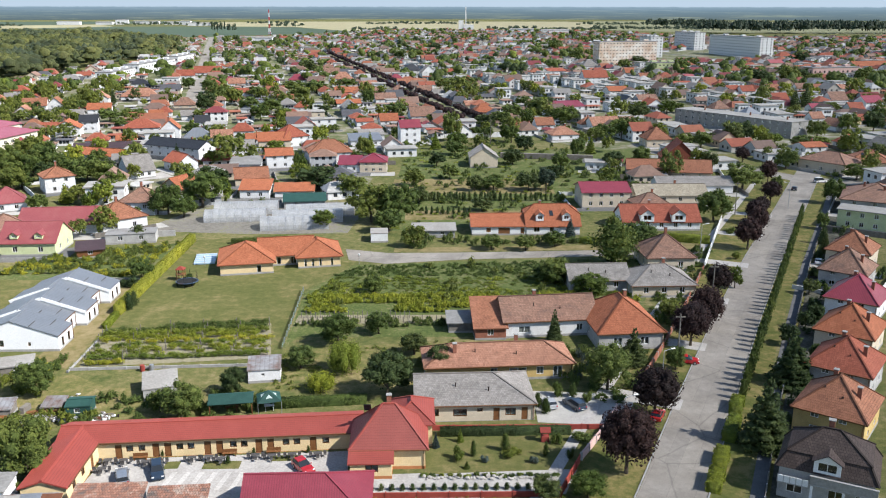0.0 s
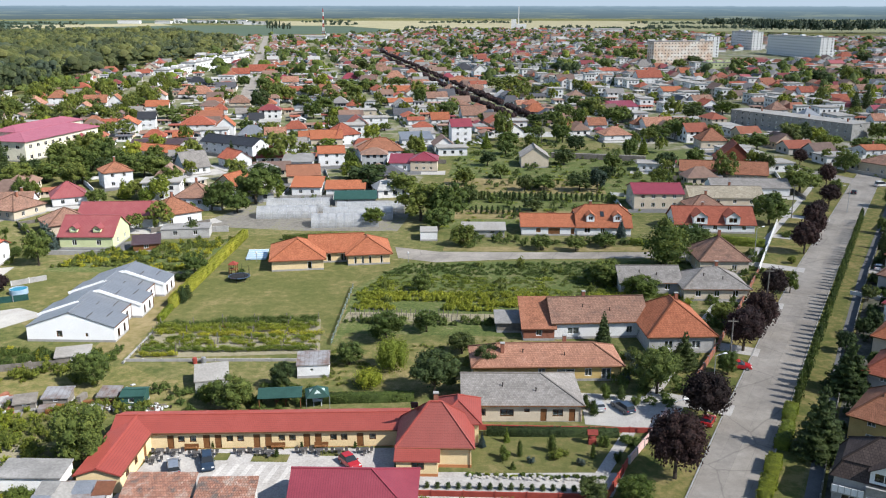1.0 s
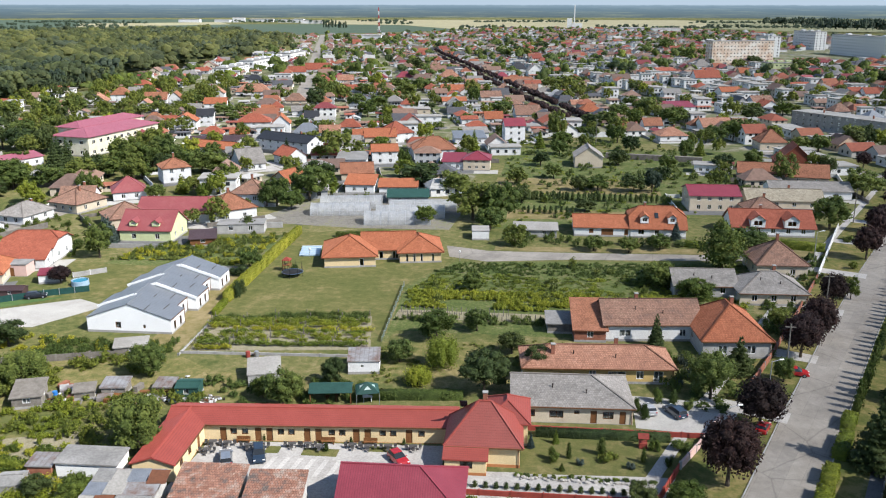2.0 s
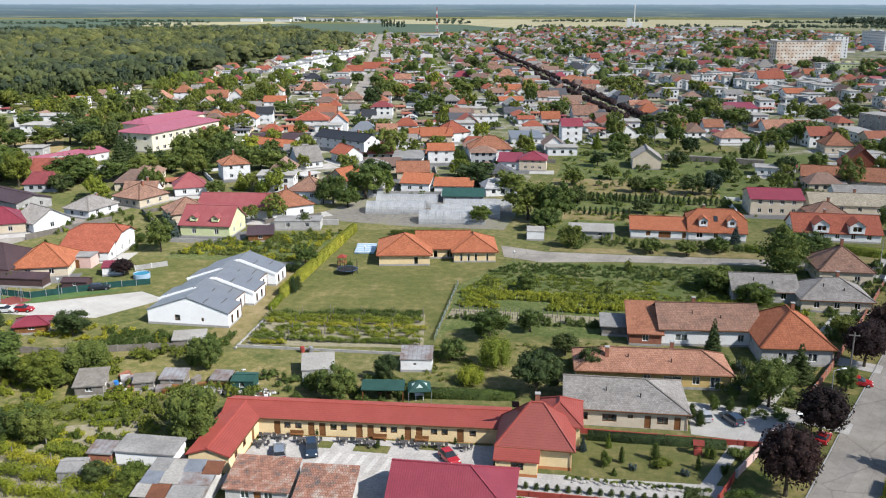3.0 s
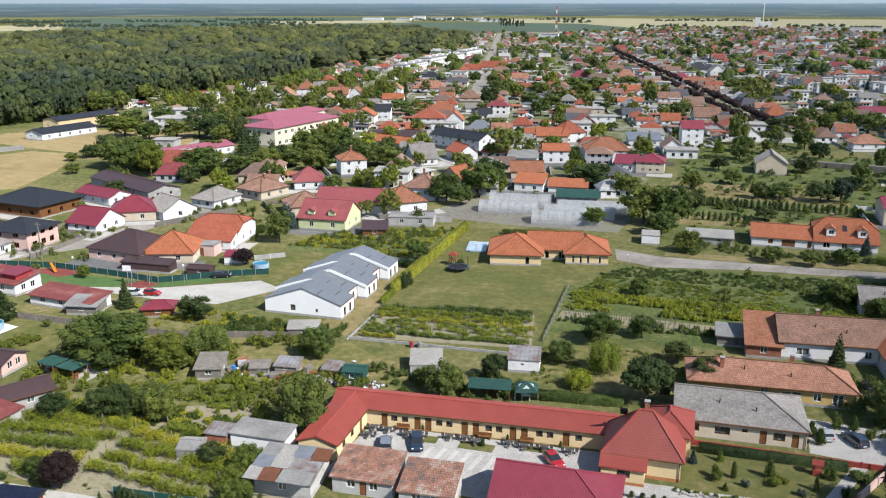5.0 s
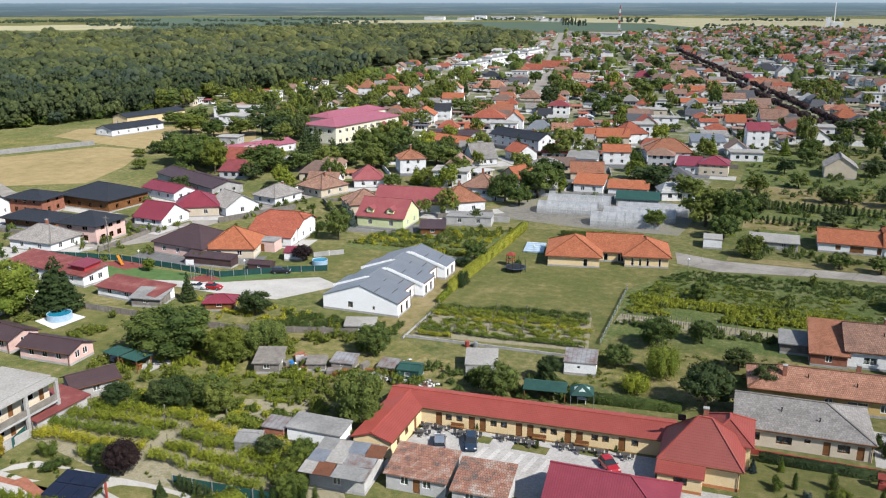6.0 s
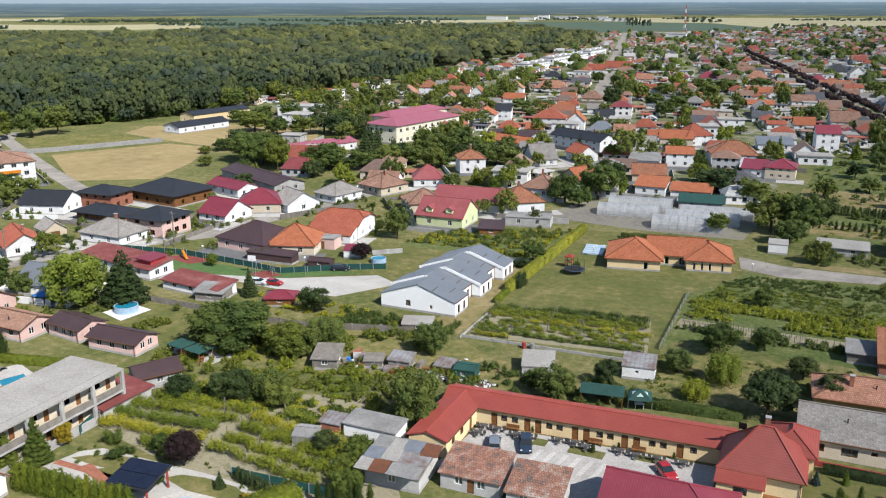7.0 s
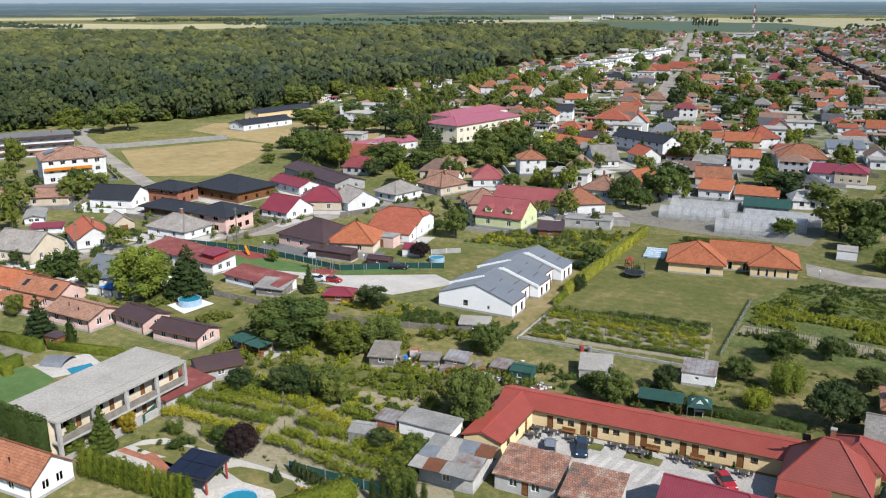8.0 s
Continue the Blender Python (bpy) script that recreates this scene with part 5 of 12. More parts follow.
def gambrel_house():
    top = thing("house", pose(39.4, 79.0, 0, 0, 0, -28) @ Matrix.Diagonal((1, 1, 0.84, 1)), "grey-white house with dark brown two-slope tile roof, dormer and balcony", "house")
    L, W = 8.8, 6.4
    bm = bmesh.new()
    holes = {0: [(1.6, 0.9, 1.5, 1.4), (5.4, 0.9, 1.4, 1.4), (7.6, 0.9, 0.9, 1.4)], 1: [(2.0, 0.9, 1.2, 1.4), (4.6, 0.9, 1.2, 1.4)], 2: [], 3: [(1.6, 0.9, 1.1, 1.4), (4.4, 0.05, 0.95, 2.05)]}
    c = [(-L / 2, -W / 2), (L / 2, -W / 2), (L / 2, W / 2), (-L / 2, W / 2)]
    for k in range(4):
        wall_with_holes(bm, c[k], c[(k + 1) % 4], 4.15, holes[k])
    part("wall", bm, M["plaster_grey"], top)
    for k in range(4):
        a, b = Vector((*c[k], 0)), Vector((*c[(k + 1) % 4], 0))
        d = (b - a).normalized()
        for u, z, w, h in holes[k]:
            kind = "door" if z < 0.1 else "window"
            fm, pn, ct = window_parts(w, h, "frame_white" if kind == "window" else "frame_brown", kind)
            o = part(kind, fm, None, top, m=pose(a.x + d.x * u, a.y + d.y * u, z, 0, 0, 90 * k))
            part("pane" if kind == "window" else "door_leaf", pn, None, o).visible_shadow = kind == "door"

    def ring(x, y, z):
        return [(-x, -y, z), (x, -y, z), (x, y, z), (-x, y, z)]

    bm = bmesh.new()
    slope_faces(bm, [ring(4.75, 3.5, 4.15), ring(3.72, 2.47, 6.15)], True)
    part("lower_roof", bm, M["tile_dark"], top)
    bm = bmesh.new()
    slope_faces(bm, [ring(3.95, 2.7, 6.02), [(-0.9, -0.01, 8.4), (0.7, -0.01, 8.4), (0.7, 0.01, 8.4), (-0.9, 0.01, 8.4)]], True)
    r = part("upper_roof", bm, M["tile_dark"], top)
    bm = bmesh.new()
    add_beam(bm, (-0.9, 0, 8.44), (0.7, 0, 8.44), 0.24, 0.14)
    for sx, x in ((-1, -0.9), (1, 0.7)):
        for sy in (-1, 1):
            add_beam(bm, (sx * 3.95, sy * 2.7, 6.06), (x, 0, 8.44), 0.2, 0.12)
    part("ridge_cap", bm, M["tile_dark"], r)
    for sx in (-1, 1):
        for sy in (-1, 1):
            bm = bmesh.new()
            add_beam(bm, (sx * 4.75, sy * 3.5, 4.19), (sx * 3.74, sy * 2.49, 6.12), 0.2, 0.12)
            part("hip_cap", bm, M["tile_dark"], top)
    dormer(top, 0.0, -3.4, 4.2, 2.5, 1.75, 3.0, "plaster_white", "tile_dark", 0.72)
    part("balcony", box(-1.4, 4.7, -4.35, -3.24, 3.05, 3.25, 0.02), M["concrete"], top)
    par = part("parapet", box(-1.4, 4.7, -4.35, -4.2, 3.252, 4.25, 0.02), M["flat_light"], top, "stained concrete parapet")
    part("coping", box(-1.46, 4.76, -4.42, -4.13, 4.253, 4.33, 0.01), M["concrete"], par)
    for x in (-1.3, 1.6, 4.4):
        part("column", box(x, x + 0.25, -4.3, -4.05, 0, 3.048), M["plaster_white"], top)
    part("porch_slab", box(-4.4, -1.5, -4.2, -3.24, 2.5, 2.65, 0.02), M["concrete"], top)
    rail = part("railing", box(-4.4, -1.5, -4.2, -4.12, 2.652, 3.5), M["plaster_white"], top, "white panel railing with cloths")
    for k in range(6):
        part("rail_post", box(-4.42 + k * 0.58, -4.34 + k * 0.58, -4.24, -4.202, 2.64, 3.58), M["steel"], rail)
    bm = box(-0.5, 0.05, 0.5, 1.0, 7.4, 9.1, 0.02)
    ch = part("chimney", bm, M["brick"], top)
    part("chimney_cap", box(-0.58, 0.13, 0.42, 1.08, 9.103, 9.22, 0.02), M["concrete"], ch)


# ---- houses, nearest first ----
U = "house"
house("long single-storey wing with red metal roof and yellow walls", -25.8, 88.9, 5.2, 33.0, 5.0, 2.7, "gable", 18, "metal_red", "plaster_yellow",
      front=[(u, 1.0, 0.95, 0.95, "window") for u in (7.6, 8.9, 13.0, 14.2, 18.8, 20.0, 24.6, 25.8, 29.0)], right=0, left=0, frame_mat="frame_brown", chimneys=(), ov=0.35, plinth="orange_trim",
      doors=[("front", u) for u in (6.4, 10.4, 11.7, 16.0, 17.3, 21.6, 22.9, 27.6)], name="guesthouse_wing")
house("short single-storey wing with red metal roof and yellow walls", -39.9, 81.9, 92.5, 11.6, 4.5, 2.7, "gable", 18, "metal_red", "plaster_yellow",
      front=4, right=0, left=[], frame_mat="frame_brown", chimneys=(), ov=0.3, plinth="orange_trim", doors=[("front", 7.2)], name="guesthouse_wing")
house("two-storey guesthouse with steep red metal hip roof", -5.9, 86.5, 2.0, 7.8, 6.4, 3.6, "hip", 46, "metal_red", "plaster_yellow",
      front=[(1.9, 1.2, 1.5, 1.1, "window")], right=0, left=0, frame_mat="frame_brown", chimneys=((0.0, 0.05),), ov=0.5, plinth="orange_trim", name="guesthouse", skylights=((-2.4, 0.9),))
house("annex with red metal roof behind the guesthouse", -3.6, 91.2, 2.0, 4.6, 6.0, 3.9, "hip", 32, "metal_red", "plaster_yellow", front=0, right=1, left=0, chimneys=(), name="annex")
house("low porch with lean-to red metal roof", -7.6, 82.2, 2.0, 4.4, 1.9, 2.5, "mono", 17, "metal_red", "plaster_yellow",
      front=[(2.3, 1.0, 1.7, 1.1, "window")], right=0, left=0, frame_mat="frame_brown", chimneys=(), ov=0.3, plinth="orange_trim", name="porch")
house("house with maroon metal hip roof", -13.0, 74.4, 2.0, 11.4, 8.0, 3.1, "hipright", 29, "metal_maroon", "plaster_cream", chimneys=(), ov=0.6)
house("long house with grey slate roof and cream walls", 3.7, 99.2, 3.2, 14.2, 9.2, 2.85, "hipright", 23, "slate_grey", "plaster_cream",
      front=[(2.4, 0.9, 0.7, 1.2, "window"), (5.2, 0.8, 2.1, 1.2, "window"), (7.6, 1.5, 0.8, 0.6, "window"), (11.3, 0.8, 1.6, 1.2, "window")], right=2, left=1, frame_mat="frame_brown", chimneys=(), doors=[("front", 1.1), ("front", 9.6), ("front", 13.0)], ov=0.4)
house("long house with weathered tile roof and yellow walls", 7.3, 109.7, 5.1, 19.6, 6.8, 3.0, "hip", 27, "tile_pink", "plaster_ochre", front=[(12.2, 0.7, 3.0, 1.5, "window"), (15.2, 0.9, 1.2, 1.4, "window"), (9.0, 0.9, 1.2, 1.4, "window"), (17.6, 0.4, 1.6, 1.9, "window")], right=2, left=1, chimneys=((-0.3, -0.2), (0.15, 0.25)), ov=0.5)
house("long house with mossy clay tile roof", 15.8, 126.5, 7.0, 14.2, 8.4, 3.5, "gable", 30, "tile_old", "plaster_white", front=[(3, 1, 2.2, 1.3, "window"), (8, 1, 1.2, 1.4, "window"), (11.5, 1, 1.2, 1.4, "window")], right=0, left=1, chimneys=((-0.1, 0.2),))
house("low extension with clay tile roof", 6.9, 124.1, 4.0, 4.6, 6.6, 2.6, "mono", 20, "tile_brown", "brick", front=1, right=0, left=1, chimneys=())
house("corner house with orange tile hip roof", 26.7, 123.1, 6.0, 9.6, 12.0, 3.6, "hip", 36, "tile_orange", "plaster_grey", front=2, right=3, left=1, chimneys=((0.1, 0.1),), size=(1.6, 1.5))
house("house with grey slate roof and cream walls", 37.7, 145.0, 3.0, 11.0, 8.6, 2.9, "hip", 29, "slate_grey", "plaster_cream", front=3, chimneys=((0.1, 0.1),))
house("low house with grey slate roof", 27.2, 147.5, 3.0, 10.4, 7.6, 2.8, "gable", 25, "slate_grey", "plaster_grey", front=3, chimneys=())
house("house with steep brown tile hip roof", 42.7, 160.7, 3.0, 9.0, 9.5, 3.6, "hip", 36, "tile_old", "plaster_cream", front=2, chimneys=((0.0, 0.0),))
house("white house with long orange tile roof", 12.4, 186.9, 1.5, 12.4, 9.0, 2.7, "gable", 21, "tile_orange", "plaster_white", front=[(3.6, 0.9, 1.2, 1.2, "door"), (7.0, 0.05, 3.2, 2.1, "door"), (11.0, 0.05, 1.0, 2.1, "door")], left=2, chimneys=())
mansard_house = house("white house with orange mansard tile roof and dormers", 23.9, 187.7, 1.5, 11.6, 10.4, 2.8, "halfhip", 35, "tile_orange", "plaster_white", front=[(2.2, 0.9, 1.6, 1.4, "window"), (5.5, 0.9, 1.2, 1.4, "window"), (9.2, 0.9, 1.4, 1.4, "window")], right=2, chimneys=((-0.2, 0.1),), skylights=((-2.9, -2.6), (2.6, -2.6), (-0.2, -2.4)))
gabled_house = house("house with red tile roof and two front gables", 48.6, 191.4, 0.5, 17.2, 9.5, 2.7, "gable", 31, "tile_red", "plaster_white", front=5, chimneys=((-0.1, 0.1),))
house("two-storey house with maroon metal roof and balcony", 40.0, 213.5, 2.5, 11.8, 10.0, 5.3, "gable", 17, "metal_maroon", "plaster_cream", front=4, floors=2, chimneys=())
house("low house with pale weathered roof", 57.8, 218.0, 0.5, 18.0, 9.0, 3.0, "gable", 23, "eternit_pale", "plaster_cream", front=4, chimneys=((0.1, 0.1),))
gambrel_house()
for lab, hx, hy, rf, wl in (("house with brown-orange tile hip roof", 46.5, 93.1, "tile_brown", "plaster_ochre"), ("house with red-orange tile hip roof", 53.0, 105.5, "tile_red", "plaster_grey"),
                            ("house with orange tile hip roof", 59.4, 118.3, "tile_orange", "plaster_cream"), ("house with bright red metal hip roof", 67.0, 132.7, "metal_maroon", "plaster_white"),
                            ("house with brown tile hip roof", 72.4, 148.0, "tile_old", "plaster_grey"), ("house with stepped orange tile hip roof", 79.2, 161.0, "tile_brown", "plaster_cream")):
    house(lab, hx, hy, -37.0, 7.7, 8.4, 4.5, "hip", 39, rf, wl, front=2, left=2, right=2, floors=2, chimneys=((-0.12, 0.2), (0.3, -0.1)), group="houses along the street")
house("mint-green block with flat pale roof", 95.9, 188.5, -33.0, 13.0, 6.0, 5.4, "flat", 0, "flat_light", "plaster_green", front=4, left=2, floors=2, chimneys=())
house("wide house with grey-brown tile roof", 105.5, 206.0, -28.0, 15.0, 16.0, 5.0, "hip", 22, "tile_old", "plaster_grey", front=3, left=3, floors=2, chimneys=((-0.2, 0.0), (0.1, -0.2)))
house("long house with grey slate roof", 67.0, 229.4, 0.5, 20.0, 8.0, 3.2, "gable", 22, "slate_grey", "plaster_white", front=3, chimneys=())
house("house with small tile hip roof", 50.2, 205.9, 8.0, 8.0, 7.0, 3.0, "hip", 32, "tile_old", "plaster_cream", front=2, chimneys=((0.1, 0.1),))
# the row of new white houses, every second one set back
for k in range(5):
    odd, L = k % 2, 5.2
    unit = house("new white terraced house with grey metal roof", -62.0 - 0.12 * k - 1.2 * odd, 118.7 + 5.24 * k, 91.5, L, 13.2 - 0.9 * odd, 3.0, "gable", 19, "metal_grey", "plaster_new",
                 left=[(4.9, 1.0, 1.1, 1.2, "window"), (9.0, 1.1, 0.5, 0.7, "window")] if k == 0 else 0, right=0, front=[(1.5, 0.2, 1.1, 2.0, "window"), (3.7, 0.2, 1.1, 2.0, "window")],
                 back=1, frame_mat="frame_brown", chimneys=(), ov=0.12, group="row of new white houses", name="terraced_house")
    if k:  # the white edge that stands over the neighbour's roof
        w, tan = (13.2 - 0.9 * odd) / 2, math.tan(radians(19))
        for side in (-1, 1):
            bm = bmesh.new()
            add_beam(bm, (-L / 2 - 0.07, side * (w + 0.1), 2.22), (-L / 2 - 0.07, side * 0.02, 2.22 + w * tan), 0.12, 0.46)
            part("verge_wall", bm, M["plaster_new"], unit)
    for u, v in ((-1.6, -2.6), (0.9, -4.6)):  # snow guards on the sunny slope
        bm = bmesh.new()
        z = 3.0 / PLAN + ((13.2 - 0.9 * odd) / 2 + v) * math.tan(radians(19)) + 0.14
        add_beam(bm, (u - 1.1, v, z), (u + 1.1, v, z), 0.05, 0.1)
        part("snow_guard", bm, M["patio"], unit)
# the orange house on the lawn
house("single-storey yellow house wing with orange tile hip roof", -37.5, 158.8, 12.0, 9.6, 11.0, 3.1, "hip", 27, "tile_orange", "plaster_yellow", front=[(7.0, 0.1, 1.0, 2.1, "window")], right=1, chimneys=(), ov=0.7)
house("yellow middle wing with orange tile roof", -30.8, 163.7, 12.0, 10.0, 8.6, 3.0, "gable", 27, "tile_orange", "plaster_yellow", front=[(3.4, 0.1, 1.0, 2.1, "window"), (6.2, 0.1, 1.4, 2.1, "window")], right=0, left=0, chimneys=(), ov=0.7)
house("yellow end wing with orange tile hip roof", -24.6, 163.0, 12.0, 8.0, 10.0, 3.1, "hip", 27, "tile_orange", "plaster_yellow", front=[(1.4, 0.3, 0.6, 2.0, "window"), (2.8, 0.3, 0.6, 2.0, "window"), (4.2, 0.3, 0.6, 2.0, "window"), (6.4, 0.3, 0.6, 2.0, "window")], right=2, chimneys=(), ov=0.7)
# sheds in the back gardens
house("low shed with mossy patched tile roof", -32.3, 73.1, 3.0, 6.4, 4.4, 2.4, "mono", 13, "tile_patched", "plaster_grey", front=2, right=0, left=0, chimneys=(), ov=0.3, name="shed", doors=[("front", 3.3)])
house("low shed with patched orange tile roof", -25.5, 72.8, 5.0, 5.4, 4.4, 2.3, "mono", 13, "tile_patched", "plaster_grey", front=2, right=0, left=0, chimneys=(), ov=0.3, name="shed")
house("small white hut with pale flat roof", -23.9, 107.4, 9.0, 4.2, 3.8, 2.4, "mono", 6, "metal_rust", "plaster_white", front=[(1.9, 1.2, 0.6, 0.5, "window")], right=0, left=0, chimneys=(), ov=0.15, name="hut")
house("grey sheet-metal shed with flat roof", -36.4, 102.6, 18.0, 4.2, 4.6, 2.1, "mono", 5, "flat_light", "plaster_grey", front=0, right=0, left=0, chimneys=(), ov=0.15, name="shed")
house("small teal garden shed", -44.2, 96.4, 8.0, 2.8, 2.6, 2.1, "gable", 12, "teal_cloth", "teal_cloth", front=[(1.3, 0.9, 0.9, 0.8, "window")], right=0, left=0, chimneys=(), ov=0.15, name="shed")
house("shed with white wall and grey flat roof", -46.7, 76.9, 2.0, 6.6, 3.0, 2.5, "mono", 6, "flat_grey", "plaster_white", front=0, right=0, left=0, chimneys=(), ov=0.2, name="shed")
house("low brick shed with pale sheet roof", -51.8, 76.2, 4.0, 2.6, 2.2, 2.0, "mono", 6, "metal_rust", "brick", front=0, right=0, left=0, chimneys=(), ov=0.2, name="shed")
house("small grey sheet shed beside the vines", -53.2, 72.6, 14.0, 2.4, 2.8, 1.8, "gable", 16, "flat_grey", "flat_grey", front=0, right=0, left=0, chimneys=(), ov=0.1, name="shed")
house("lean-to shed with rusty patched sheet roof", -40.0, 71.0, 6.0, 6.0, 5.6, 2.3, "mono", 8, "metal_rust", "plaster_grey", front=1, right=0, left=0, chimneys=(), ov=0.25, name="shed")
house("grey wooden hut with sheet roof", -63.2, 92.1, 20.0, 3.4, 4.0, 2.1, "mono", 8, "wood_grey", "wood_grey", front=1, right=1, left=0, chimneys=(), ov=0.3, name="hut")
# houses by the side street and the wood
house("long school with crimson metal roof and ivory walls", -151.6, 283.6, 80.0, 38.0, 14.0, 8.4, "hip", 15, "metal_crimson_lit", "plaster_ivory", front=10, left=3, right=0, floors=2, chimneys=(), ov=0.8, name="school", size=(1.8, 1.5))
house("raised hall of the school with crimson metal roof", -156.3, 289.0, 80.0, 34.0, 8.6, 10.8, "hip", 17, "metal_crimson_lit", "plaster_ivory", front=0, left=0, right=0, chimneys=(), ov=0.7, name="school_hall")
house("long low wing with crimson metal roof", -164.5, 238.0, 70.0, 28.0, 9.0, 3.6, "gable", 14, "metal_crimson_lit", "plaster_white", front=8, chimneys=(), name="school_wing")
house("house with dark maroon-brown hip roof", -109.2, 136.6, -6.0, 12.6, 11.0, 3.2, "hip", 27, "metal_brown", "plaster_pink", front=3, chimneys=())
house("house with orange tile hip roof", -101.0, 137.9, 20.0, 9.6, 9.6, 3.0, "hip", 33, "tile_orange", "plaster_cream", front=2, chimneys=())
house("large house with red tile half-hip roof", -98.9, 152.8, 8.0, 10.0, 9.2, 4.2, "halfhip", 25, "tile_red", "plaster_white", front=0, right=2, left=1, chimneys=(), ov=0.5)
house("low front wing with sloping red tile roof", -98.0, 146.0, 8.0, 10.2, 3.3, 2.6, "mono", 22, "tile_red", "plaster_white", front=3, right=1, left=0, chimneys=(), ov=0.2, name="house_wing")
house("small pink annex with flat grey roof", -97.0, 142.0, 8.0, 6.0, 3.4, 2.7, "flat", 0, "flat_grey", "plaster_pink", front=[(1.4, 0.9, 0.8, 0.8, "window")], right=0, left=0, chimneys=(), ov=0.15, name="annex", doors=[("front", 3.4)])
house("open carport with dark brown sheet roof", -100.4, 129.2, 4.0, 10.0, 2.6, 2.2, "mono", 8, "metal_brown", "metal_brown", front=0, right=0, left=0, chimneys=(), ov=0.2, name="carport")
house("small garden hut with dark maroon roof", -89.7, 129.9, 10.0, 4.4, 2.4, 1.9, "gable", 16, "metal_brown", "metal_brown", front=1, right=0, left=0, chimneys=(), ov=0.2, name="hut", size=(0.7, 0.7))
house("small lean-to with red sheet roof", -87.7, 138.4, 20.0, 3.6, 2.6, 2.2, "mono", 10, "metal_maroon", "plaster_white", front=1, right=0, left=0, chimneys=(), ov=0.2, name="lean_to", size=(0.7, 0.7))
green_house = house("house with crimson metal roof and pale green gable", -83.0, 170.5, 3.0, 10.9, 9.6, 3.6, "gable", 33, "metal_pink", "plaster_green", front=[(3, 1, 1.2, 1.4, "window"), (8, 1, 1.2, 1.4, "window")], right=2, chimneys=())
house("white house with crimson metal roof", -84.3, 186.9, 7.0, 16.5, 10.5, 3.3, "gable", 26, "metal_pink", "plaster_white", front=3, right=2, chimneys=())
gallery = house("long flat-roofed block with open galleries", -82.7, 60.5, 92.0, 18.8, 7.0, 6.5, "flat", 0, "flat_light", "plaster_cream", front=[(u, s, w, h, k) for u0 in (2.4, 7.0, 11.6, 16.2) for s0 in (0.3, 3.45) for u, s, w, h, k in ((u0 - 0.6, s0 + 0.85, 2.3, 1.25, "window"), (u0 + 1.4, s0, 0.9, 2.1, "door"))], left=0, right=0, chimneys=(), ov=0.35, name="gallery_block")
house("pink bungalow with red-brown tile roof", -112.8, 81.9, 1.0, 9.6, 6.0, 2.7, "gable", 21, "tile_old", "plaster_pink", front=3, right=2, chimneys=())
house("pink bungalow with dark brown metal roof", -103.4, 85.2, -6.0, 7.0, 4.8, 2.7, "gable", 20, "metal_brown", "plaster_pink", front=3, right=1, chimneys=())
house("pink bungalow wing with dark brown metal roof", -93.3, 84.4, 3.0, 8.6, 4.6, 2.5, "gable", 20, "metal_brown", "plaster_pink", front=3, right=2, chimneys=())
house("low lean-to with brown tile roof and pink walls", -126.6, 79.8, 4.0, 9.6, 2.4, 2.1, "mono", 15, "tile_brown", "plaster_pink", front=2, right=0, left=0, chimneys=(), ov=0.3, name="lean_to")
house("low house with orange tile roof beside the pink house", -135.1, 85.8, 6.0, 8.0, 6.4, 3.0, "gable", 28, "tile_orange", "plaster_cream", front=2, chimneys=())
house("small dark wooden kiosk beside a pool", -107.5, 73.1, 5.0, 2.4, 2.0, 2.2, "flat", 0, "metal_brown", "wood_brown", front=1, right=0, left=0, chimneys=(), ov=0.2, name="kiosk", size=(0.9, 0.9))
house("white house with orange tile gable roof", -79.5, 47.4, 4.0, 11.0, 5.0, 2.9, "gable", 38, "tile_brown", "plaster_white", front=2, right=2, chimneys=())
house("open carport with rust-red roof", -79.5, 69.7, 88.0, 7.4, 4.4, 2.3, "mono", 5, "sheet_rusty", "plaster_grey", front=0, right=0, left=0, chimneys=(), name="carport")
house("two-storey pink house with black hip roof", -135.6, 136.0, 2.0, 9.6, 8.8, 5.4, "hip", 20, "metal_black", "plaster_pink", front=2, right=3, floors=2, chimneys=(), size=(1.6, 1.4), frame_mat="frame_brown", ov=0.9)
house("large hall with black hip roof", -156.1, 161.7, -5.0, 16.0, 12.5, 4.2, "hip", 20, "metal_black", "wood_brown", front=4, right=3, chimneys=(), frame_mat="frame_brown", ov=1.0)
house("guesthouse with black roof and orange upper storey", -165.8, 149.8, 5.0, 9.6, 7.4, 5.2, "hip", 18, "metal_black", "brick", front=3, right=2, floors=2, chimneys=(), frame_mat="frame_brown", ov=1.0)
house("low wing with black roof and open porch", -155.6, 140.4, 2.0, 12.5, 6.4, 2.8, "hip", 20, "metal_black", "wood_brown", front=3, chimneys=(), frame_mat="frame_brown", ov=1.2)
house("white house with black metal gable roof", -173.8, 140.2, 20.0, 11.0, 9.0, 3.4, "gable", 28, "metal_black", "plaster_white", front=2, right=2, chimneys=())
villa = house("white villa with pale tile hip roof", -213.8, 157.0, 60.0, 16.4, 15.6, 8.6, "hip", 17, "tile_old", "plaster_white", front=5, right=4, floors=3, chimneys=(), size=(1.6, 1.5))
house("long low house with old tile roof", -194.7, 129.8, 40.0, 20.0, 8.0, 3.0, "gable", 20, "tile_old", "plaster_cream", front=4, chimneys=())
house("white house with dark red tile gable roof", -151.1, 113.3, -28.0, 11.0, 7.2, 2.9, "gable", 32, "tile_red", "plaster_white", front=3, right=2, chimneys=((0.1, 0.1),))
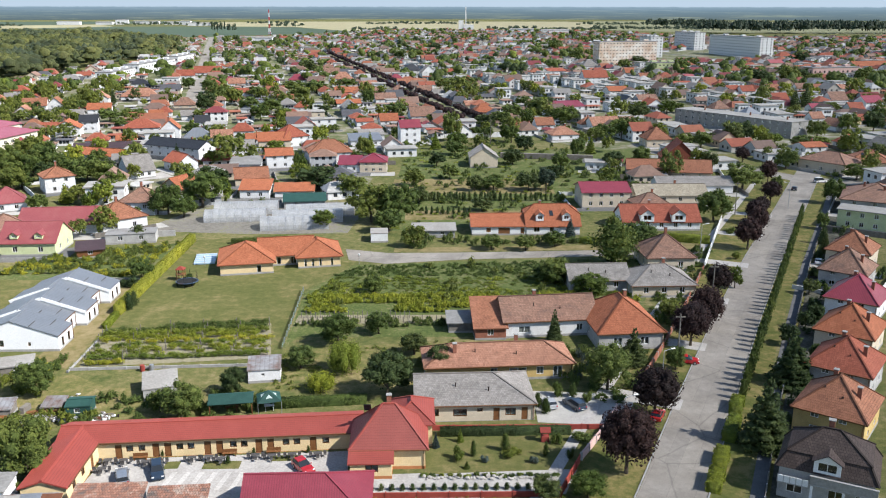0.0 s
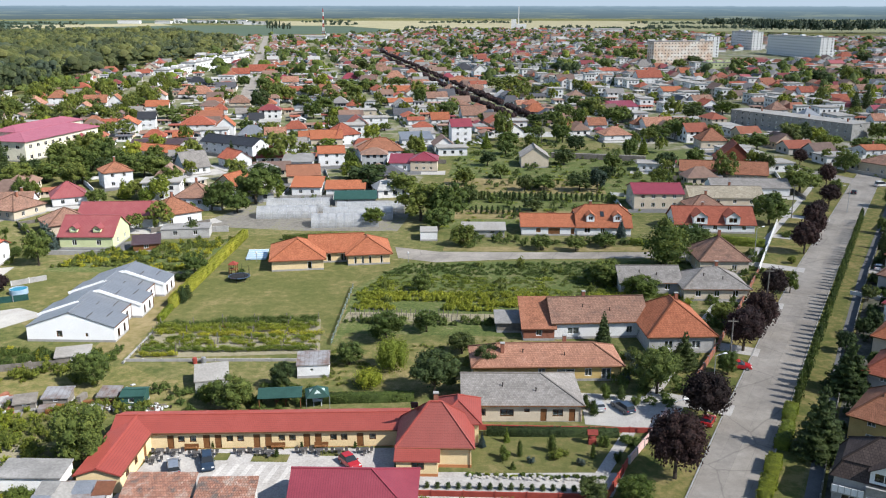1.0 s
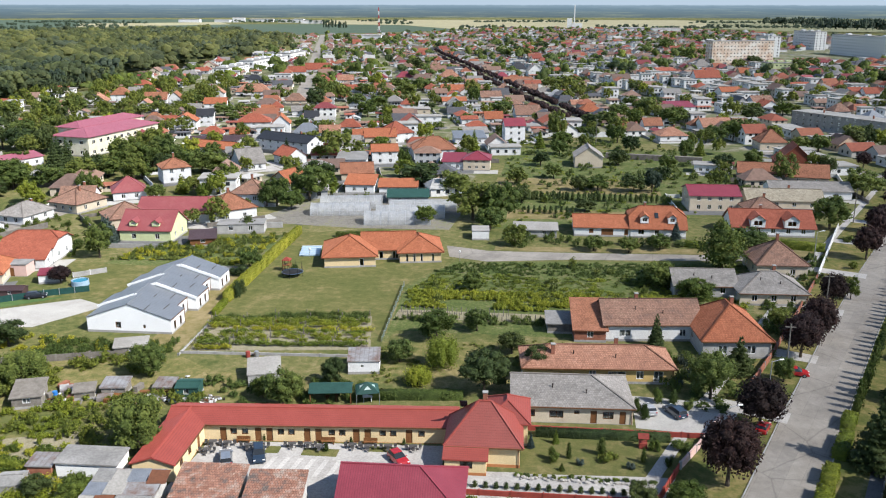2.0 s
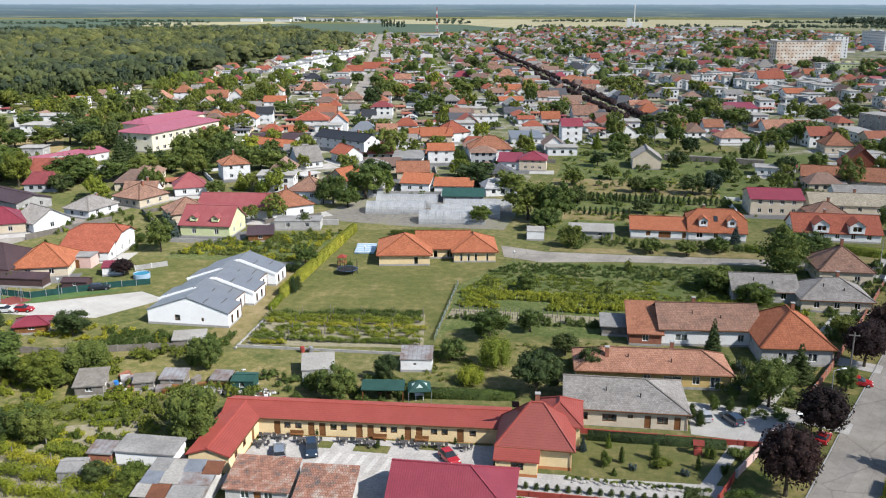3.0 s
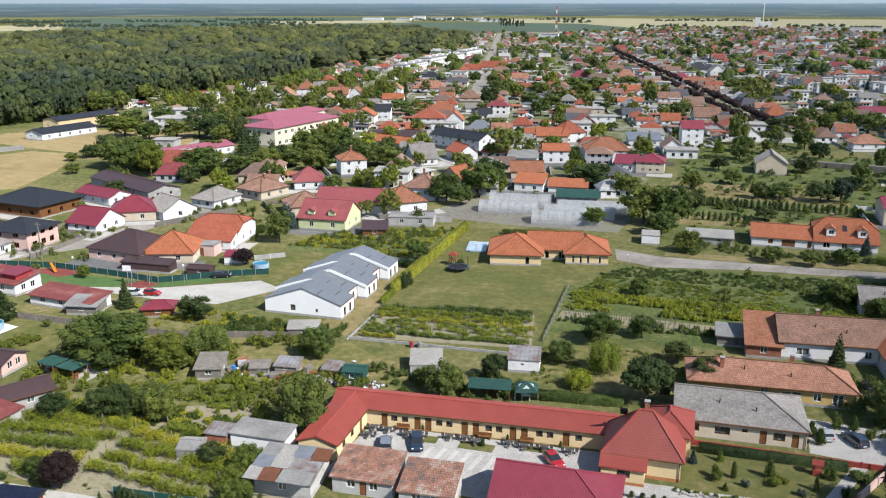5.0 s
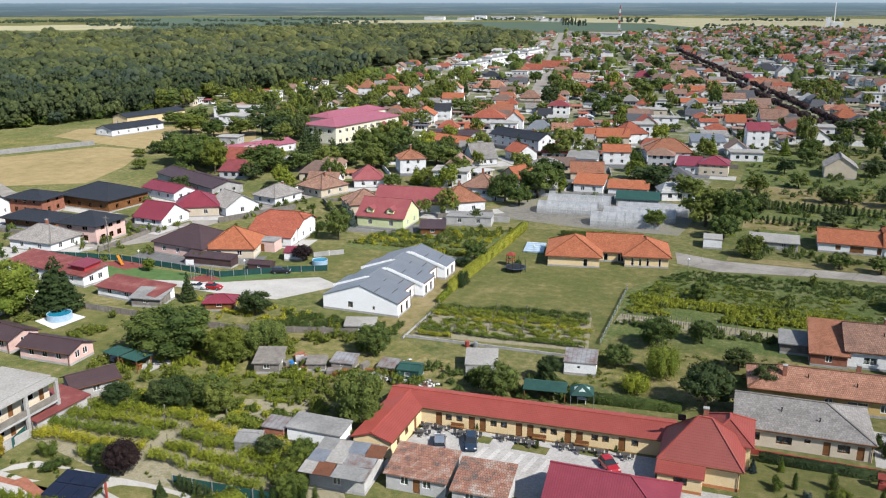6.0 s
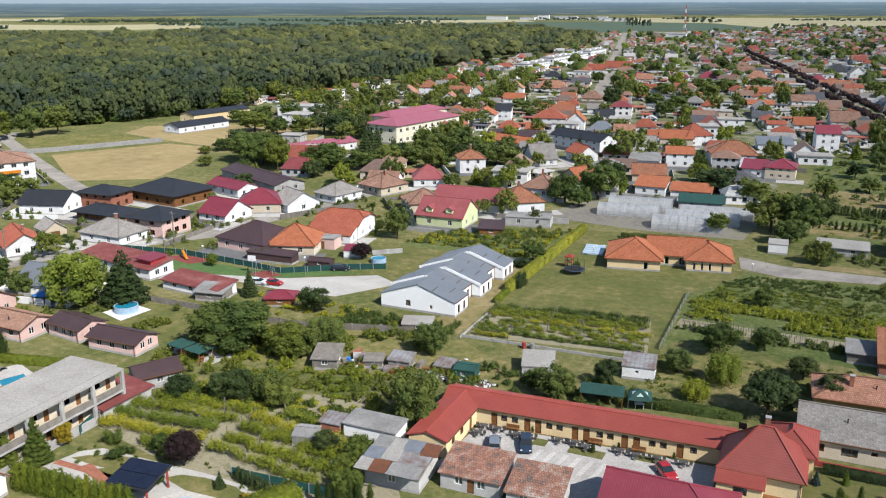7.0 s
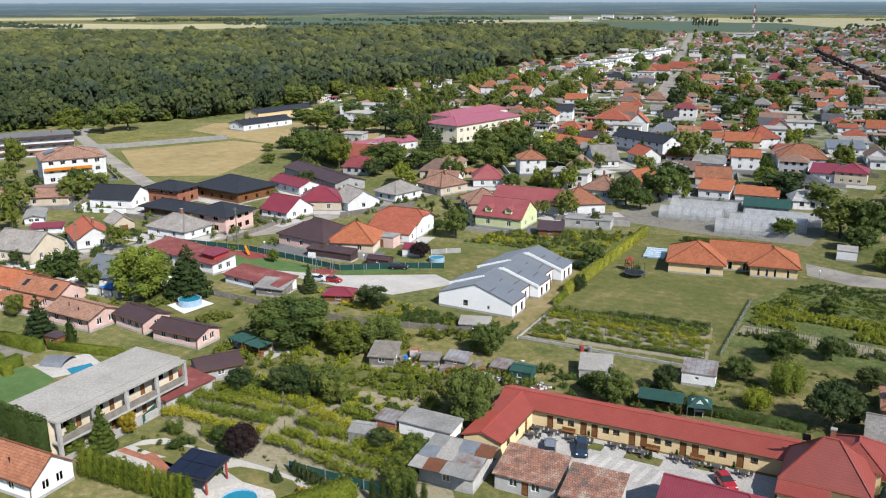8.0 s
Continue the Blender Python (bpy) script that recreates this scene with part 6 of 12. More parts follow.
house("small garage house with slate gable roof", -154.5, 123.8, -22.0, 5.6, 4.6, 2.6, "gable", 36, "slate_grey", "plaster_cream", front=1, right=[(2.3, 0.05, 2.2, 1.9, "door")], left=0, chimneys=(), name="garage")
house("low shed with grey sheet roof in a yard", -177.8, 119.7, -40.0, 9.0, 4.0, 2.2, "gable", 14, "flat_grey", "plaster_white", front=2, chimneys=(), name="shed")
house("open carport with red sheet roof in a yard", -165.2, 113.6, 40.0, 6.0, 3.0, 2.2, "mono", 6, "metal_maroon", "plaster_white", front=1, chimneys=(), name="carport")
house("house with grey slate hip roof", -139.6, 127.2, 0.0, 11.0, 8.0, 3.0, "hip", 30, "slate_grey", "plaster_white", front=2, chimneys=((0.0, 0.1),))
house("cream house with grey gable roof", -152.6, 100.2, 12.0, 9.6, 9.0, 3.6, "gable", 30, "slate_grey", "plaster_cream", front=2, right=2, chimneys=())
house("white house with dark slate roof", -123.7, 98.4, 10.0, 9.0, 8.4, 3.0, "gable", 30, "metal_grey", "plaster_white", front=2, right=2, chimneys=())
house("pink house with brown tile roof and skylights", -125.3, 85.0, 4.0, 10.0, 5.8, 3.4, "gable", 28, "tile_brown", "plaster_pink", front=2, right=2, chimneys=(), skylights=((-3.4, -1.5), (3.0, -1.5)))
house("long low workshop with rusty red sheet roof", -122.1, 113.0, -6.0, 20.0, 5.4, 2.8, "mono", 8, "sheet_rusty", "plaster_white", front=4, chimneys=(), name="workshop")
house("low shed with rusty red sheet roof", -100.6, 108.8, -4.0, 13.0, 4.4, 2.3, "mono", 8, "sheet_rusty", "plaster_white", front=3, chimneys=(), name="shed")
house("red-walled upper room with flat red roof", -114.8, 112.5, -6.0, 3.4, 3.4, 4.3, "mono", 4, "metal_maroon", "wall_red", front=1, right=1, left=0, chimneys=(), name="annex")
house("red garden gazebo beside the fence", -84.0, 109.7, 25.0, 4.6, 3.2, 2.1, "hip", 24, "metal_maroon", "wood_brown", front=1, right=1, chimneys=(), name="gazebo")
house("grey shed by the wooden fence", -95.9, 107.0, 12.0, 5.0, 3.6, 2.1, "mono", 8, "flat_grey", "wood_grey", front=1, right=0, left=0, chimneys=(), name="shed")
house("house with maroon metal gable roof", -130.8, 152.0, -4.0, 8.0, 8.6, 2.8, "gable", 32, "metal_maroon", "plaster_white", front=2, right=2, chimneys=())
house("house with red sheet roof and gabled porch", -147.5, 175.0, -15.0, 13.0, 6.4, 3.0, "gable", 22, "metal_maroon", "plaster_white", front=3, chimneys=())
house("dark garage with brown gable roof", -80.5, 77.5, 60.0, 5.6, 4.4, 2.4, "gable", 22, "metal_brown", "plaster_grey", front=1, right=0, left=0, chimneys=(), name="garage")
house("square house with orange tile pyramid roof", -104.0, 229.3, 35.0, 7.6, 7.6, 5.8, "hip", 30, "tile_brown", "plaster_white", front=2, floors=2, chimneys=((0, 0),))
house("house with crimson metal hip roof", -106.5, 206.8, 30.0, 8.0, 7.6, 3.3, "hip", 38, "metal_pink", "plaster_white", front=2, chimneys=())
house("wide house with weathered tile roof", -112.9, 193.4, -18.0, 9.0, 9.4, 3.2, "hip", 30, "tile_old", "plaster_cream", front=3, chimneys=((0.1, 0),))
house("white house with grey slate hip roof", -118.5, 180.6, -12.0, 7.4, 9.4, 3.0, "hip", 30, "slate_grey", "plaster_white", front=2, chimneys=((0.0, 0.2),))
house("white house with grey slate gable roof", -122.1, 167.2, -26.0, 8.0, 8.6, 3.0, "gable", 30, "slate_grey", "plaster_white", front=2, right=1, chimneys=())
house("house with maroon metal hip roof", -129.1, 163.1, 30.0, 10.0, 9.0, 3.4, "hip", 30, "metal_maroon", "plaster_cream", front=2, chimneys=())
house("long shed with dark brown sheet roof", -148.6, 188.6, -24.0, 30.0, 9.0, 3.0, "gable", 16, "metal_brown", "plaster_grey", front=2, chimneys=(), name="long_shed")
house("house with grey slate roof", -94.4, 180.7, 40.0, 9.0, 9.0, 3.2, "hip", 30, "tile_old", "plaster_cream", front=2, chimneys=())
house("tile roofed house behind the crimson house", -73.3, 189.4, 40.0, 10.0, 9.0, 3.8, "hip", 32, "tile_brown", "plaster_white", front=2, chimneys=((0, 0),))
house("two-storey white house with orange roof", -50.9, 266.0, 14.5, 8.0, 8.0, 5.4, "gable", 22, "tile_orange", "plaster_white", front=2, right=2, floors=2, chimneys=())
house("white house with orange tile hip roof", -36.7, 276.6, 14.5, 13.6, 10.0, 4.6, "hip", 34, "tile_brown", "plaster_white", front=3, right=2, floors=2, chimneys=((0, 0.1),))
house("house with maroon hip roof and terraces", -21.0, 259.2, 2.0, 8.0, 8.6, 4.5, "hip", 24, "metal_maroon", "plaster_cream", front=3, floors=2, chimneys=())
house("low wing with maroon sheet roof", -28.0, 258.7, 2.0, 6.4, 7.0, 3.4, "mono", 12, "metal_maroon", "plaster_white", front=2, chimneys=())
house("house with bright orange metal roof", -59.7, 304.0, 14.5, 11.0, 9.0, 4.0, "gable", 28, "tile_orange", "plaster_cream", front=3, chimneys=())
house("house with red pyramid roof", -54.8, 308.4, 40.0, 9.8, 9.0, 5.0, "hip", 38, "tile_red", "plaster_white", front=2, right=2, floors=2, chimneys=())
house("white two-storey house with grey roof", -66.8, 279.8, 14.5, 10.3, 9.0, 5.2, "gable", 26, "slate_grey", "plaster_white", front=3, right=2, floors=2, chimneys=())
house("long white house with anthracite roof", -87.1, 284.9, -27.0, 23.0, 8.0, 5.0, "gable", 26, "metal_black", "plaster_white", front=6, right=2, floors=2, chimneys=((-0.2, 0.1), (0.2, 0.1)))
house("white gabled house with dark slate roof", -89.6, 249.7, 38.0, 7.6, 9.2, 3.2, "gable", 40, "slate_grey", "plaster_white", front=3, left=[(2, 1, 1.1, 1.3, "window"), (5.5, 1, 1.1, 1.3, "window"), (9, 1, 1.1, 1.3, "window")], right=2, chimneys=())
house("gabled house with red tile roof", -79.7, 260.1, -46.0, 9.0, 6.6, 3.8, "gable", 36, "tile_red", "plaster_white", front=2, right=2, chimneys=())
house("long low house with orange roof", -109.9, 276.9, -20.0, 17.0, 7.0, 3.0, "gable", 26, "tile_orange", "plaster_white", front=5, chimneys=())
house("house with weathered tile roof", -74.2, 208.9, 0.0, 9.0, 9.0, 3.2, "hip", 32, "tile_old", "plaster_white", front=2, chimneys=((0, 0),))
house("cream house with steep orange roof", -69.2, 224.9, 68.0, 9.0, 7.0, 3.2, "gable", 36, "tile_orange", "plaster_cream", front=3, left=2, chimneys=())
house("low house with brown tile roof", -53.9, 239.5, 14.5, 9.0, 8.0, 3.0, "gable", 30, "tile_brown", "plaster_cream", front=2, chimneys=())
house("white annex with orange roof", -48.8, 221.9, 2.0, 7.6, 6.0, 3.2, "mono", 14, "tile_orange", "plaster_white", front=2, chimneys=())
house("low sheds with orange roof", -38.9, 222.5, 6.0, 10.0, 4.4, 2.4, "mono", 16, "tile_orange", "plaster_white", front=1, chimneys=(), name="shed")
house("grey flat-roofed house between tall houses", -59.7, 259.9, 6.0, 9.0, 8.0, 3.2, "mono", 8, "flat_grey", "plaster_white", front=3, chimneys=())
house("house with steep brown tile roof", 76.1, 309.0, 5.0, 9.0, 9.0, 4.0, "hip", 40, "tile_brown", "plaster_cream", front=2, floors=1, chimneys=())
house("red-gabled house with white window", 75.0, 273.8, 85.0, 9.0, 11.0, 3.0, "gable", 42, "tile_red", "tile_red", front=2, left=[(4.5, 1, 1.2, 1.3, "window"), (6.8, 1, 1.2, 1.3, "window")], chimneys=())
house("house with old orange tile roof", 72.2, 249.5, -10.0, 11.0, 9.0, 3.0, "gable", 32, "tile_brown", "plaster_cream", front=2, chimneys=())
house("long house with old tile roof", 61.2, 253.5, -8.0, 13.4, 8.0, 3.0, "gable", 30, "tile_brown", "plaster_cream", front=3, chimneys=())
house("cream barn with dark slate gable roof", 12.5, 268.6, 92.0, 9.0, 8.4, 4.4, "gable", 34, "slate_grey", "plaster_cream", front=1, left=1, right=0, chimneys=(), name="barn")
house("small white flat-roofed house", 47.4, 261.9, -8.0, 7.5, 6.0, 3.2, "flat", 0, "flat_light", "plaster_white", front=3, chimneys=())
house("corner house with brown tile hip roof", 118.0, 260.0, -55.0, 15.0, 11.0, 4.4, "hip", 24, "tile_old", "plaster_cream", front=3, left=3, chimneys=())
house("house with solar panels and tile roof", 130.5, 263.0, -20.0, 12.0, 11.0, 4.0, "hip", 28, "tile_brown", "plaster_cream", front=3, left=2, chimneys=(), skylights=((-2, -2.5), (2, -2.5)))
house("long flat-roofed apartment block", 119.5, 351.5, -55.5, 56.0, 10.5, 7.8, "flat", 0, "flat_light", "concrete", front=16, left=1, right=1, floors=3, chimneys=((-0.3, 0), (0.1, 0), (0.4, 0)), name="apartment_block", ov=0.3)
wood_block = house("white terraced flat-roofed building by the wood", -259.7, 173.7, 59.0, 30.0, 12.0, 8.4, "flat", 0, "asphalt_dark", "plaster_white", front=8, right=3, floors=3, chimneys=((0.3, 0.1),), name="apartment_block")
house("white hall with black roof by the wood", -237.1, 262.7, 80.0, 24.0, 9.0, 3.4, "gable", 16, "metal_black", "plaster_white", front=5, left=2, chimneys=(), name="hall")
house("yellow hall with black roof by the wood", -251.5, 290.8, 80.0, 30.0, 9.0, 4.6, "gable", 14, "metal_black", "plaster_yellow", front=7, left=2, chimneys=(), name="hall")
house("white flat-roofed building by the wood", -203.1, 294.0, 5.5, 24.0, 10.0, 5.6, "flat", 0, "flat_light", "plaster_white", front=7, right=2, floors=2, chimneys=((0.1, 0),), name="hall")


dormer(gabled_house, -3.4, -5.3, 2.13, 3.0, 1.7, 4.2, "plaster_white", "tile_red")
dormer(gabled_house, 3.6, -5.3, 2.13, 3.0, 1.7, 4.2, "plaster_white", "tile_red")
dormer(green_house, -2.6, -4.4, 3.4, 1.5, 0.9, 2.6, "plaster_green", "metal_pink")
dormer(green_house, 2.2, -4.4, 3.4, 1.5, 0.9, 2.6, "plaster_green", "metal_pink")
dormer(mansard_house, -2.9, -4.4, 3.0, 1.7, 1.4, 2.8, "plaster_white", "tile_orange")
dormer(mansard_house, 2.9, -4.4, 3.0, 1.7, 1.4, 2.8, "plaster_white", "tile_orange")
for z in (0.13, 2.56, 5.16):
    part("gallery_slab", box(-9.4, 9.4, -5.1, -3.86, z - 0.12, z + 0.1), M["flat_light" if z > 5 else "concrete"], gallery)
for k in range(5):
    part("gallery_column", box(-9.4 + k * 4.6, -9.0 + k * 4.6, -5.05, -4.7, 0.232, 5.038), M["concrete"], gallery)
for z in (0.232, 2.662):
    for k in range(4):
        part("gallery_parapet", box(-8.98 + k * 4.6, -4.82 + k * 4.6, -5.0, -4.88, z, z + 0.78), M["wood_grey" if z > 1 else "concrete"], gallery)
for hx, hy, hr, hl, hw, hh, rf, wl in ((-53.8, 96.0, 8, 3.0, 2.4, 1.7, "metal_rust", "wood_grey"), (-47.6, 96.9, 4, 2.2, 2.2, 1.6, "metal_rust", "brick"), (-57.2, 94.4, 22, 2.4, 2.0, 1.5, "wood_grey", "wood_grey"), (-58.0, 108.8, 20, 4.4, 2.6, 1.9, "flat_light", "wood_grey")):
    house("ramshackle garden shack with sheet roof", hx, hy, hr, hl, hw, hh, "mono", 7, rf, wl, front=1, right=0, left=0, chimneys=(), ov=0.25, name="shack", group="shacks in the back garden", size=(0.7, 0.7))
_r = random.Random(9)
for i in range(4):
    for j in range(3):
        x0, y0 = -43.2 + i * 1.75 + _r.uniform(-0.2, 0.2), 67.6 + j * 1.9 + i * 0.15 + _r.uniform(-0.15, 0.15)
        ob = part("roof_sheet", box(-0.95, 0.95, -1.05, 1.05, 0, 0.03), M[_r.choice(["metal_rust", "flat_light", "steel", "flat_grey", "tile_brown", "metal_rust"])])
        ob.matrix_world = pose(x0 + 0.9, y0, 2.62 + (y0 - 67.4) * 0.142 + 0.03 * ((i + j) % 3), 8 + _r.uniform(-1, 1), _r.uniform(-1, 1), 6 + _r.uniform(-4, 4))
        tagged(ob, "loose patched sheet on a shed roof", "metal sheet", "patched roof sheets")
for z in (2.2, 4.4, 6.5):
    part("balcony_band", box(-15, 15, -7.2, -6.02, z - 0.5, z), M["wood_brown" if z < 3 else "metal_brown"], wood_block)
part("balcony_band", box(-7.9, 4.4, -8.7, -7.83, 3.9, 4.6), M["play_orange"], villa)
part("solar_panel", box(-1.5, 1.5, -1.9, 1.9, 0, 0.06), M["dark_glass"], villa, "dark blue solar panel on the tile roof", pose(-5.4, 0, 7.86, 0, -17, 0))

# ---- houses of the town that can be told apart, nearest first ----
ROOF_SAY = {"tile_orange": "orange tile", "tile_red": "red tile", "tile_pink": "bleached tile", "tile_old": "weathered tile", "tile_brown": "brown tile", "metal_maroon": "maroon metal", "metal_pink": "crimson metal",
            "slate_grey": "grey slate", "metal_grey": "dark grey metal", "metal_black": "black metal", "metal_brown": "dark brown metal", "flat_light": "pale flat"}
WALL_OF = {"white": "plaster_white", "cream": "plaster_cream", "grey": "plaster_grey", "yellow": "plaster_yellow", "pink": "plaster_pink", "green": "plaster_green"}


def town_house(say, rf, x, y, turn, L, W, eave, kind, pitch, floors):
    """A house of the town: openings on the sides that face the viewer, a chimney on every second one."""
    n = max(1, round(L / 4.2))
    return house(f"{say} {'two-storey ' if floors == 2 else ''}house with {ROOF_SAY[rf]} roof", x, y, turn, L, W, eave, kind, pitch, rf, WALL_OF[say], front=n, back=0, left=2 if W > 6 else 1, right=2 if W > 6 else 1,
                 floors=floors, chimneys=((0.15, 0.1),) if kind in ("hip", "gable") and int(x + y) % 2 else (), group="houses of the town", caps=False)


town_house("white", "tile_old", -115.6, 199.2, 13.9, 8.0, 6.4, 3.0, "gable", 33, 1)
town_house("grey", "flat_light", -137.4, 223.6, 13.9, 10.8, 8.5, 3.3, "flat", 0, 1)
town_house("white", "metal_grey", -28.1, 309.7, 13.9, 11.1, 8.1, 3.0, "mono", 10, 1)
town_house("white", "metal_brown", -114.0, 292.3, 13.9, 20.7, 9.5, 3.0, "gable", 15, 1)
town_house("grey", "flat_light", -184.9, 253.9, 13.9, 7.6, 6.3, 3.3, "flat", 0, 1)
town_house("white", "tile_pink", -77.8, 303.7, 13.9, 7.2, 5.2, 5.4, "gable", 40, 2)
town_house("white", "slate_grey", 144.8, 281.4, 103.9, 9.0, 6.5, 5.4, "gable", 39, 2)
town_house("white", "metal_maroon", -12.4, 314.9, 13.9, 7.3, 5.7, 8.0, "gable", 38, 3)
town_house("grey", "flat_light", -201.7, 245.8, 13.9, 5.8, 5.2, 3.3, "flat", 0, 1)
town_house("white", "tile_orange", 125.8, 295.5, 13.9, 8.1, 7.2, 3.0, "gable", 18, 1)
town_house("white", "tile_orange", -68.1, 311.3, 13.9, 5.8, 5.2, 3.0, "gable", 34, 1)
town_house("white", "slate_grey", -26.9, 322.7, 13.9, 8.9, 6.6, 3.0, "mono", 10, 1)
town_house("white", "tile_pink", 44.6, 325.1, 13.9, 10.4, 8.4, 3.0, "hip", 31, 1)
town_house("white", "flat_light", -102.1, 311.3, 13.9, 9.8, 6.9, 5.7, "flat", 0, 2)
town_house("white", "tile_orange", -113.1, 308.4, 13.9, 6.8, 5.2, 3.0, "gable", 28, 1)
town_house("white", "metal_grey", -90.0, 317.3, 13.9, 9.5, 6.5, 3.0, "hip", 41, 1)
town_house("white", "tile_red", -123.7, 308.7, 13.9, 7.8, 5.8, 3.0, "hip", 37, 1)
town_house("white", "tile_red", 143.3, 305.1, 13.9, 7.2, 6.5, 3.0, "hip", 38, 1)
town_house("white", "tile_orange", -102.6, 325.7, 103.9, 9.0, 6.8, 5.4, "gable", 42, 2)
town_house("white", "tile_red", -28.2, 340.6, 13.9, 7.6, 5.7, 3.0, "hip", 31, 1)
town_house("white", "tile_red", -77.4, 333.3, 13.9, 8.4, 5.7, 3.0, "hip", 42, 1)
town_house("white", "tile_red", -114.5, 329.0, 13.9, 12.9, 9.0, 5.4, "hip", 31, 2)
town_house("white", "tile_red", 30.0, 351.1, 13.9, 5.8, 5.2, 3.0, "hip", 31, 1)
town_house("white", "flat_light", -48.4, 350.2, 13.9, 9.6, 6.9, 5.7, "flat", 0, 2)
town_house("white", "tile_brown", 40.6, 351.8, 13.9, 7.3, 6.0, 3.0, "gable", 40, 1)
town_house("white", "tile_pink", 64.6, 351.2, 13.9, 12.0, 9.5, 3.0, "gable", 32, 1)
town_house("white", "tile_orange", -142.0, 327.3, 103.9, 9.0, 9.5, 5.4, "gable", 28, 2)
town_house("white", "tile_brown", 58.5, 354.8, 13.9, 5.8, 5.2, 3.0, "hip", 42, 1)
town_house("white", "tile_red", -32.9, 360.9, 13.9, 6.8, 5.2, 3.0, "gable", 23, 1)
town_house("white", "tile_orange", -23.1, 365.0, 13.9, 7.5, 5.7, 3.0, "gable", 42, 1)
town_house("white", "tile_old", 76.8, 364.0, 13.9, 5.8, 5.2, 3.0, "gable", 29, 1)
town_house("white", "metal_black", -140.8, 345.0, 13.9, 6.7, 5.2, 5.4, "gable", 42, 2)
town_house("white", "metal_black", -99.9, 359.8, 13.9, 5.8, 5.2, 3.0, "gable", 42, 1)
town_house("white", "tile_red", -154.9, 340.7, 13.9, 5.8, 5.2, 3.0, "gable", 34, 1)
town_house("white", "tile_old", -9.5, 382.2, 13.9, 10.8, 8.1, 3.0, "gable", 41, 1)
town_house("white", "tile_pink", 158.3, 350.0, 103.9, 9.0, 5.5, 3.0, "gable", 42, 1)
town_house("white", "tile_brown", -163.3, 345.8, 13.9, 7.0, 5.4, 3.0, "hip", 42, 1)
town_house("white", "flat_light", -225.9, 317.2, 13.9, 18.4, 9.5, 5.7, "flat", 0, 2)
town_house("cream", "flat_light", -60.3, 392.0, 13.9, 12.7, 8.8, 3.3, "flat", 0, 1)
town_house("yellow", "tile_orange", -191.1, 347.9, 103.9, 9.0, 5.5, 3.0, "gable", 35, 1)
town_house("cream", "tile_orange", 18.2, 396.8, 13.9, 9.5, 7.5, 3.0, "hip", 42, 1)
town_house("white", "slate_grey", -111.6, 380.9, 13.9, 6.0, 5.2, 3.0, "gable", 36, 1)
town_house("white", "tile_orange", -125.0, 378.8, 13.9, 5.8, 5.2, 3.0, "gable", 38, 1)
town_house("yellow", "tile_red", 174.1, 367.7, 13.9, 7.7, 6.9, 3.0, "gable", 31, 1)
town_house("white", "flat_light", -33.2, 405.3, 13.9, 10.9, 7.9, 3.3, "flat", 0, 1)
town_house("white", "tile_pink", 160.0, 374.1, 13.9, 5.8, 5.2, 3.0, "gable", 42, 1)
town_house("white", "metal_grey", 136.8, 389.0, 13.9, 7.5, 6.7, 3.0, "hip", 38, 1)
town_house("white", "tile_red", -125.7, 393.3, 13.9, 5.8, 5.2, 3.0, "hip", 42, 1)
town_house("grey", "slate_grey", -161.0, 382.6, 13.9, 5.8, 5.2, 3.0, "gable", 38, 1)
town_house("white", "metal_grey", -88.0, 409.0, 13.9, 13.5, 9.0, 3.0, "hip", 37, 1)
town_house("white", "flat_light", 81.5, 413.3, 13.9, 9.1, 7.6, 5.7, "flat", 0, 2)
town_house("white", "tile_red", -67.3, 414.4, 13.9, 6.5, 5.2, 3.0, "hip", 41, 1)
town_house("white", "metal_maroon", 60.6, 419.5, 13.9, 12.5, 9.5, 3.0, "mono", 10, 1)
town_house("white", "tile_old", -16.2, 420.5, 13.9, 7.6, 5.9, 3.0, "hip", 32, 1)
town_house("white", "tile_old", -189.2, 376.6, 13.9, 6.9, 5.4, 3.0, "hip", 42, 1)
town_house("cream", "tile_pink", 13.9, 423.5, 13.9, 7.4, 5.9, 3.0, "gable", 32, 1)
town_house("white", "tile_pink", -186.3, 386.4, 103.9, 9.0, 8.3, 3.0, "gable", 39, 1)
town_house("white", "tile_old", 129.9, 411.2, 13.9, 8.1, 7.0, 3.0, "hip", 42, 1)
town_house("white", "tile_orange", -47.1, 431.6, 13.9, 11.8, 8.5, 3.0, "gable", 21, 1)
town_house("white", "tile_orange", -159.8, 405.5, 13.9, 10.3, 7.5, 3.0, "gable", 33, 1)
town_house("white", "tile_red", 102.5, 428.6, 103.9, 9.0, 7.8, 3.0, "gable", 32, 1)
town_house("cream", "tile_old", -125.6, 424.4, 13.9, 10.1, 7.0, 3.0, "hip", 42, 1)
town_house("white", "flat_light", -26.2, 443.5, 13.9, 6.0, 5.2, 3.3, "flat", 0, 1)
town_house("white", "metal_maroon", 175.6, 412.7, 13.9, 5.8, 5.4, 3.0, "gable", 33, 1)
town_house("white", "tile_red", 191.7, 406.7, 13.9, 7.4, 6.6, 3.0, "gable", 42, 1)
town_house("white", "tile_pink", -230.5, 386.4, 13.9, 5.8, 5.2, 3.0, "gable", 37, 1)
town_house("grey", "metal_black", 92.7, 443.6, 103.9, 9.0, 5.5, 3.0, "gable", 42, 1)
town_house("white", "tile_old", -30.3, 453.0, 13.9, 10.6, 7.8, 3.0, "gable", 35, 1)
town_house("white", "tile_old", 103.0, 444.6, 13.9, 10.4, 8.7, 3.0, "gable", 33, 1)
town_house("cream", "flat_light", 68.6, 450.2, 13.9, 8.9, 7.4, 5.7, "flat", 0, 2)
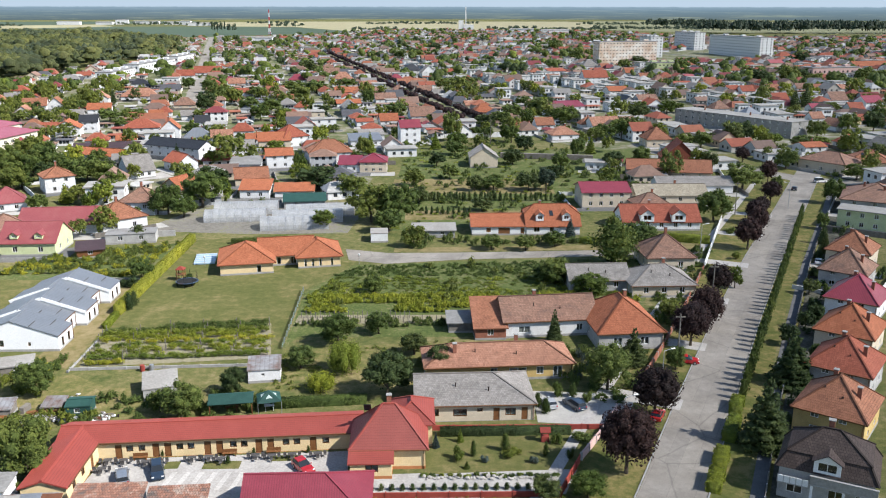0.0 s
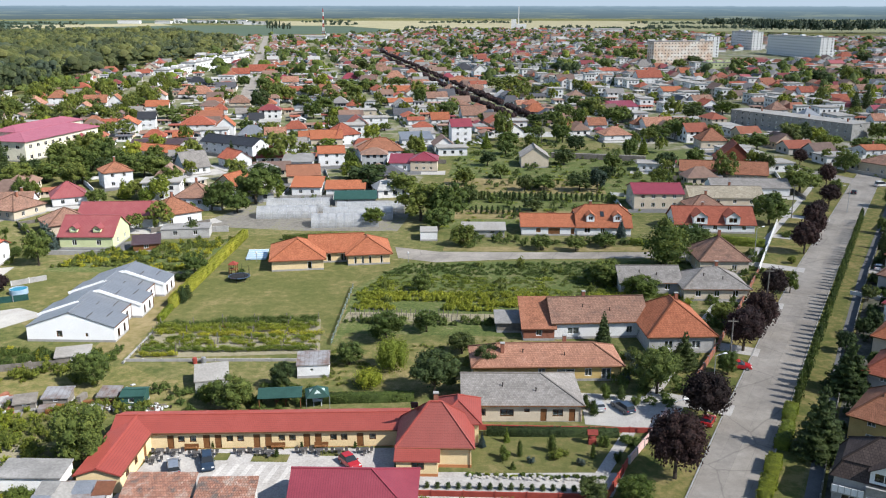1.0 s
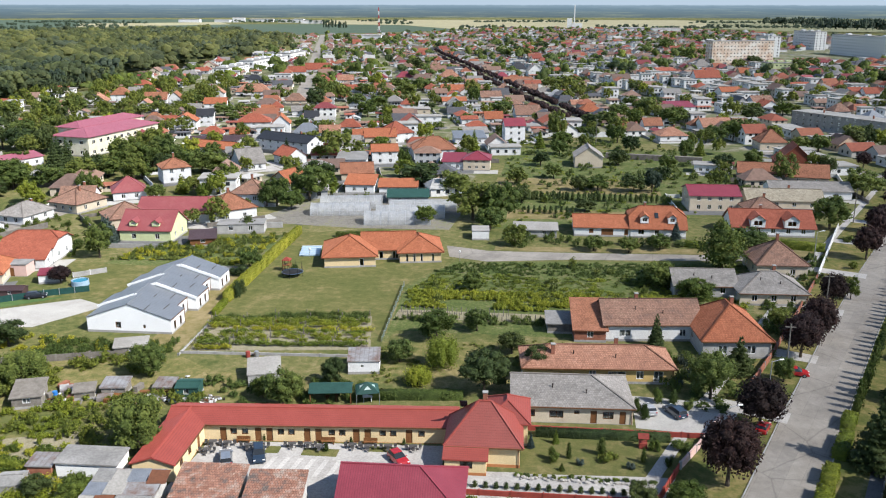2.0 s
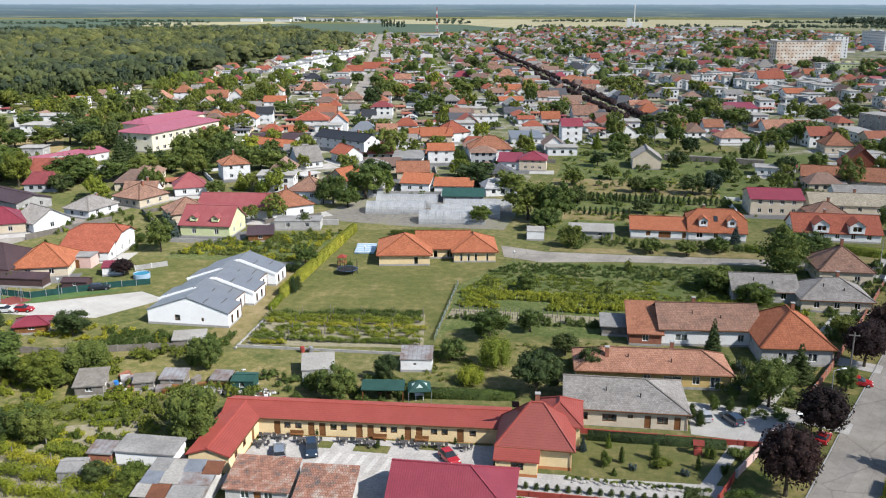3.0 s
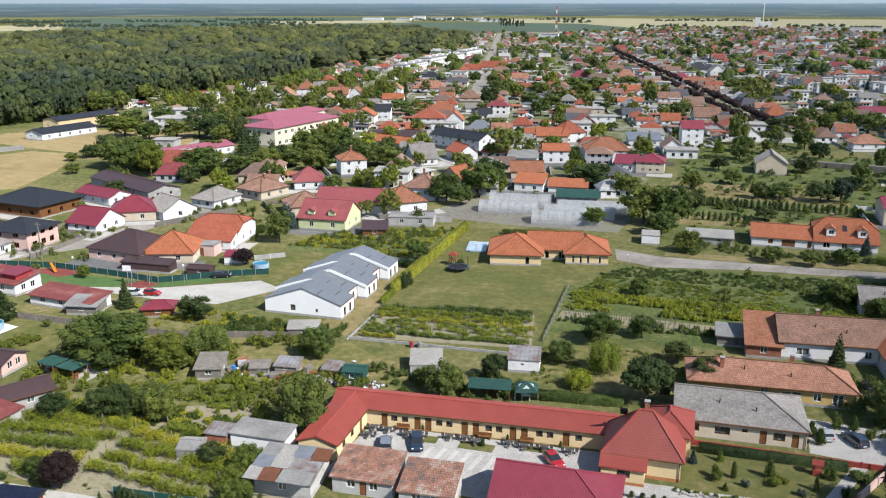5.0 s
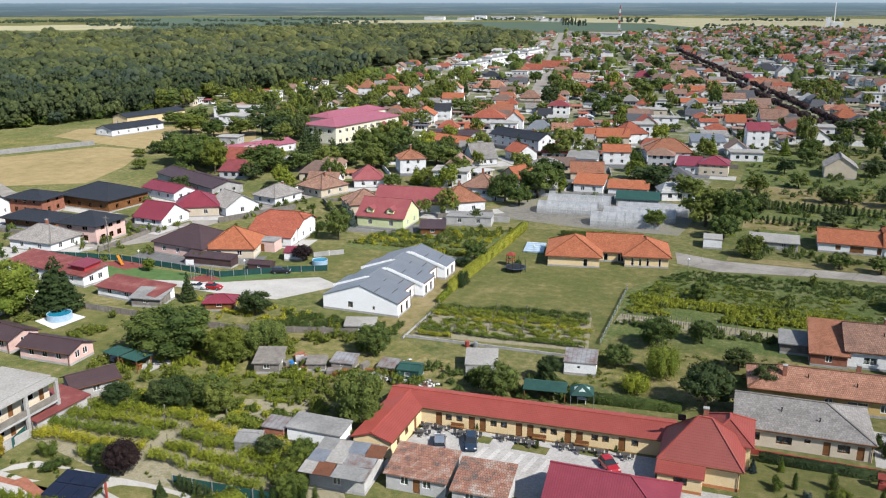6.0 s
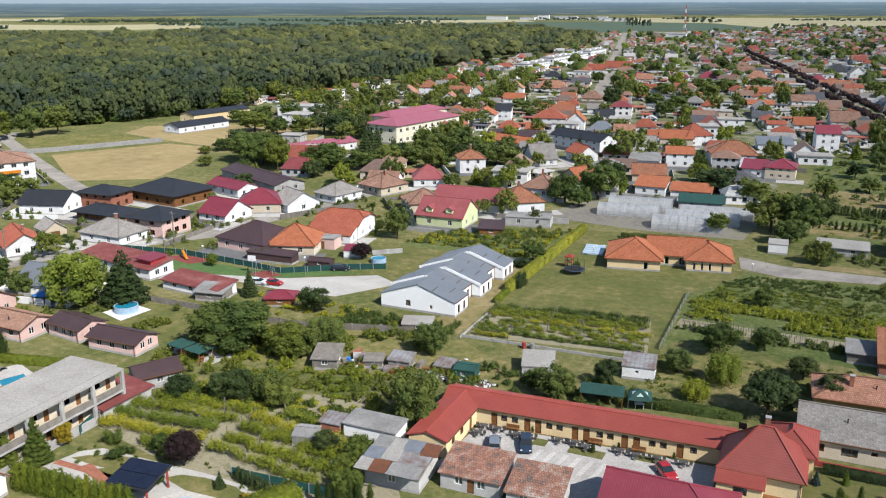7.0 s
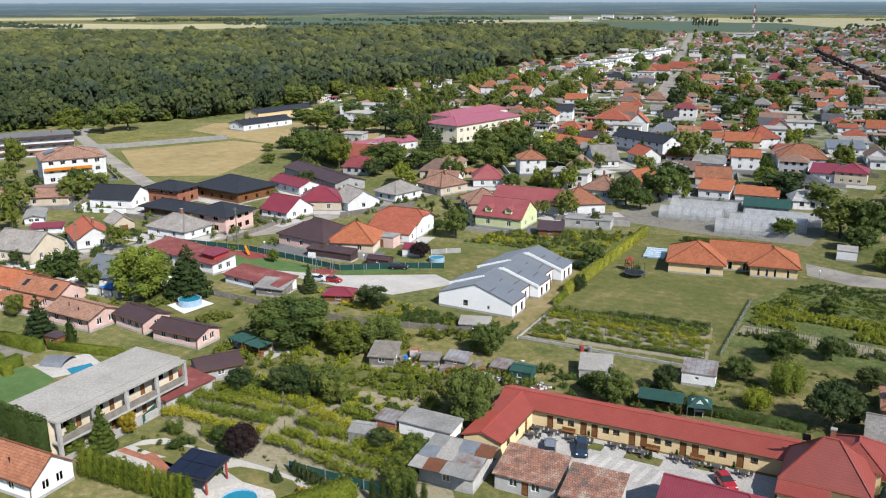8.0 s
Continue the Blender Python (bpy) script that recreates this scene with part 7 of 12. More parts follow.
town_house("white", "tile_red", -50.2, 458.7, 103.9, 9.0, 7.9, 3.0, "gable", 24, 1)
town_house("white", "tile_brown", -196.3, 419.8, 13.9, 10.8, 8.1, 3.0, "gable", 39, 1)
town_house("white", "tile_brown", -188.5, 424.9, 103.9, 9.0, 7.1, 3.0, "gable", 42, 1)
town_house("grey", "slate_grey", 39.7, 461.9, 13.9, 6.9, 5.7, 3.3, "flat", 0, 1)
town_house("white", "tile_pink", -222.7, 409.2, 103.9, 9.0, 11.0, 3.0, "gable", 32, 1)
town_house("white", "tile_red", -257.5, 391.3, 13.9, 10.5, 8.4, 3.0, "gable", 26, 1)
town_house("white", "metal_maroon", 205.9, 422.2, 13.9, 9.8, 8.6, 5.4, "gable", 32, 2)
town_house("white", "tile_pink", -172.5, 435.9, 103.9, 9.0, 11.0, 5.4, "gable", 34, 2)
town_house("white", "tile_pink", 153.7, 451.0, 13.9, 11.0, 9.4, 3.0, "hip", 27, 1)
town_house("white", "tile_brown", -216.7, 423.6, 13.9, 9.4, 7.2, 5.4, "hip", 42, 2)
town_house("white", "tile_brown", -45.7, 479.8, 103.9, 9.0, 7.0, 3.0, "gable", 34, 1)
town_house("white", "slate_grey", -2.6, 482.0, 13.9, 7.0, 5.5, 3.0, "gable", 38, 1)
town_house("white", "tile_red", 173.3, 452.5, 13.9, 8.4, 7.4, 3.0, "gable", 39, 1)
town_house("white", "flat_light", 63.0, 479.5, 13.9, 6.0, 5.2, 5.7, "flat", 0, 2)
town_house("white", "tile_orange", 94.2, 478.6, 13.9, 10.9, 9.0, 5.4, "gable", 25, 2)
town_house("white", "tile_orange", -52.7, 490.2, 13.9, 16.1, 9.5, 3.0, "gable", 27, 1)
town_house("white", "tile_old", 202.1, 450.7, 13.9, 9.7, 8.4, 3.0, "gable", 42, 1)
town_house("white", "tile_pink", -161.7, 466.7, 13.9, 19.0, 9.5, 3.0, "hip", 38, 1)
town_house("white", "tile_old", -36.0, 492.5, 13.9, 10.4, 7.7, 3.0, "hip", 33, 1)
town_house("white", "slate_grey", -219.5, 447.4, 13.9, 8.9, 6.8, 3.0, "gable", 42, 1)
town_house("white", "tile_old", -10.9, 498.8, 13.9, 8.2, 6.3, 3.0, "gable", 39, 1)
town_house("white", "tile_red", -110.7, 487.3, 13.9, 10.3, 7.0, 3.0, "gable", 30, 1)
town_house("white", "tile_old", -26.0, 501.3, 13.9, 6.3, 5.2, 3.0, "hip", 42, 1)
town_house("grey", "slate_grey", 142.4, 493.6, 13.9, 37.2, 9.5, 3.3, "flat", 0, 1)
town_house("white", "tile_red", -319.9, 412.0, 13.9, 5.8, 5.2, 3.0, "gable", 30, 1)
town_house("white", "tile_pink", -45.3, 523.6, 13.9, 9.3, 6.9, 3.0, "gable", 42, 1)
town_house("white", "tile_red", 172.0, 498.2, 13.9, 7.9, 6.9, 3.0, "gable", 39, 1)
town_house("white", "tile_red", 165.0, 501.3, 13.9, 7.4, 6.6, 3.0, "gable", 38, 1)
town_house("white", "flat_light", 62.9, 531.0, 13.9, 9.7, 7.8, 3.3, "flat", 0, 1)
town_house("white", "tile_red", -223.7, 486.5, 13.9, 9.3, 7.0, 3.0, "gable", 41, 1)
town_house("white", "tile_red", 180.0, 505.3, 103.9, 9.0, 5.5, 3.0, "gable", 39, 1)
town_house("white", "tile_brown", 189.2, 505.6, 13.9, 8.5, 7.4, 3.0, "gable", 37, 1)
town_house("white", "slate_grey", 196.6, 504.5, 13.9, 6.4, 5.8, 3.0, "gable", 38, 1)
town_house("white", "tile_brown", -19.8, 545.7, 13.9, 17.8, 9.5, 3.0, "gable", 30, 1)
town_house("white", "tile_brown", 155.2, 522.5, 13.9, 7.3, 6.4, 3.0, "gable", 42, 1)
town_house("white", "tile_red", -240.4, 496.9, 13.9, 10.9, 8.1, 3.0, "hip", 32, 1)
town_house("white", "tile_red", 145.0, 536.0, 13.9, 11.6, 9.5, 3.0, "gable", 24, 1)
town_house("white", "tile_old", 209.3, 515.3, 13.9, 6.5, 5.9, 3.0, "gable", 42, 1)
town_house("white", "tile_pink", -128.3, 545.3, 13.9, 10.0, 6.7, 3.0, "gable", 41, 1)
town_house("white", "tile_pink", 233.5, 515.1, 13.9, 13.0, 9.5, 3.0, "gable", 22, 1)
town_house("white", "tile_red", 169.3, 537.4, 13.9, 6.4, 5.7, 3.0, "hip", 42, 1)
town_house("white", "metal_black", -186.7, 541.3, 13.9, 10.7, 7.5, 3.0, "hip", 37, 1)
town_house("white", "tile_red", 97.8, 572.2, 13.9, 16.3, 9.5, 5.4, "gable", 42, 2)
town_house("white", "metal_maroon", -31.0, 577.7, 13.9, 9.5, 7.1, 3.0, "hip", 41, 1)
town_house("white", "tile_old", 138.0, 563.2, 13.9, 9.3, 7.8, 3.0, "hip", 42, 1)
town_house("white", "metal_maroon", -95.1, 572.1, 13.9, 10.8, 7.5, 3.0, "hip", 42, 1)
town_house("white", "tile_old", 72.0, 579.3, 13.9, 8.4, 6.9, 3.0, "gable", 42, 1)
town_house("white", "metal_maroon", -137.2, 565.6, 13.9, 7.1, 5.2, 3.0, "hip", 42, 1)
town_house("white", "tile_pink", -66.5, 582.8, 13.9, 12.8, 9.1, 3.0, "hip", 42, 1)
town_house("grey", "slate_grey", 115.2, 578.1, 13.9, 10.3, 8.5, 3.3, "flat", 0, 1)
town_house("white", "tile_red", -175.0, 569.7, 13.9, 7.2, 5.2, 3.0, "gable", 42, 1)
town_house("white", "flat_light", 55.4, 601.9, 13.9, 14.7, 9.5, 3.3, "flat", 0, 1)
town_house("white", "flat_light", -112.6, 591.4, 13.9, 10.6, 7.3, 5.7, "flat", 0, 2)
town_house("white", "tile_brown", 135.4, 593.8, 13.9, 7.3, 6.3, 3.0, "gable", 42, 1)
town_house("white", "metal_pink", 164.0, 595.8, 13.9, 10.1, 8.5, 3.0, "gable", 23, 1)
town_house("white", "slate_grey", -11.0, 618.4, 103.9, 9.0, 9.7, 5.4, "gable", 42, 2)
town_house("white", "tile_red", 3.8, 617.7, 13.9, 9.2, 7.1, 5.4, "gable", 29, 2)
town_house("white", "metal_black", 173.4, 595.0, 103.9, 9.0, 5.5, 3.0, "gable", 42, 1)
town_house("white", "flat_light", -132.1, 614.5, 13.9, 8.0, 5.6, 8.3, "flat", 0, 3)
town_house("white", "tile_red", -178.2, 609.1, 13.9, 11.8, 8.0, 3.0, "gable", 42, 1)
town_house("white", "tile_old", -80.1, 631.8, 13.9, 10.9, 7.8, 3.0, "gable", 42, 1)
town_house("white", "tile_red", -142.2, 624.9, 13.9, 11.5, 7.7, 3.0, "hip", 42, 1)
town_house("cream", "tile_orange", 135.2, 640.5, 13.9, 8.0, 6.8, 3.0, "gable", 42, 1)
town_house("white", "tile_red", 83.1, 653.1, 13.9, 13.5, 9.5, 3.0, "mono", 10, 1)
town_house("white", "tile_red", -169.7, 636.3, 13.9, 19.2, 9.5, 3.0, "gable", 42, 1)
town_house("white", "metal_black", -23.9, 662.5, 13.9, 13.3, 9.5, 3.0, "hip", 42, 1)
town_house("white", "flat_light", 28.6, 659.9, 13.9, 6.7, 5.4, 5.7, "flat", 0, 2)
town_house("white", "flat_light", -45.2, 663.4, 13.9, 10.3, 7.6, 3.3, "flat", 0, 1)
town_house("white", "flat_light", 215.8, 655.9, 13.9, 28.6, 9.5, 3.3, "flat", 0, 1)
town_house("grey", "flat_light", 21.4, 686.8, 13.9, 9.4, 7.3, 5.7, "flat", 0, 2)
town_house("white", "tile_old", -89.9, 690.0, 13.9, 8.6, 6.2, 3.0, "hip", 42, 1)
town_house("white", "slate_grey", 102.7, 701.1, 13.9, 9.1, 7.5, 3.0, "hip", 39, 1)
town_house("white", "flat_light", -119.0, 699.7, 13.9, 10.7, 7.5, 3.3, "flat", 0, 1)
town_house("white", "flat_light", 300.8, 650.9, 13.9, 18.7, 9.5, 5.7, "flat", 0, 2)
town_house("white", "slate_grey", 117.2, 709.8, 13.9, 13.4, 9.5, 3.0, "hip", 42, 1)
town_house("white", "tile_brown", -168.8, 701.6, 13.9, 9.4, 6.3, 3.0, "hip", 42, 1)
town_house("cream", "tile_orange", 335.0, 691.1, 13.9, 36.7, 9.5, 5.4, "gable", 35, 2)
town_house("cream", "metal_pink", 271.1, 724.5, 13.9, 12.2, 9.5, 5.4, "gable", 26, 2)
town_house("cream", "tile_red", 307.3, 716.1, 13.9, 24.7, 9.5, 3.0, "gable", 24, 1)
town_house("white", "flat_light", -74.1, 776.0, 13.9, 15.4, 9.5, 3.3, "flat", 0, 1)
town_house("white", "flat_light", 100.1, 779.7, 13.9, 12.0, 9.5, 3.3, "flat", 0, 1)
town_house("white", "tile_red", 24.9, 825.2, 13.9, 11.9, 9.1, 3.0, "gable", 36, 1)
town_house("white", "tile_red", 362.2, 835.2, 13.9, 23.5, 9.5, 3.0, "hip", 42, 1)
town_house("white", "tile_red", 330.8, 860.7, 13.9, 14.5, 9.5, 3.0, "hip", 39, 1)
town_house("white", "tile_red", -249.7, 898.5, 103.9, 9.0, 7.6, 3.0, "gable", 42, 1)

# ---- the rest of the town ----
AV = (-0.24, 0.971)   # along the streets
AC = (0.971, 0.24)    # across them
TAKEN = [(o.location.x, o.location.y) for o in scene.objects if o.type == "EMPTY" and o.get("category") not in ("tree", "shrub")]
CLEAR = [
    [(-78, 40), (-62, 185), (-60, 208), (-22, 222), (-16, 262), (-10, 325), (34, 332), (54, 285), (42, 262), (62, 235), (100, 268), (122, 262), (110, 200), (60, 40)],  # gardens in front
    [(-140, 40), (-137, 126), (-76, 152), (-60, 152), (-60, 40)],                                      # playground and pool
    [(-345, 120), (-330, 195), (-284, 275), (-270, 330), (-200, 305), (-165, 240), (-168, 192), (-164, 176), (-168, 150)],                    # plots by the wood
    [(120, 760), (340, 820), (340, 1060), (190, 930)],                                                 # flats
    [(-175, 225), (-150, 285), (-110, 270), (-140, 222)],                                              # school
    [(-182, 124), (-182, 178), (-150, 186), (-118, 172), (-116, 128)],
    [(72, 398), (126, 300), (168, 330), (122, 424)],
    [(-100, 126), (-92, 160), (-62, 192), (-56, 192), (-56, 120)],                                     # gardens behind the new row
    [(-128, 148), (-126, 192), (-86, 196), (-78, 178), (-84, 150)],                                    # lane behind the red house
]
LANES = ((-18.5, 470, 1500, 6.5), (100, 340, 1000, 10.5))   # main street and purple avenue: across, from, to, half width


def town_edge(x, y):
    return float(np.interp(math.degrees(math.atan2(x, y)), (-22, -15, -11, -8, -6, -3, 0, 7, 10, 15, 18, 26), (1450, 1460, 1450, 1560, 1700, 1860, 1870, 1790, 1730, 1560, 1480, 1600)))


def on_lane(x, y):
    u, v = x * AC[0] + y * AC[1], x * AV[0] + y * AV[1]
    return any(abs(u - c) < half and v0 < v < v1 for c, v0, v1, half in LANES)


def free(x, y, gap):
    if not in_view(x, y) or inside(x, y, WOOD) or on_lane(x, y) or any(inside(x, y, c) for c in CLEAR):
        return False
    return all((x - a) ** 2 + (y - b) ** 2 > gap * gap for a, b in TAKEN)


rng = np.random.default_rng(23)
homes, greens = [], []
for row in range(-18, 27):
    u0 = 100 + row * 59.25 + (0 if row in (-2, 0) else rng.uniform(-6, 6))
    for side in (-1, 1):
        v = 120.0 + rng.uniform(0, 14)
        while v < 1900:
            v += rng.uniform(8.2, 11.5) * (1 if v < 900 else 1.35)
            u = u0 + side * (13 + rng.uniform(-2, 2))
            x, y = u * AC[0] + v * AV[0], u * AC[1] + v * AV[1]
            d = math.hypot(x, y)
            if d > town_edge(x, y) - 60 * (0.5 + 0.5 * noise.noise((x * 0.004, y * 0.004, 0))) or (v % 205) < 11 or rng.random() < 0.03:
                continue
            if x < -160 and y < 520 and rng.random() < 0.55:
                greens.extend((x + a, y + b, rng.uniform(5, 10), rng.uniform(5, 9)) for a, b in ((0, 0), (6, 4), (-5, 5)) if free(x + a, y + b, 6))
                continue
            turn = math.degrees(math.atan2(AC[1], AC[0])) + rng.normal() * 3 + (90 if rng.random() < 0.45 else 0) + (180 if rng.random() < 0.5 else 0)
            if free(x, y, 8.8 if d > 480 else 10.5):
                homes.append((x, y, turn, rng.uniform(7.0, 11.0), rng.uniform(5.8, 8.0), rng.choice([2.3, 2.4, 2.4, 2.6, 4.2]), rng.choice(["hip", "gable", "gable", "halfhip"]), rng.uniform(26, 40)))
            u = u0 + side * (24 + rng.uniform(-3, 3))
            x, y = u * AC[0] + v * AV[0], u * AC[1] + v * AV[1]
            if rng.random() < 0.6 and d > 330 and free(x, y, 7):
                homes.append((x, y, turn, rng.uniform(4.5, 8), rng.uniform(3.6, 5), 1.9, rng.choice(["gable", "mono"]), rng.uniform(8, 28)))
            for k in range((3 if noise.noise((x * 0.012, y * 0.012, 5)) > 0.12 and d > 480 else int(rng.integers(0, 3 if d < 480 else 2)))):
                u = u0 + side * rng.uniform(4, 28)
                x2, y2 = u * AC[0] + (v + rng.uniform(-8, 8)) * AV[0], u * AC[1] + (v + rng.uniform(-8, 8)) * AV[1]
                if free(x2, y2, 6.5):
                    h = rng.uniform(3.5, 7.5) + (4 if rng.random() < 0.1 else 0)
                    greens.append((x2, y2, h, h * rng.uniform(0.75, 1.15)))
patch("town_ground", [(-60, 215), (-190, 300), (-268, 340), (-262, 800), (-300, 1100), (-520, 1430), (-270, 1440), (-180, 1690), (-95, 1860), (0, 1872), (215, 1780), (400, 1520), (470, 1410), (720, 1470), (900, 1420), (560, 760), (330, 480), (165, 300), (95, 290), (52, 300), (30, 335), (-14, 330), (-22, 226)], "town_yards", 0.012, label="yards, gardens and paved ground of the town", category="ground")
homes.sort(key=lambda h: h[0] ** 2 + h[1] ** 2)
for row in range(-18, 27, 2):   # their streets
    u0, main = 100 + row * 59.25, row == -2
    a, b = ((u0 * AC[0] + v * AV[0], u0 * AC[1] + v * AV[1]) for v in (440 if main else 340, 1480 if main else 1250))
    if not any(inside((a[0] * (1 - k) + b[0] * k), (a[1] * (1 - k) + b[1] * k), WOOD) for k in (0, 0.2, 0.5, 0.8, 1)):
        patch("road_town", strip([a, b], 7.5 if main else 5.0), "asphalt" if main else "asphalt_dark", 0.033, label="straight pale main street of the town" if main else "grey residential street between houses", category="road")

# ---- yards of the town: paving, low walls, sheds and shrubs round the houses ----
rng = np.random.default_rng(77)
paved, walls = [bmesh.new() for _ in range(3)], [bmesh.new() for _ in range(3)]
shrubs = []
for i, (x, y, turn, L, W) in enumerate(HOME_PLANS):
    d = math.hypot(x, y)
    if d < 150 or (y < 200 and -60 < x < 62):
        continue
    R = pose(x, y, 0, 0, 0, turn)
    clear = lambda p, r: all((p.x - a) ** 2 + (p.y - b) ** 2 > r * r for k, (a, b, *_) in enumerate(HOME_PLANS) if k != i) and not inside(p.x, p.y, WOOD)
    x0, x1, y0, y1 = -L / 2 - rng.uniform(1.5, 3.5), L / 2 + rng.uniform(2, 4.5), -W / 2 - rng.uniform(2.5, 5), W / 2 + rng.uniform(4, 9)
    bm, z = paved[int(rng.integers(3))], 0.04 + 0.0004 * (i % 90)
    if clear(R @ Vector((0, y0, 0)), 6):
        bm.faces.new([bm.verts.new(R @ Vector(p)) for p in ((x0, y0, z), (x1, y0, z), (x1, rng.uniform(-W / 2, W / 2), z), (x0, -W / 2, z))])
    bm = walls[int(rng.integers(3))]
    for a, b in (((x0, y0), (x1 - 3.0, y0)), ((x1, y0), (x1, y1)), ((x0, y0), (x0, y1)), ((x0, y1), (x1, y1))):
        p, q = R @ Vector((*a, 0)), R @ Vector((*b, 0))
        if rng.random() < 0.62 and clear(p, 6.0) and clear(q, 6.0) and clear((p + q) / 2, 6.0):
            h = rng.uniform(0.7, 1.3)
            add_beam(bm, (p.x, p.y, h / 2), (q.x, q.y, h / 2), 0.16, h)
            for k in range(int(rng.integers(0, 5))):
                m = p.lerp(q, rng.random())
                if clear(m, 5.0):
                    shrubs.append((m.x + rng.uniform(-1, 1), m.y + rng.uniform(-1, 1), rng.uniform(1.0, 2.6), rng.uniform(1.2, 2.8)))
    p = R @ Vector((rng.uniform(x0, x1), y1 + 1.5, 0))
    if d > 190 and rng.random() < 0.7 and clear(p, 8.0) and not on_lane(p.x, p.y) and not any(inside(p.x, p.y, c) for c in CLEAR):
        homes.append((p.x, p.y, turn, rng.uniform(4, 7), rng.uniform(3, 4.2), 1.8, ["gable", "mono"][i % 2], rng.uniform(8, 24)))
for bm, mat, say in zip(paved, ("paving", "gravel", "asphalt_dark"), ("pale concrete", "pale gravel", "grey asphalt")):
    tagged(part("yard_paving", bm, M[mat]), f"{say} of house yards in the town", "yard", kind="stuff")
for bm, mat, say in zip(walls, ("plaster_white", "concrete", "wood_grey"), ("white plastered", "grey concrete", "grey wooden")):
    tagged(part("yard_walls", bm, M[mat]), f"low {say} walls and fences between house yards", "fence", kind="stuff")
stand_of("yard_shrubs", shrubs, [template("bush", 70, 0.09, s, 4, 2, 0.8) for s in (91, 92, 93)], {"leaf": 0.4, "leaf_fresh": 0.3, "leaf_light": 0.15, "leaf_dark": 0.15}, "garden shrubs along the yard walls of the town", "shrubs")

# the houses farther off, too small to tell apart, in one mesh
vs, qs, mi, nv = [], [], [], 0


def far_quad(p, mat):
    global nv
    vs.extend(p)
    qs.append((nv, nv + 1, nv + 2, nv + 3))
    mi.append(mat)
    nv += 4


def far_solid(corners, faces, mat):
    global nv
    vs.extend(corners)
    for f in faces:
        qs.append(tuple(nv + i for i in f))
        mi.append(mat)
    nv += len(corners)


for x, y, turn, L, W, eave, kind, pitch in homes:
    R = pose(x, y, 0, 0, 0, turn)
    l, w, t = L / 2, W / 2, math.tan(radians(pitch))
    at = lambda *p: tuple(R @ Vector(p))
    flat = kind == "mono" or rng.random() < (0.6 if 130 < x * AC[0] + y * AC[1] < 260 and x * x + y * y < 800**2 else 0.14)
    if flat and kind != "mono":
        eave = rng.choice([2.6, 2.6, 4.8, 5.0])
    rz = eave if flat else eave + w * t
    far_solid([at(-l, -w, 0), at(l, -w, 0), at(l, w, 0), at(-l, w, 0), at(-l, -w, eave), at(l, -w, eave), at(l, w, eave), at(-l, w, eave), at(-l, 0, rz - 0.15), at(l, 0, rz - 0.15)],
              [(0, 1, 5, 4), (1, 2, 6, 5), (2, 3, 7, 6), (3, 0, 4, 7), (5, 6, 9, 9), (7, 4, 8, 8)] if kind == "gable" and not flat else [(0, 1, 5, 4), (1, 2, 6, 5), (2, 3, 7, 6), (3, 0, 4, 7)], 4 if flat and kind != "mono" else 0)
    l, w = l + 0.45, w + 0.45
    e = eave - 0.2
    if flat:
        e = eave
        far_solid([at(-l, -w, e), at(l, -w, e), at(l, w, e), at(-l, w, e), at(-l, -w, e + 0.3), at(l, -w, e + 0.3), at(l, w, e + 0.3), at(-l, w, e + 0.3)], [(4, 5, 6, 7), (0, 1, 5, 4), (1, 2, 6, 5), (2, 3, 7, 6), (3, 0, 4, 7)], 1 if kind == "mono" else 3)
    else:
        r = l if kind == "gable" else max(l - w * (1 if kind == "hip" else 0.5), 0.3)
        far_solid([at(-l, -w, e), at(l, -w, e), at(l, w, e), at(-l, w, e), at(-r, 0, rz + 0.1), at(r, 0, rz + 0.1)], [(0, 1, 5, 4), (2, 3, 4, 5), (1, 2, 5, 5), (3, 0, 4, 4)] if kind != "gable" else [(0, 1, 5, 4), (2, 3, 4, 5)], 1)
    l, w = L / 2 + 0.03, W / 2 + 0.03
    for fl in range(0 if x * x + y * y > 1000**2 else 2 if eave > 4 else 1):
        for u in spaced(3, L):
            for s in (-1, 1):
                u0, z0 = u - L / 2, fl * 2.2 + 0.8
                far_quad([at(u0 - 0.5, s * w, z0), at(u0 + 0.5, s * w, z0), at(u0 + 0.5, s * w, z0 + 1.0), at(u0 - 0.5, s * w, z0 + 1.0)], 2)
        for u in spaced(2, W):
            for s in (-1, 1):
                u0, z0 = u - W / 2, fl * 2.2 + 0.8
                far_quad([at(s * l, u0 - 0.5, z0), at(s * l, u0 + 0.5, z0), at(s * l, u0 + 0.5, z0 + 1.0), at(s * l, u0 - 0.5, z0 + 1.0)], 2)
bmf = bmesh.new()
_bv = [bmf.verts.new(v) for v in vs]
for q, k in zip(qs, mi):
    f = bmf.faces.new([_bv[i] for i in dict.fromkeys(q)])
    f.material_index = k
tagged(part("town_beyond", bmf, [M["far_wall"], M["far_roof"], M["dark_glass"], M["flat_light"], M["plaster_white"]]), "far houses of the town with red and brown roofs", "town", kind="stuff")

# trees among the houses
TOWN_TONES = {"leaf": 0.42, "leaf_fresh": 0.34, "leaf_dark": 0.1, "leaf_light": 0.14}
greens.sort(key=lambda g: g[0] ** 2 + g[1] ** 2)
stand_of("town_trees_near", greens[:420], [template("broad", 420, 0.05, s, 4, 2, 0.68) for s in (26, 27, 28)], TOWN_TONES, "leafy garden trees between houses", "trees")
stand_of("town_trees", greens[420::2], [template("far", 14, 0.085, s, 5, 2) for s in (21, 22, 23)], TOWN_TONES, "many leafy garden trees between far houses", "trees")
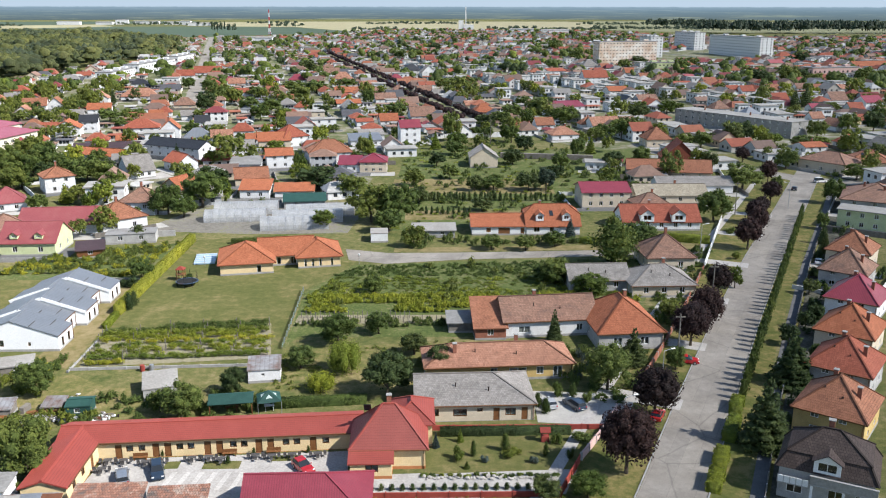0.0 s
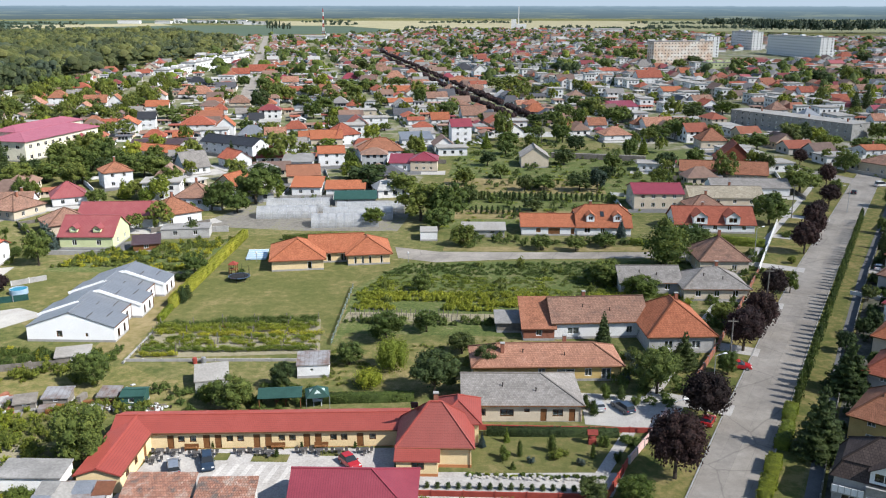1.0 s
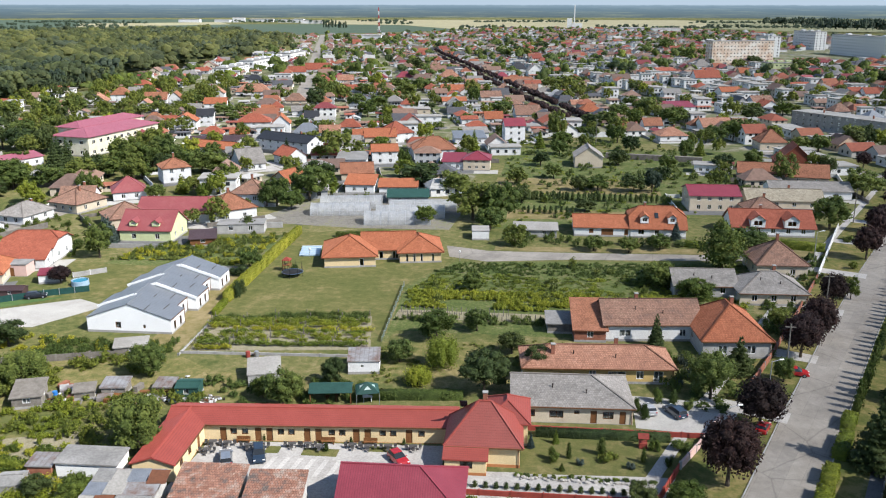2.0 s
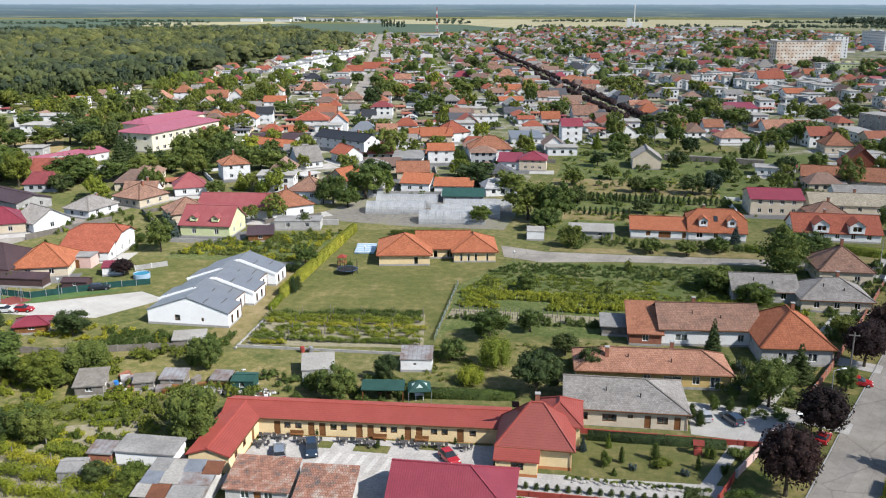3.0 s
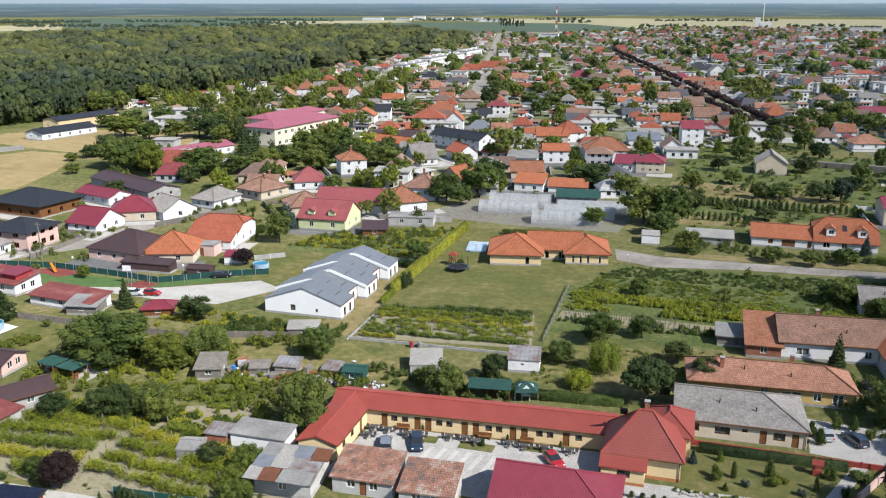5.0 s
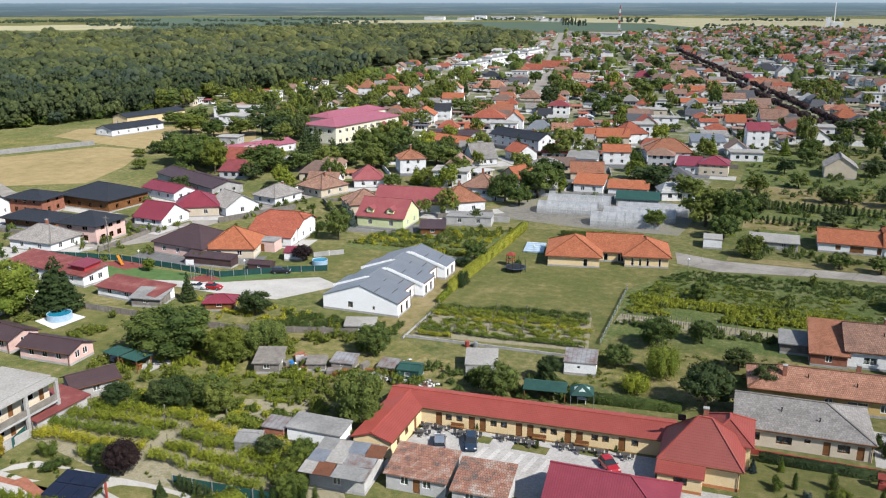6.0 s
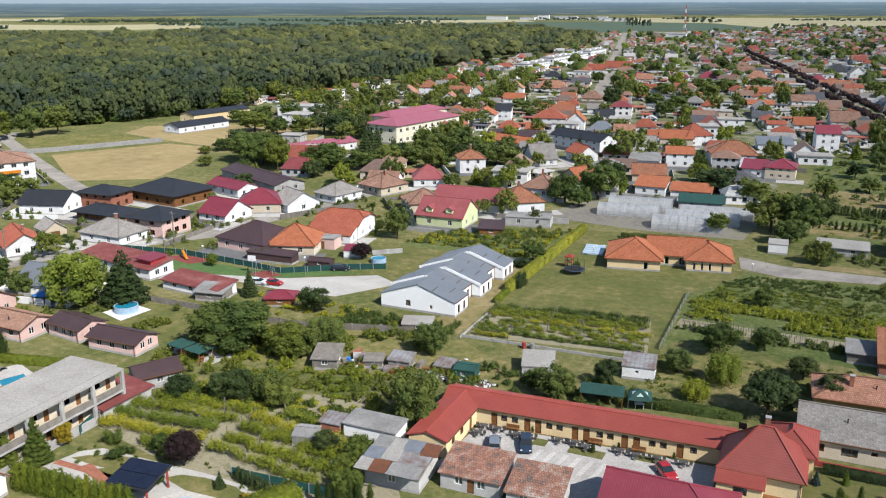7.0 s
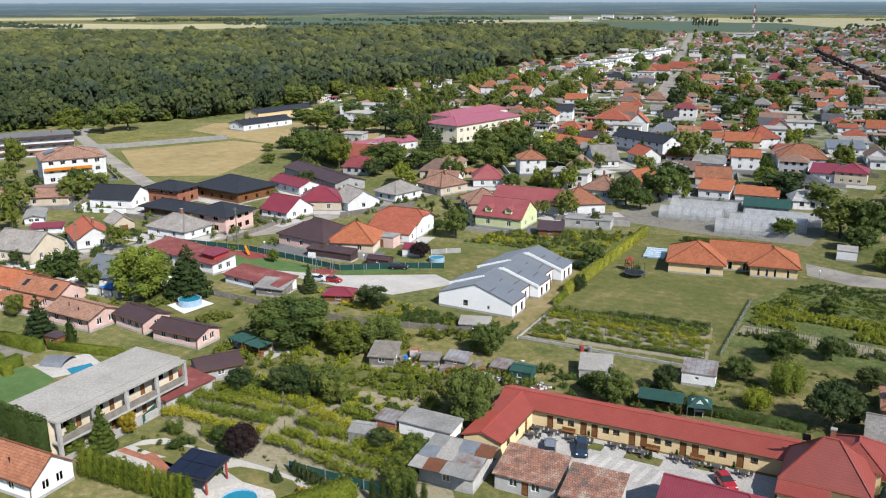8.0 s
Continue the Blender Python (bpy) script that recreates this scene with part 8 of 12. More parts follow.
stand_of("town_trees_dark", greens[421::2], [template("far", 14, 0.085, s, 5, 2) for s in (24, 25)], TOWN_TONES, "many leafy garden trees between far houses", "trees")
avenue = []
for k in range(130):
    v = 352 + k * 4.4
    for s in (-4.5, 4.5):
        if rng.random() < 0.32:
            continue
        u = 100 + s
        avenue.append((u * AC[0] + v * AV[0] + rng.uniform(-0.6, 0.6), u * AC[1] + v * AV[1], rng.uniform(4.2, 5.4), rng.uniform(3.4, 4.4)))
stand_of("avenue_trees", avenue, [template("far", 40, 0.08, s, 6, 3) for s in (31, 32)], "leaf_purple", "avenue of dark purple-leaved trees", "trees")

# ---- single trees ----
for x, y, h, w, mt, kd in ((-148.8, 246.3, 8.6, 6.9, "leaf_dark", "spruce"), (-132.9, 235.5, 7.3, 5.4, "leaf_dark", "spruce"), (-90.9, 165.4, 5.1, 3.3, "leaf_blue", "spruce"), (-94.1, 159.5, 2.2, 2.7, "leaf", "round"),
                           (-101.1, 189.7, 2.3, 4.3, "leaf_sunny", "bush"), (-162.5, 246.6, 5.0, 9.0, "leaf_fresh", "broad"), (-124.5, 194.1, 4.6, 5.2, "leaf_light", "broad"), (-98.3, 204.8, 4.5, 5.6, "leaf", "broad")):
    tree(x, y, h, w, mt, kd, 1, "between houses", "trees of the town")
tree(-68.2, 201.5, 6.6, 5.8, "leaf", "broad", 1, "between houses", "trees of the town")
tree(-62.8, 213.9, 5.3, 6.1, "leaf", "broad", 1, "between houses", "trees of the town")
tree(-60.3, 220.6, 7.1, 9.4, "leaf_fresh", "broad", 1, "between houses", "trees of the town")
tree(-85.1, 215.6, 6.6, 6.4, "leaf_fresh", "broad", 1, "between houses", "trees of the town")
tree(-127.9, 197.5, 6.4, 5.8, "leaf_light", "broad", 1, "between houses", "trees of the town")
tree(-94.8, 220.5, 3.5, 5.6, "leaf", "broad", 1, "between houses", "trees of the town")
tree(-86.5, 224.0, 6.9, 7.3, "leaf_fresh", "broad", 1, "between houses", "trees of the town")
tree(-115.3, 227.8, 7.2, 7.7, "leaf", "broad", 1, "between houses", "trees of the town")
tree(-142.3, 213.7, 7.8, 8.8, "leaf", "broad", 1, "between houses", "trees of the town")
tree(-146.7, 211.3, 6.3, 7.8, "leaf_dark", "broad", 1, "between houses", "trees of the town")
tree(-114.6, 231.2, 4.8, 7.8, "leaf", "broad", 1, "between houses", "trees of the town")
tree(-97.6, 242.2, 6.4, 9.0, "leaf", "broad", 1, "between houses", "trees of the town")
tree(-101.6, 243.2, 5.4, 8.0, "leaf", "broad", 1, "between houses", "trees of the town")
tree(-125.8, 232.9, 6.5, 8.0, "leaf", "broad", 1, "between houses", "trees of the town")
tree(-111.8, 240.2, 6.5, 6.5, "leaf_dark", "broad", 1, "between houses", "trees of the town")
tree(-166.1, 211.9, 7.8, 11.1, "leaf", "broad", 1, "between houses", "trees of the town")
tree(-132.8, 234.8, 6.6, 3.9, "leaf_dark", "spruce", 1, "between houses", "trees of the town")
tree(-108.4, 247.6, 6.6, 8.2, "leaf", "broad", 1, "between houses", "trees of the town")
tree(-180.3, 202.2, 3.5, 4.8, "leaf", "broad", 1, "between houses", "trees of the town")
tree(-100.0, 251.9, 5.2, 7.4, "leaf_dark", "broad", 1, "between houses", "trees of the town")
tree(-166.0, 217.5, 7.2, 8.3, "leaf_fresh", "broad", 1, "between houses", "trees of the town")
tree(-120.1, 247.3, 7.3, 8.3, "leaf", "broad", 1, "between houses", "trees of the town")
tree(-91.4, 261.1, 3.5, 3.8, "leaf", "broad", 1, "between houses", "trees of the town")
tree(-120.8, 251.7, 7.7, 9.6, "leaf", "broad", 1, "between houses", "trees of the town")
tree(-84.0, 271.0, 6.6, 4.0, "leaf_dark", "spruce", 1, "between houses", "trees of the town")
tree(-114.7, 261.0, 5.7, 7.8, "leaf", "broad", 1, "between houses", "trees of the town")
tree(-145.7, 246.2, 9.3, 5.6, "leaf_dark", "spruce", 1, "between houses", "trees of the town")
tree(-120.7, 260.9, 7.0, 7.9, "leaf_fresh", "broad", 1, "between houses", "trees of the town")
tree(-109.0, 270.9, 4.9, 6.0, "leaf", "broad", 1, "between houses", "trees of the town")
tree(-131.9, 260.9, 6.3, 10.0, "leaf", "broad", 1, "between houses", "trees of the town")
tree(-194.6, 227.2, 3.9, 7.0, "leaf_dark", "broad", 1, "between houses", "trees of the town")
tree(5.1, 303.5, 5.9, 8.3, "leaf_fresh", "broad", 1, "between houses", "trees of the town")
tree(132.9, 277.5, 3.5, 6.3, "leaf_fresh", "broad", 1, "between houses", "trees of the town")
tree(-154.5, 269.1, 7.5, 9.4, "leaf", "broad", 1, "between houses", "trees of the town")
tree(85.1, 304.0, 5.5, 7.4, "leaf", "broad", 1, "between houses", "trees of the town")
tree(91.1, 304.1, 6.2, 7.8, "leaf", "broad", 1, "between houses", "trees of the town")
tree(3.3, 319.5, 11.5, 7.9, "leaf", "broad", 1, "between houses", "trees of the town")
tree(-73.5, 316.2, 3.8, 5.8, "leaf", "broad", 1, "between houses", "trees of the town")
tree(56.8, 319.8, 5.8, 8.0, "leaf", "broad", 1, "between houses", "trees of the town")
tree(97.8, 313.2, 4.5, 6.8, "leaf", "broad", 1, "between houses", "trees of the town")
tree(60.5, 322.7, 6.6, 9.0, "leaf", "broad", 1, "between houses", "trees of the town")
tree(-48.4, 324.8, 5.5, 3.3, "leaf_dark", "spruce", 1, "between houses", "trees of the town")
tree(103.6, 311.9, 8.6, 9.9, "leaf_dark", "broad", 1, "between houses", "trees of the town")
tree(127.1, 304.3, 4.8, 9.1, "leaf", "broad", 1, "between houses", "trees of the town")
tree(12.1, 331.1, 4.0, 6.8, "leaf", "broad", 1, "between houses", "trees of the town")
tree(-174.6, 282.5, 8.7, 5.2, "leaf_dark", "spruce", 1, "between houses", "trees of the town")
tree(133.1, 304.3, 4.4, 6.8, "leaf_light", "broad", 1, "between houses", "trees of the town")
tree(67.4, 325.6, 8.6, 10.5, "leaf", "broad", 1, "between houses", "trees of the town")
tree(73.8, 325.6, 8.6, 9.2, "leaf", "broad", 1, "between houses", "trees of the town")
tree(120.5, 313.4, 4.1, 6.0, "leaf_light", "broad", 1, "between houses", "trees of the town")
tree(110.5, 317.4, 8.4, 8.3, "leaf_dark", "broad", 1, "between houses", "trees of the town")
tree(116.8, 317.5, 5.3, 7.9, "leaf", "broad", 1, "between houses", "trees of the town")
tree(-43.4, 341.5, 3.5, 5.7, "leaf", "broad", 1, "between houses", "trees of the town")
tree(-188.8, 292.7, 8.3, 12.0, "leaf", "broad", 1, "between houses", "trees of the town")
tree(-99.1, 341.1, 4.1, 7.3, "leaf", "broad", 1, "between houses", "trees of the town")
tree(141.2, 326.1, 7.4, 8.3, "leaf", "broad", 1, "between houses", "trees of the town")
tree(34.5, 357.0, 8.1, 6.4, "leaf_fresh", "broad", 1, "between houses", "trees of the town")
tree(17.8, 360.4, 5.6, 10.9, "leaf_dark", "broad", 1, "between houses", "trees of the town")
tree(-177.0, 318.2, 4.3, 10.0, "leaf", "broad", 1, "between houses", "trees of the town")
tree(-189.7, 311.6, 7.4, 10.0, "leaf", "broad", 1, "between houses", "trees of the town")
tree(23.9, 364.0, 6.5, 10.0, "leaf", "broad", 1, "between houses", "trees of the town")
tree(-206.5, 302.9, 7.8, 11.1, "leaf_dark", "broad", 1, "between houses", "trees of the town")
tree(-34.5, 367.2, 3.9, 6.1, "leaf", "broad", 1, "between houses", "trees of the town")
tree(-227.7, 291.9, 7.4, 11.2, "leaf", "broad", 1, "between houses", "trees of the town")
tree(51.8, 367.9, 7.9, 13.3, "leaf", "broad", 1, "between houses", "trees of the town")
tree(-236.1, 287.5, 5.6, 10.2, "leaf_fresh", "broad", 1, "between houses", "trees of the town")
tree(-222.6, 305.0, 7.6, 10.4, "leaf", "broad", 1, "between houses", "trees of the town")
tree(160.6, 343.0, 8.2, 8.8, "leaf", "broad", 1, "between houses", "trees of the town")
tree(-59.9, 376.4, 3.6, 6.3, "leaf", "broad", 1, "between houses", "trees of the town")
tree(-134.0, 357.5, 3.8, 7.9, "leaf", "broad", 1, "between houses", "trees of the town")
tree(170.7, 343.1, 9.0, 9.5, "leaf_dark", "broad", 1, "between houses", "trees of the town")
tree(30.1, 382.9, 7.7, 9.5, "leaf", "broad", 1, "between houses", "trees of the town")
tree(-70.1, 378.2, 6.7, 9.5, "leaf", "broad", 1, "between houses", "trees of the town")
tree(-79.4, 378.1, 7.6, 9.5, "leaf", "broad", 1, "between houses", "trees of the town")
tree(-105.2, 376.0, 5.8, 7.0, "leaf", "broad", 1, "between houses", "trees of the town")
tree(109.0, 379.7, 5.0, 9.2, "leaf", "broad", 1, "between houses", "trees of the town")
tree(-21.6, 394.8, 6.6, 10.9, "leaf", "broad", 1, "between houses", "trees of the town")
tree(87.2, 387.4, 6.4, 10.9, "leaf_dark", "broad", 1, "between houses", "trees of the town")
tree(-143.6, 373.8, 6.2, 11.0, "leaf", "broad", 1, "between houses", "trees of the town")
tree(184.9, 365.3, 8.6, 10.1, "leaf", "broad", 1, "between houses", "trees of the town")
tree(44.0, 408.4, 7.2, 10.1, "leaf", "broad", 1, "between houses", "trees of the town")
tree(-56.8, 407.5, 4.3, 8.5, "leaf_dark", "broad", 1, "between houses", "trees of the town")
tree(-182.6, 372.6, 4.4, 8.5, "leaf", "broad", 1, "between houses", "trees of the town")
tree(-80.6, 407.3, 7.2, 10.3, "leaf", "broad", 1, "between houses", "trees of the town")
tree(-137.7, 393.8, 3.7, 7.4, "leaf", "broad", 1, "between houses", "trees of the town")
tree(-91.1, 407.2, 8.2, 10.3, "leaf", "broad", 1, "between houses", "trees of the town")
tree(-230.5, 347.9, 8.3, 11.5, "leaf", "broad", 1, "between houses", "trees of the town")
tree(104.1, 404.4, 6.7, 9.2, "leaf_fresh", "broad", 1, "between houses", "trees of the town")
tree(-177.4, 381.2, 5.9, 8.7, "leaf", "broad", 1, "between houses", "trees of the town")
tree(-110.9, 407.0, 10.6, 9.8, "leaf_dark", "broad", 1, "between houses", "trees of the town")
tree(109.2, 408.9, 5.3, 8.7, "leaf_fresh", "broad", 1, "between houses", "trees of the town")
tree(-271.4, 326.9, 9.8, 12.8, "leaf", "broad", 1, "between houses", "trees of the town")
tree(-212.4, 370.6, 8.6, 12.9, "leaf", "broad", 1, "between houses", "trees of the town")
tree(93.9, 418.0, 4.9, 8.8, "leaf", "broad", 1, "between houses", "trees of the town")
tree(39.5, 432.0, 6.1, 8.9, "leaf", "broad", 1, "between houses", "trees of the town")
tree(-54.4, 431.2, 4.1, 7.2, "leaf", "broad", 1, "between houses", "trees of the town")
tree(52.1, 432.1, 5.6, 9.0, "leaf_dark", "broad", 1, "between houses", "trees of the town")
tree(-78.1, 430.9, 7.6, 9.0, "leaf", "broad", 1, "between houses", "trees of the town")
tree(-37.4, 436.4, 9.3, 6.6, "leaf", "broad", 1, "between houses", "trees of the town")
tree(-228.8, 376.3, 8.8, 12.1, "leaf", "broad", 1, "between houses", "trees of the town")
tree(-256.7, 362.0, 7.8, 12.2, "leaf", "broad", 1, "between houses", "trees of the town")
tree(-111.6, 430.6, 12.1, 10.4, "leaf", "broad", 1, "between houses", "trees of the town")
tree(-173.4, 411.0, 6.3, 11.6, "leaf", "broad", 1, "between houses", "trees of the town")
tree(-279.6, 350.2, 10.3, 13.5, "leaf_dark", "broad", 1, "between houses", "trees of the town")
tree(182.6, 409.6, 5.3, 9.2, "leaf", "broad", 1, "between houses", "trees of the town")
tree(169.7, 421.0, 10.9, 6.5, "leaf_dark", "spruce", 1, "between houses", "trees of the town")
tree(-138.2, 435.4, 8.2, 9.4, "leaf", "broad", 1, "between houses", "trees of the town")
tree(-75.3, 457.4, 9.1, 11.5, "leaf", "broad", 1, "between houses", "trees of the town")
tree(180.1, 433.3, 11.2, 6.7, "leaf_dark", "spruce", 1, "between houses", "trees of the town")
tree(-112.3, 457.1, 8.1, 11.0, "leaf", "broad", 1, "between houses", "trees of the town")
tree(-286.2, 377.7, 9.3, 13.0, "leaf", "broad", 1, "between houses", "trees of the town")
tree(-116.6, 462.7, 9.2, 11.1, "leaf", "broad", 1, "between houses", "trees of the town")
tree(-170.5, 451.0, 6.9, 4.1, "leaf_dark", "spruce", 1, "between houses", "trees of the town")
tree(-102.4, 480.7, 6.2, 12.1, "leaf", "broad", 1, "between houses", "trees of the town")
tree(30.6, 494.8, 7.5, 15.0, "leaf", "broad", 1, "between houses", "trees of the town")
tree(-207.6, 452.8, 5.8, 10.3, "leaf_dark", "broad", 1, "between houses", "trees of the town")
tree(-73.0, 503.6, 7.7, 15.0, "leaf", "broad", 1, "between houses", "trees of the town")
tree(120.4, 495.7, 4.6, 8.4, "leaf", "broad", 1, "between houses", "trees of the town")
tree(-86.0, 503.5, 7.7, 15.0, "leaf", "broad", 1, "between houses", "trees of the town")
tree(-134.0, 503.0, 8.8, 10.7, "leaf", "broad", 1, "between houses", "trees of the town")
tree(179.2, 489.9, 4.6, 9.3, "leaf", "broad", 1, "between houses", "trees of the town")
tree(1.9, 521.9, 7.9, 14.3, "leaf", "broad", 1, "between houses", "trees of the town")
tree(12.2, 529.4, 8.0, 14.5, "leaf", "broad", 1, "between houses", "trees of the town")
tree(153.6, 516.5, 4.8, 7.4, "leaf_dark", "broad", 1, "between houses", "trees of the town")
tree(-58.5, 536.1, 6.3, 14.8, "leaf", "broad", 1, "between houses", "trees of the town")
tree(20.5, 540.9, 6.3, 8.9, "leaf_light", "broad", 1, "between houses", "trees of the town")
tree(163.7, 516.6, 5.4, 7.4, "leaf", "broad", 1, "between houses", "trees of the town")
tree(142.2, 523.5, 4.9, 9.7, "leaf", "broad", 1, "between houses", "trees of the town")
tree(-153.0, 527.5, 7.4, 9.0, "leaf", "broad", 1, "between houses", "trees of the town")
tree(74.4, 553.4, 8.4, 5.0, "leaf_dark", "spruce", 1, "between houses", "trees of the town")
tree(108.9, 562.0, 5.2, 7.9, "leaf", "broad", 1, "between houses", "trees of the town")
tree(30.2, 596.4, 9.7, 5.8, "leaf_dark", "spruce", 1, "between houses", "trees of the town")
tree(203.4, 563.1, 10.5, 14.0, "leaf_dark", "broad", 1, "between houses", "trees of the town")
tree(221.7, 563.3, 13.1, 15.0, "leaf", "broad", 1, "between houses", "trees of the town")
tree(249.1, 555.4, 8.4, 15.0, "leaf", "broad", 1, "between houses", "trees of the town")
tree(238.1, 563.5, 7.9, 15.0, "leaf", "broad", 1, "between houses", "trees of the town")
tree(232.3, 572.0, 11.3, 15.0, "leaf_dark", "broad", 1, "between houses", "trees of the town")
tree(270.9, 563.9, 11.8, 15.0, "leaf", "broad", 1, "between houses", "trees of the town")
tree(286.1, 572.6, 9.9, 14.9, "leaf", "broad", 1, "between houses", "trees of the town")
tree(-37.7, 657.5, 6.9, 11.8, "leaf", "broad", 1, "between houses", "trees of the town")
tree(-100.9, 656.7, 10.6, 15.0, "leaf_dark", "broad", 1, "between houses", "trees of the town")
tree(181.5, 672.2, 11.6, 13.4, "leaf", "broad", 1, "between houses", "trees of the town")
tree(145.8, 709.1, 8.2, 12.9, "leaf", "broad", 1, "between houses", "trees of the town")
tree(200.6, 709.9, 9.8, 13.2, "leaf", "broad", 1, "between houses", "trees of the town")
tree(163.2, 736.6, 9.3, 15.0, "leaf_dark", "broad", 1, "between houses", "trees of the town")
tree(183.0, 782.0, 8.1, 15.0, "leaf", "broad", 1, "between houses", "trees of the town")
tree(-25.6, 811.6, 11.2, 15.0, "leaf", "broad", 1, "between houses", "trees of the town")
tree(125.3, 831.8, 10.5, 15.0, "leaf", "broad", 1, "between houses", "trees of the town")
tree(318.1, 784.2, 10.8, 15.0, "leaf_dark", "broad", 1, "between houses", "trees of the town")
tree(-40.3, 847.2, 8.7, 15.0, "leaf", "broad", 1, "between houses", "trees of the town")
tree(-169.8, 844.9, 6.8, 15.0, "leaf", "broad", 1, "between houses", "trees of the town")
tree(141.7, 850.4, 9.7, 15.0, "leaf", "broad", 1, "between houses", "trees of the town")
tree(-8.9, 977.0, 10.0, 15.0, "leaf_dark", "broad", 1, "between houses", "trees of the town")
tree(122.3, 979.7, 14.0, 15.0, "leaf", "broad", 1, "between houses", "trees of the town")
tree(19.6, 82.5, 8.1, 7.2, "leaf_purple", "round")
tree(25.7, 95.7, 6.8, 6.7, "leaf_purple", "round")
tree(36.4, 118.7, 7.1, 6.7, "leaf_purple", "round")
tree(40.4, 124.9, 7.5, 6.0, "leaf_purple", "round")
tree(47.6, 142.0, 5.9, 5.4, "leaf_purple", "round")
tree(62.5, 171.0, 7.1, 6.7, "leaf_purple", "round")
tree(68.9, 183.4, 6.6, 5.4, "leaf_purple", "round")
tree(83.6, 215.9, 5.9, 6.0, "leaf_purple", "round")
tree(76.3, 201.8, 5.0, 4.2, "leaf_purple", "round")
tree(71.6, 193.0, 6.0, 5.6, "leaf_purple", "round")
tree(91.7, 240.4, 7.0, 5.4, "leaf_purple", "round")
tree(95.7, 274.0, 5.4, 5.4, "leaf_purple", "round")
tree(98.4, 213.7, 7.1, 5.5, "leaf", "broad")
tree(118.9, 244.9, 5.0, 8.7, "leaf_fresh", "broad")
tree(105.0, 262.0, 7.0, 7.8, "leaf", "broad")
tree(77.0, 168.2, 5.4, 2.4, "leaf_dark", "conifer")
tree(63.1, 183.9, 1.8, 1.8, "leaf", "bush")
tree(57.8, 163.9, 2.0, 1.8, "leaf_fresh", "bush")
tree(9.5, 205.4, 3.7, 5.7, "leaf_dark", "broad")
tree(8.5, 229.6, 4.7, 5.2, "leaf_dark", "broad")
tree(13.8, 231.0, 4.2, 7.8, "leaf", "broad")
tree(23.1, 229.7, 5.3, 7.2, "leaf_dark", "broad")
tree(27.9, 230.0, 6.5, 5.3, "leaf_silver_haze", "broad")
tree(32.0, 244.0, 5.0, 6.0, "leaf_dark", "broad")
tree(2.0, 246.0, 4.6, 5.4, "leaf", "broad")
tree(-8.0, 236.0, 5.2, 6.0, "leaf", "broad")
tree(-6.0, 214.0, 4.6, 5.6, "leaf_dark", "broad")
tree(36.0, 262.0, 5.6, 6.2, "leaf", "broad")
tree(22.0, 270.0, 5.0, 7.0, "leaf_dark", "broad")
tree(-2.0, 266.0, 5.2, 6.4, "leaf_dark", "broad")
tree(4.0, 288.0, 5.4, 7.0, "leaf", "broad")
tree(28.0, 296.0, 6.0, 7.0, "leaf_dark", "broad")
tree(46.0, 240.0, 5.2, 6.0, "leaf", "broad")
tree(52.0, 262.0, 6.0, 7.0, "leaf_dark", "broad")
tree(62.0, 268.0, 6.4, 6.4, "leaf", "broad")
tree(80.0, 258.0, 6.8, 6.4, "leaf_dark", "broad")
tree(20.3, 148.6, 4.8, 6.6, "leaf", "broad")
tree(86.0, 176.0, 4.0, 2.0, "leaf_dark", "conifer")
tree(68.0, 148.0, 3.6, 2.6, "leaf", "broad")
tree(58.6, 128.0, 3.4, 2.8, "leaf_dark", "broad")
tree(52.0, 112.0, 3.0, 2.2, "leaf", "broad")
tree(51.7, 145.8, 4.2, 3.0, "leaf_fresh", "broad")
tree(31.9, 109.8, 3.7, 3.1, "leaf", "broad")
tree(90.4, 230.0, 4.4, 3.7, "leaf", "broad")
tree(36.4, 88.2, 8.7, 7.0, "leaf_dark", "spruce")
tree(45.9, 104.9, 7.8, 6.7, "leaf_dark", "spruce")
tree(21.4, 103.4, 6.2, 6.3, "leaf", "broad")
tree(26.5, 111.8, 5.5, 4.7, "leaf_dark", "conifer")
tree(20.3, 109.8, 2.5, 2.2, "leaf_blue", "conifer")
tree(16.5, 120.0, 5.4, 2.7, "leaf_dark", "spruce")
tree(32.6, 160.4, 8.8, 9.0, "leaf", "poplar")
tree(40.3, 171.8, 6.0, 8.2, "leaf", "broad")
tree(62.8, 195.3, 7.9, 8.7, "leaf", "broad")
tree(81.0, 230.0, 7.9, 11.0, "leaf", "broad")
tree(25.4, 141.1, 4.1, 6.8, "leaf_fresh", "broad")
tree(19.5, 148.9, 3.4, 7.2, "leaf", "broad")
tree(-0.4, 107.9, 4.3, 4.0, "leaf_dark", "broad")
tree(6.2, 108.8, 2.6, 2.6, "leaf", "conifer")
tree(14.7, 77.6, 2.8, 4.0, "leaf_fresh", "broad")
tree(10.4, 77.3, 2.6, 3.4, "leaf_dark", "broad")
tree(36.5, 131.2, 2.9, 4.1, "leaf", "broad")
tree(-7.0, 101.2, 6.0, 6.8, "leaf_dark", "broad")
tree(-15.4, 119.0, 4.8, 6.2, "leaf", "broad")
tree(-13.4, 108.8, 4.7, 4.8, "leaf_light", "willow")
tree(-15.8, 103.1, 2.5, 4.1, "leaf_vine", "willow")
tree(-9.8, 123.3, 3.6, 4.4, "leaf", "broad")
tree(-19.5, 110.2, 3.4, 4.3, "leaf", "broad")
tree(-4.1, 115.0, 3.2, 4.3, "leaf_dark", "broad")
tree(-12.1, 142.3, 3.3, 3.9, "leaf", "broad")
tree(-31.5, 94.9, 4.8, 5.3, "leaf", "broad")
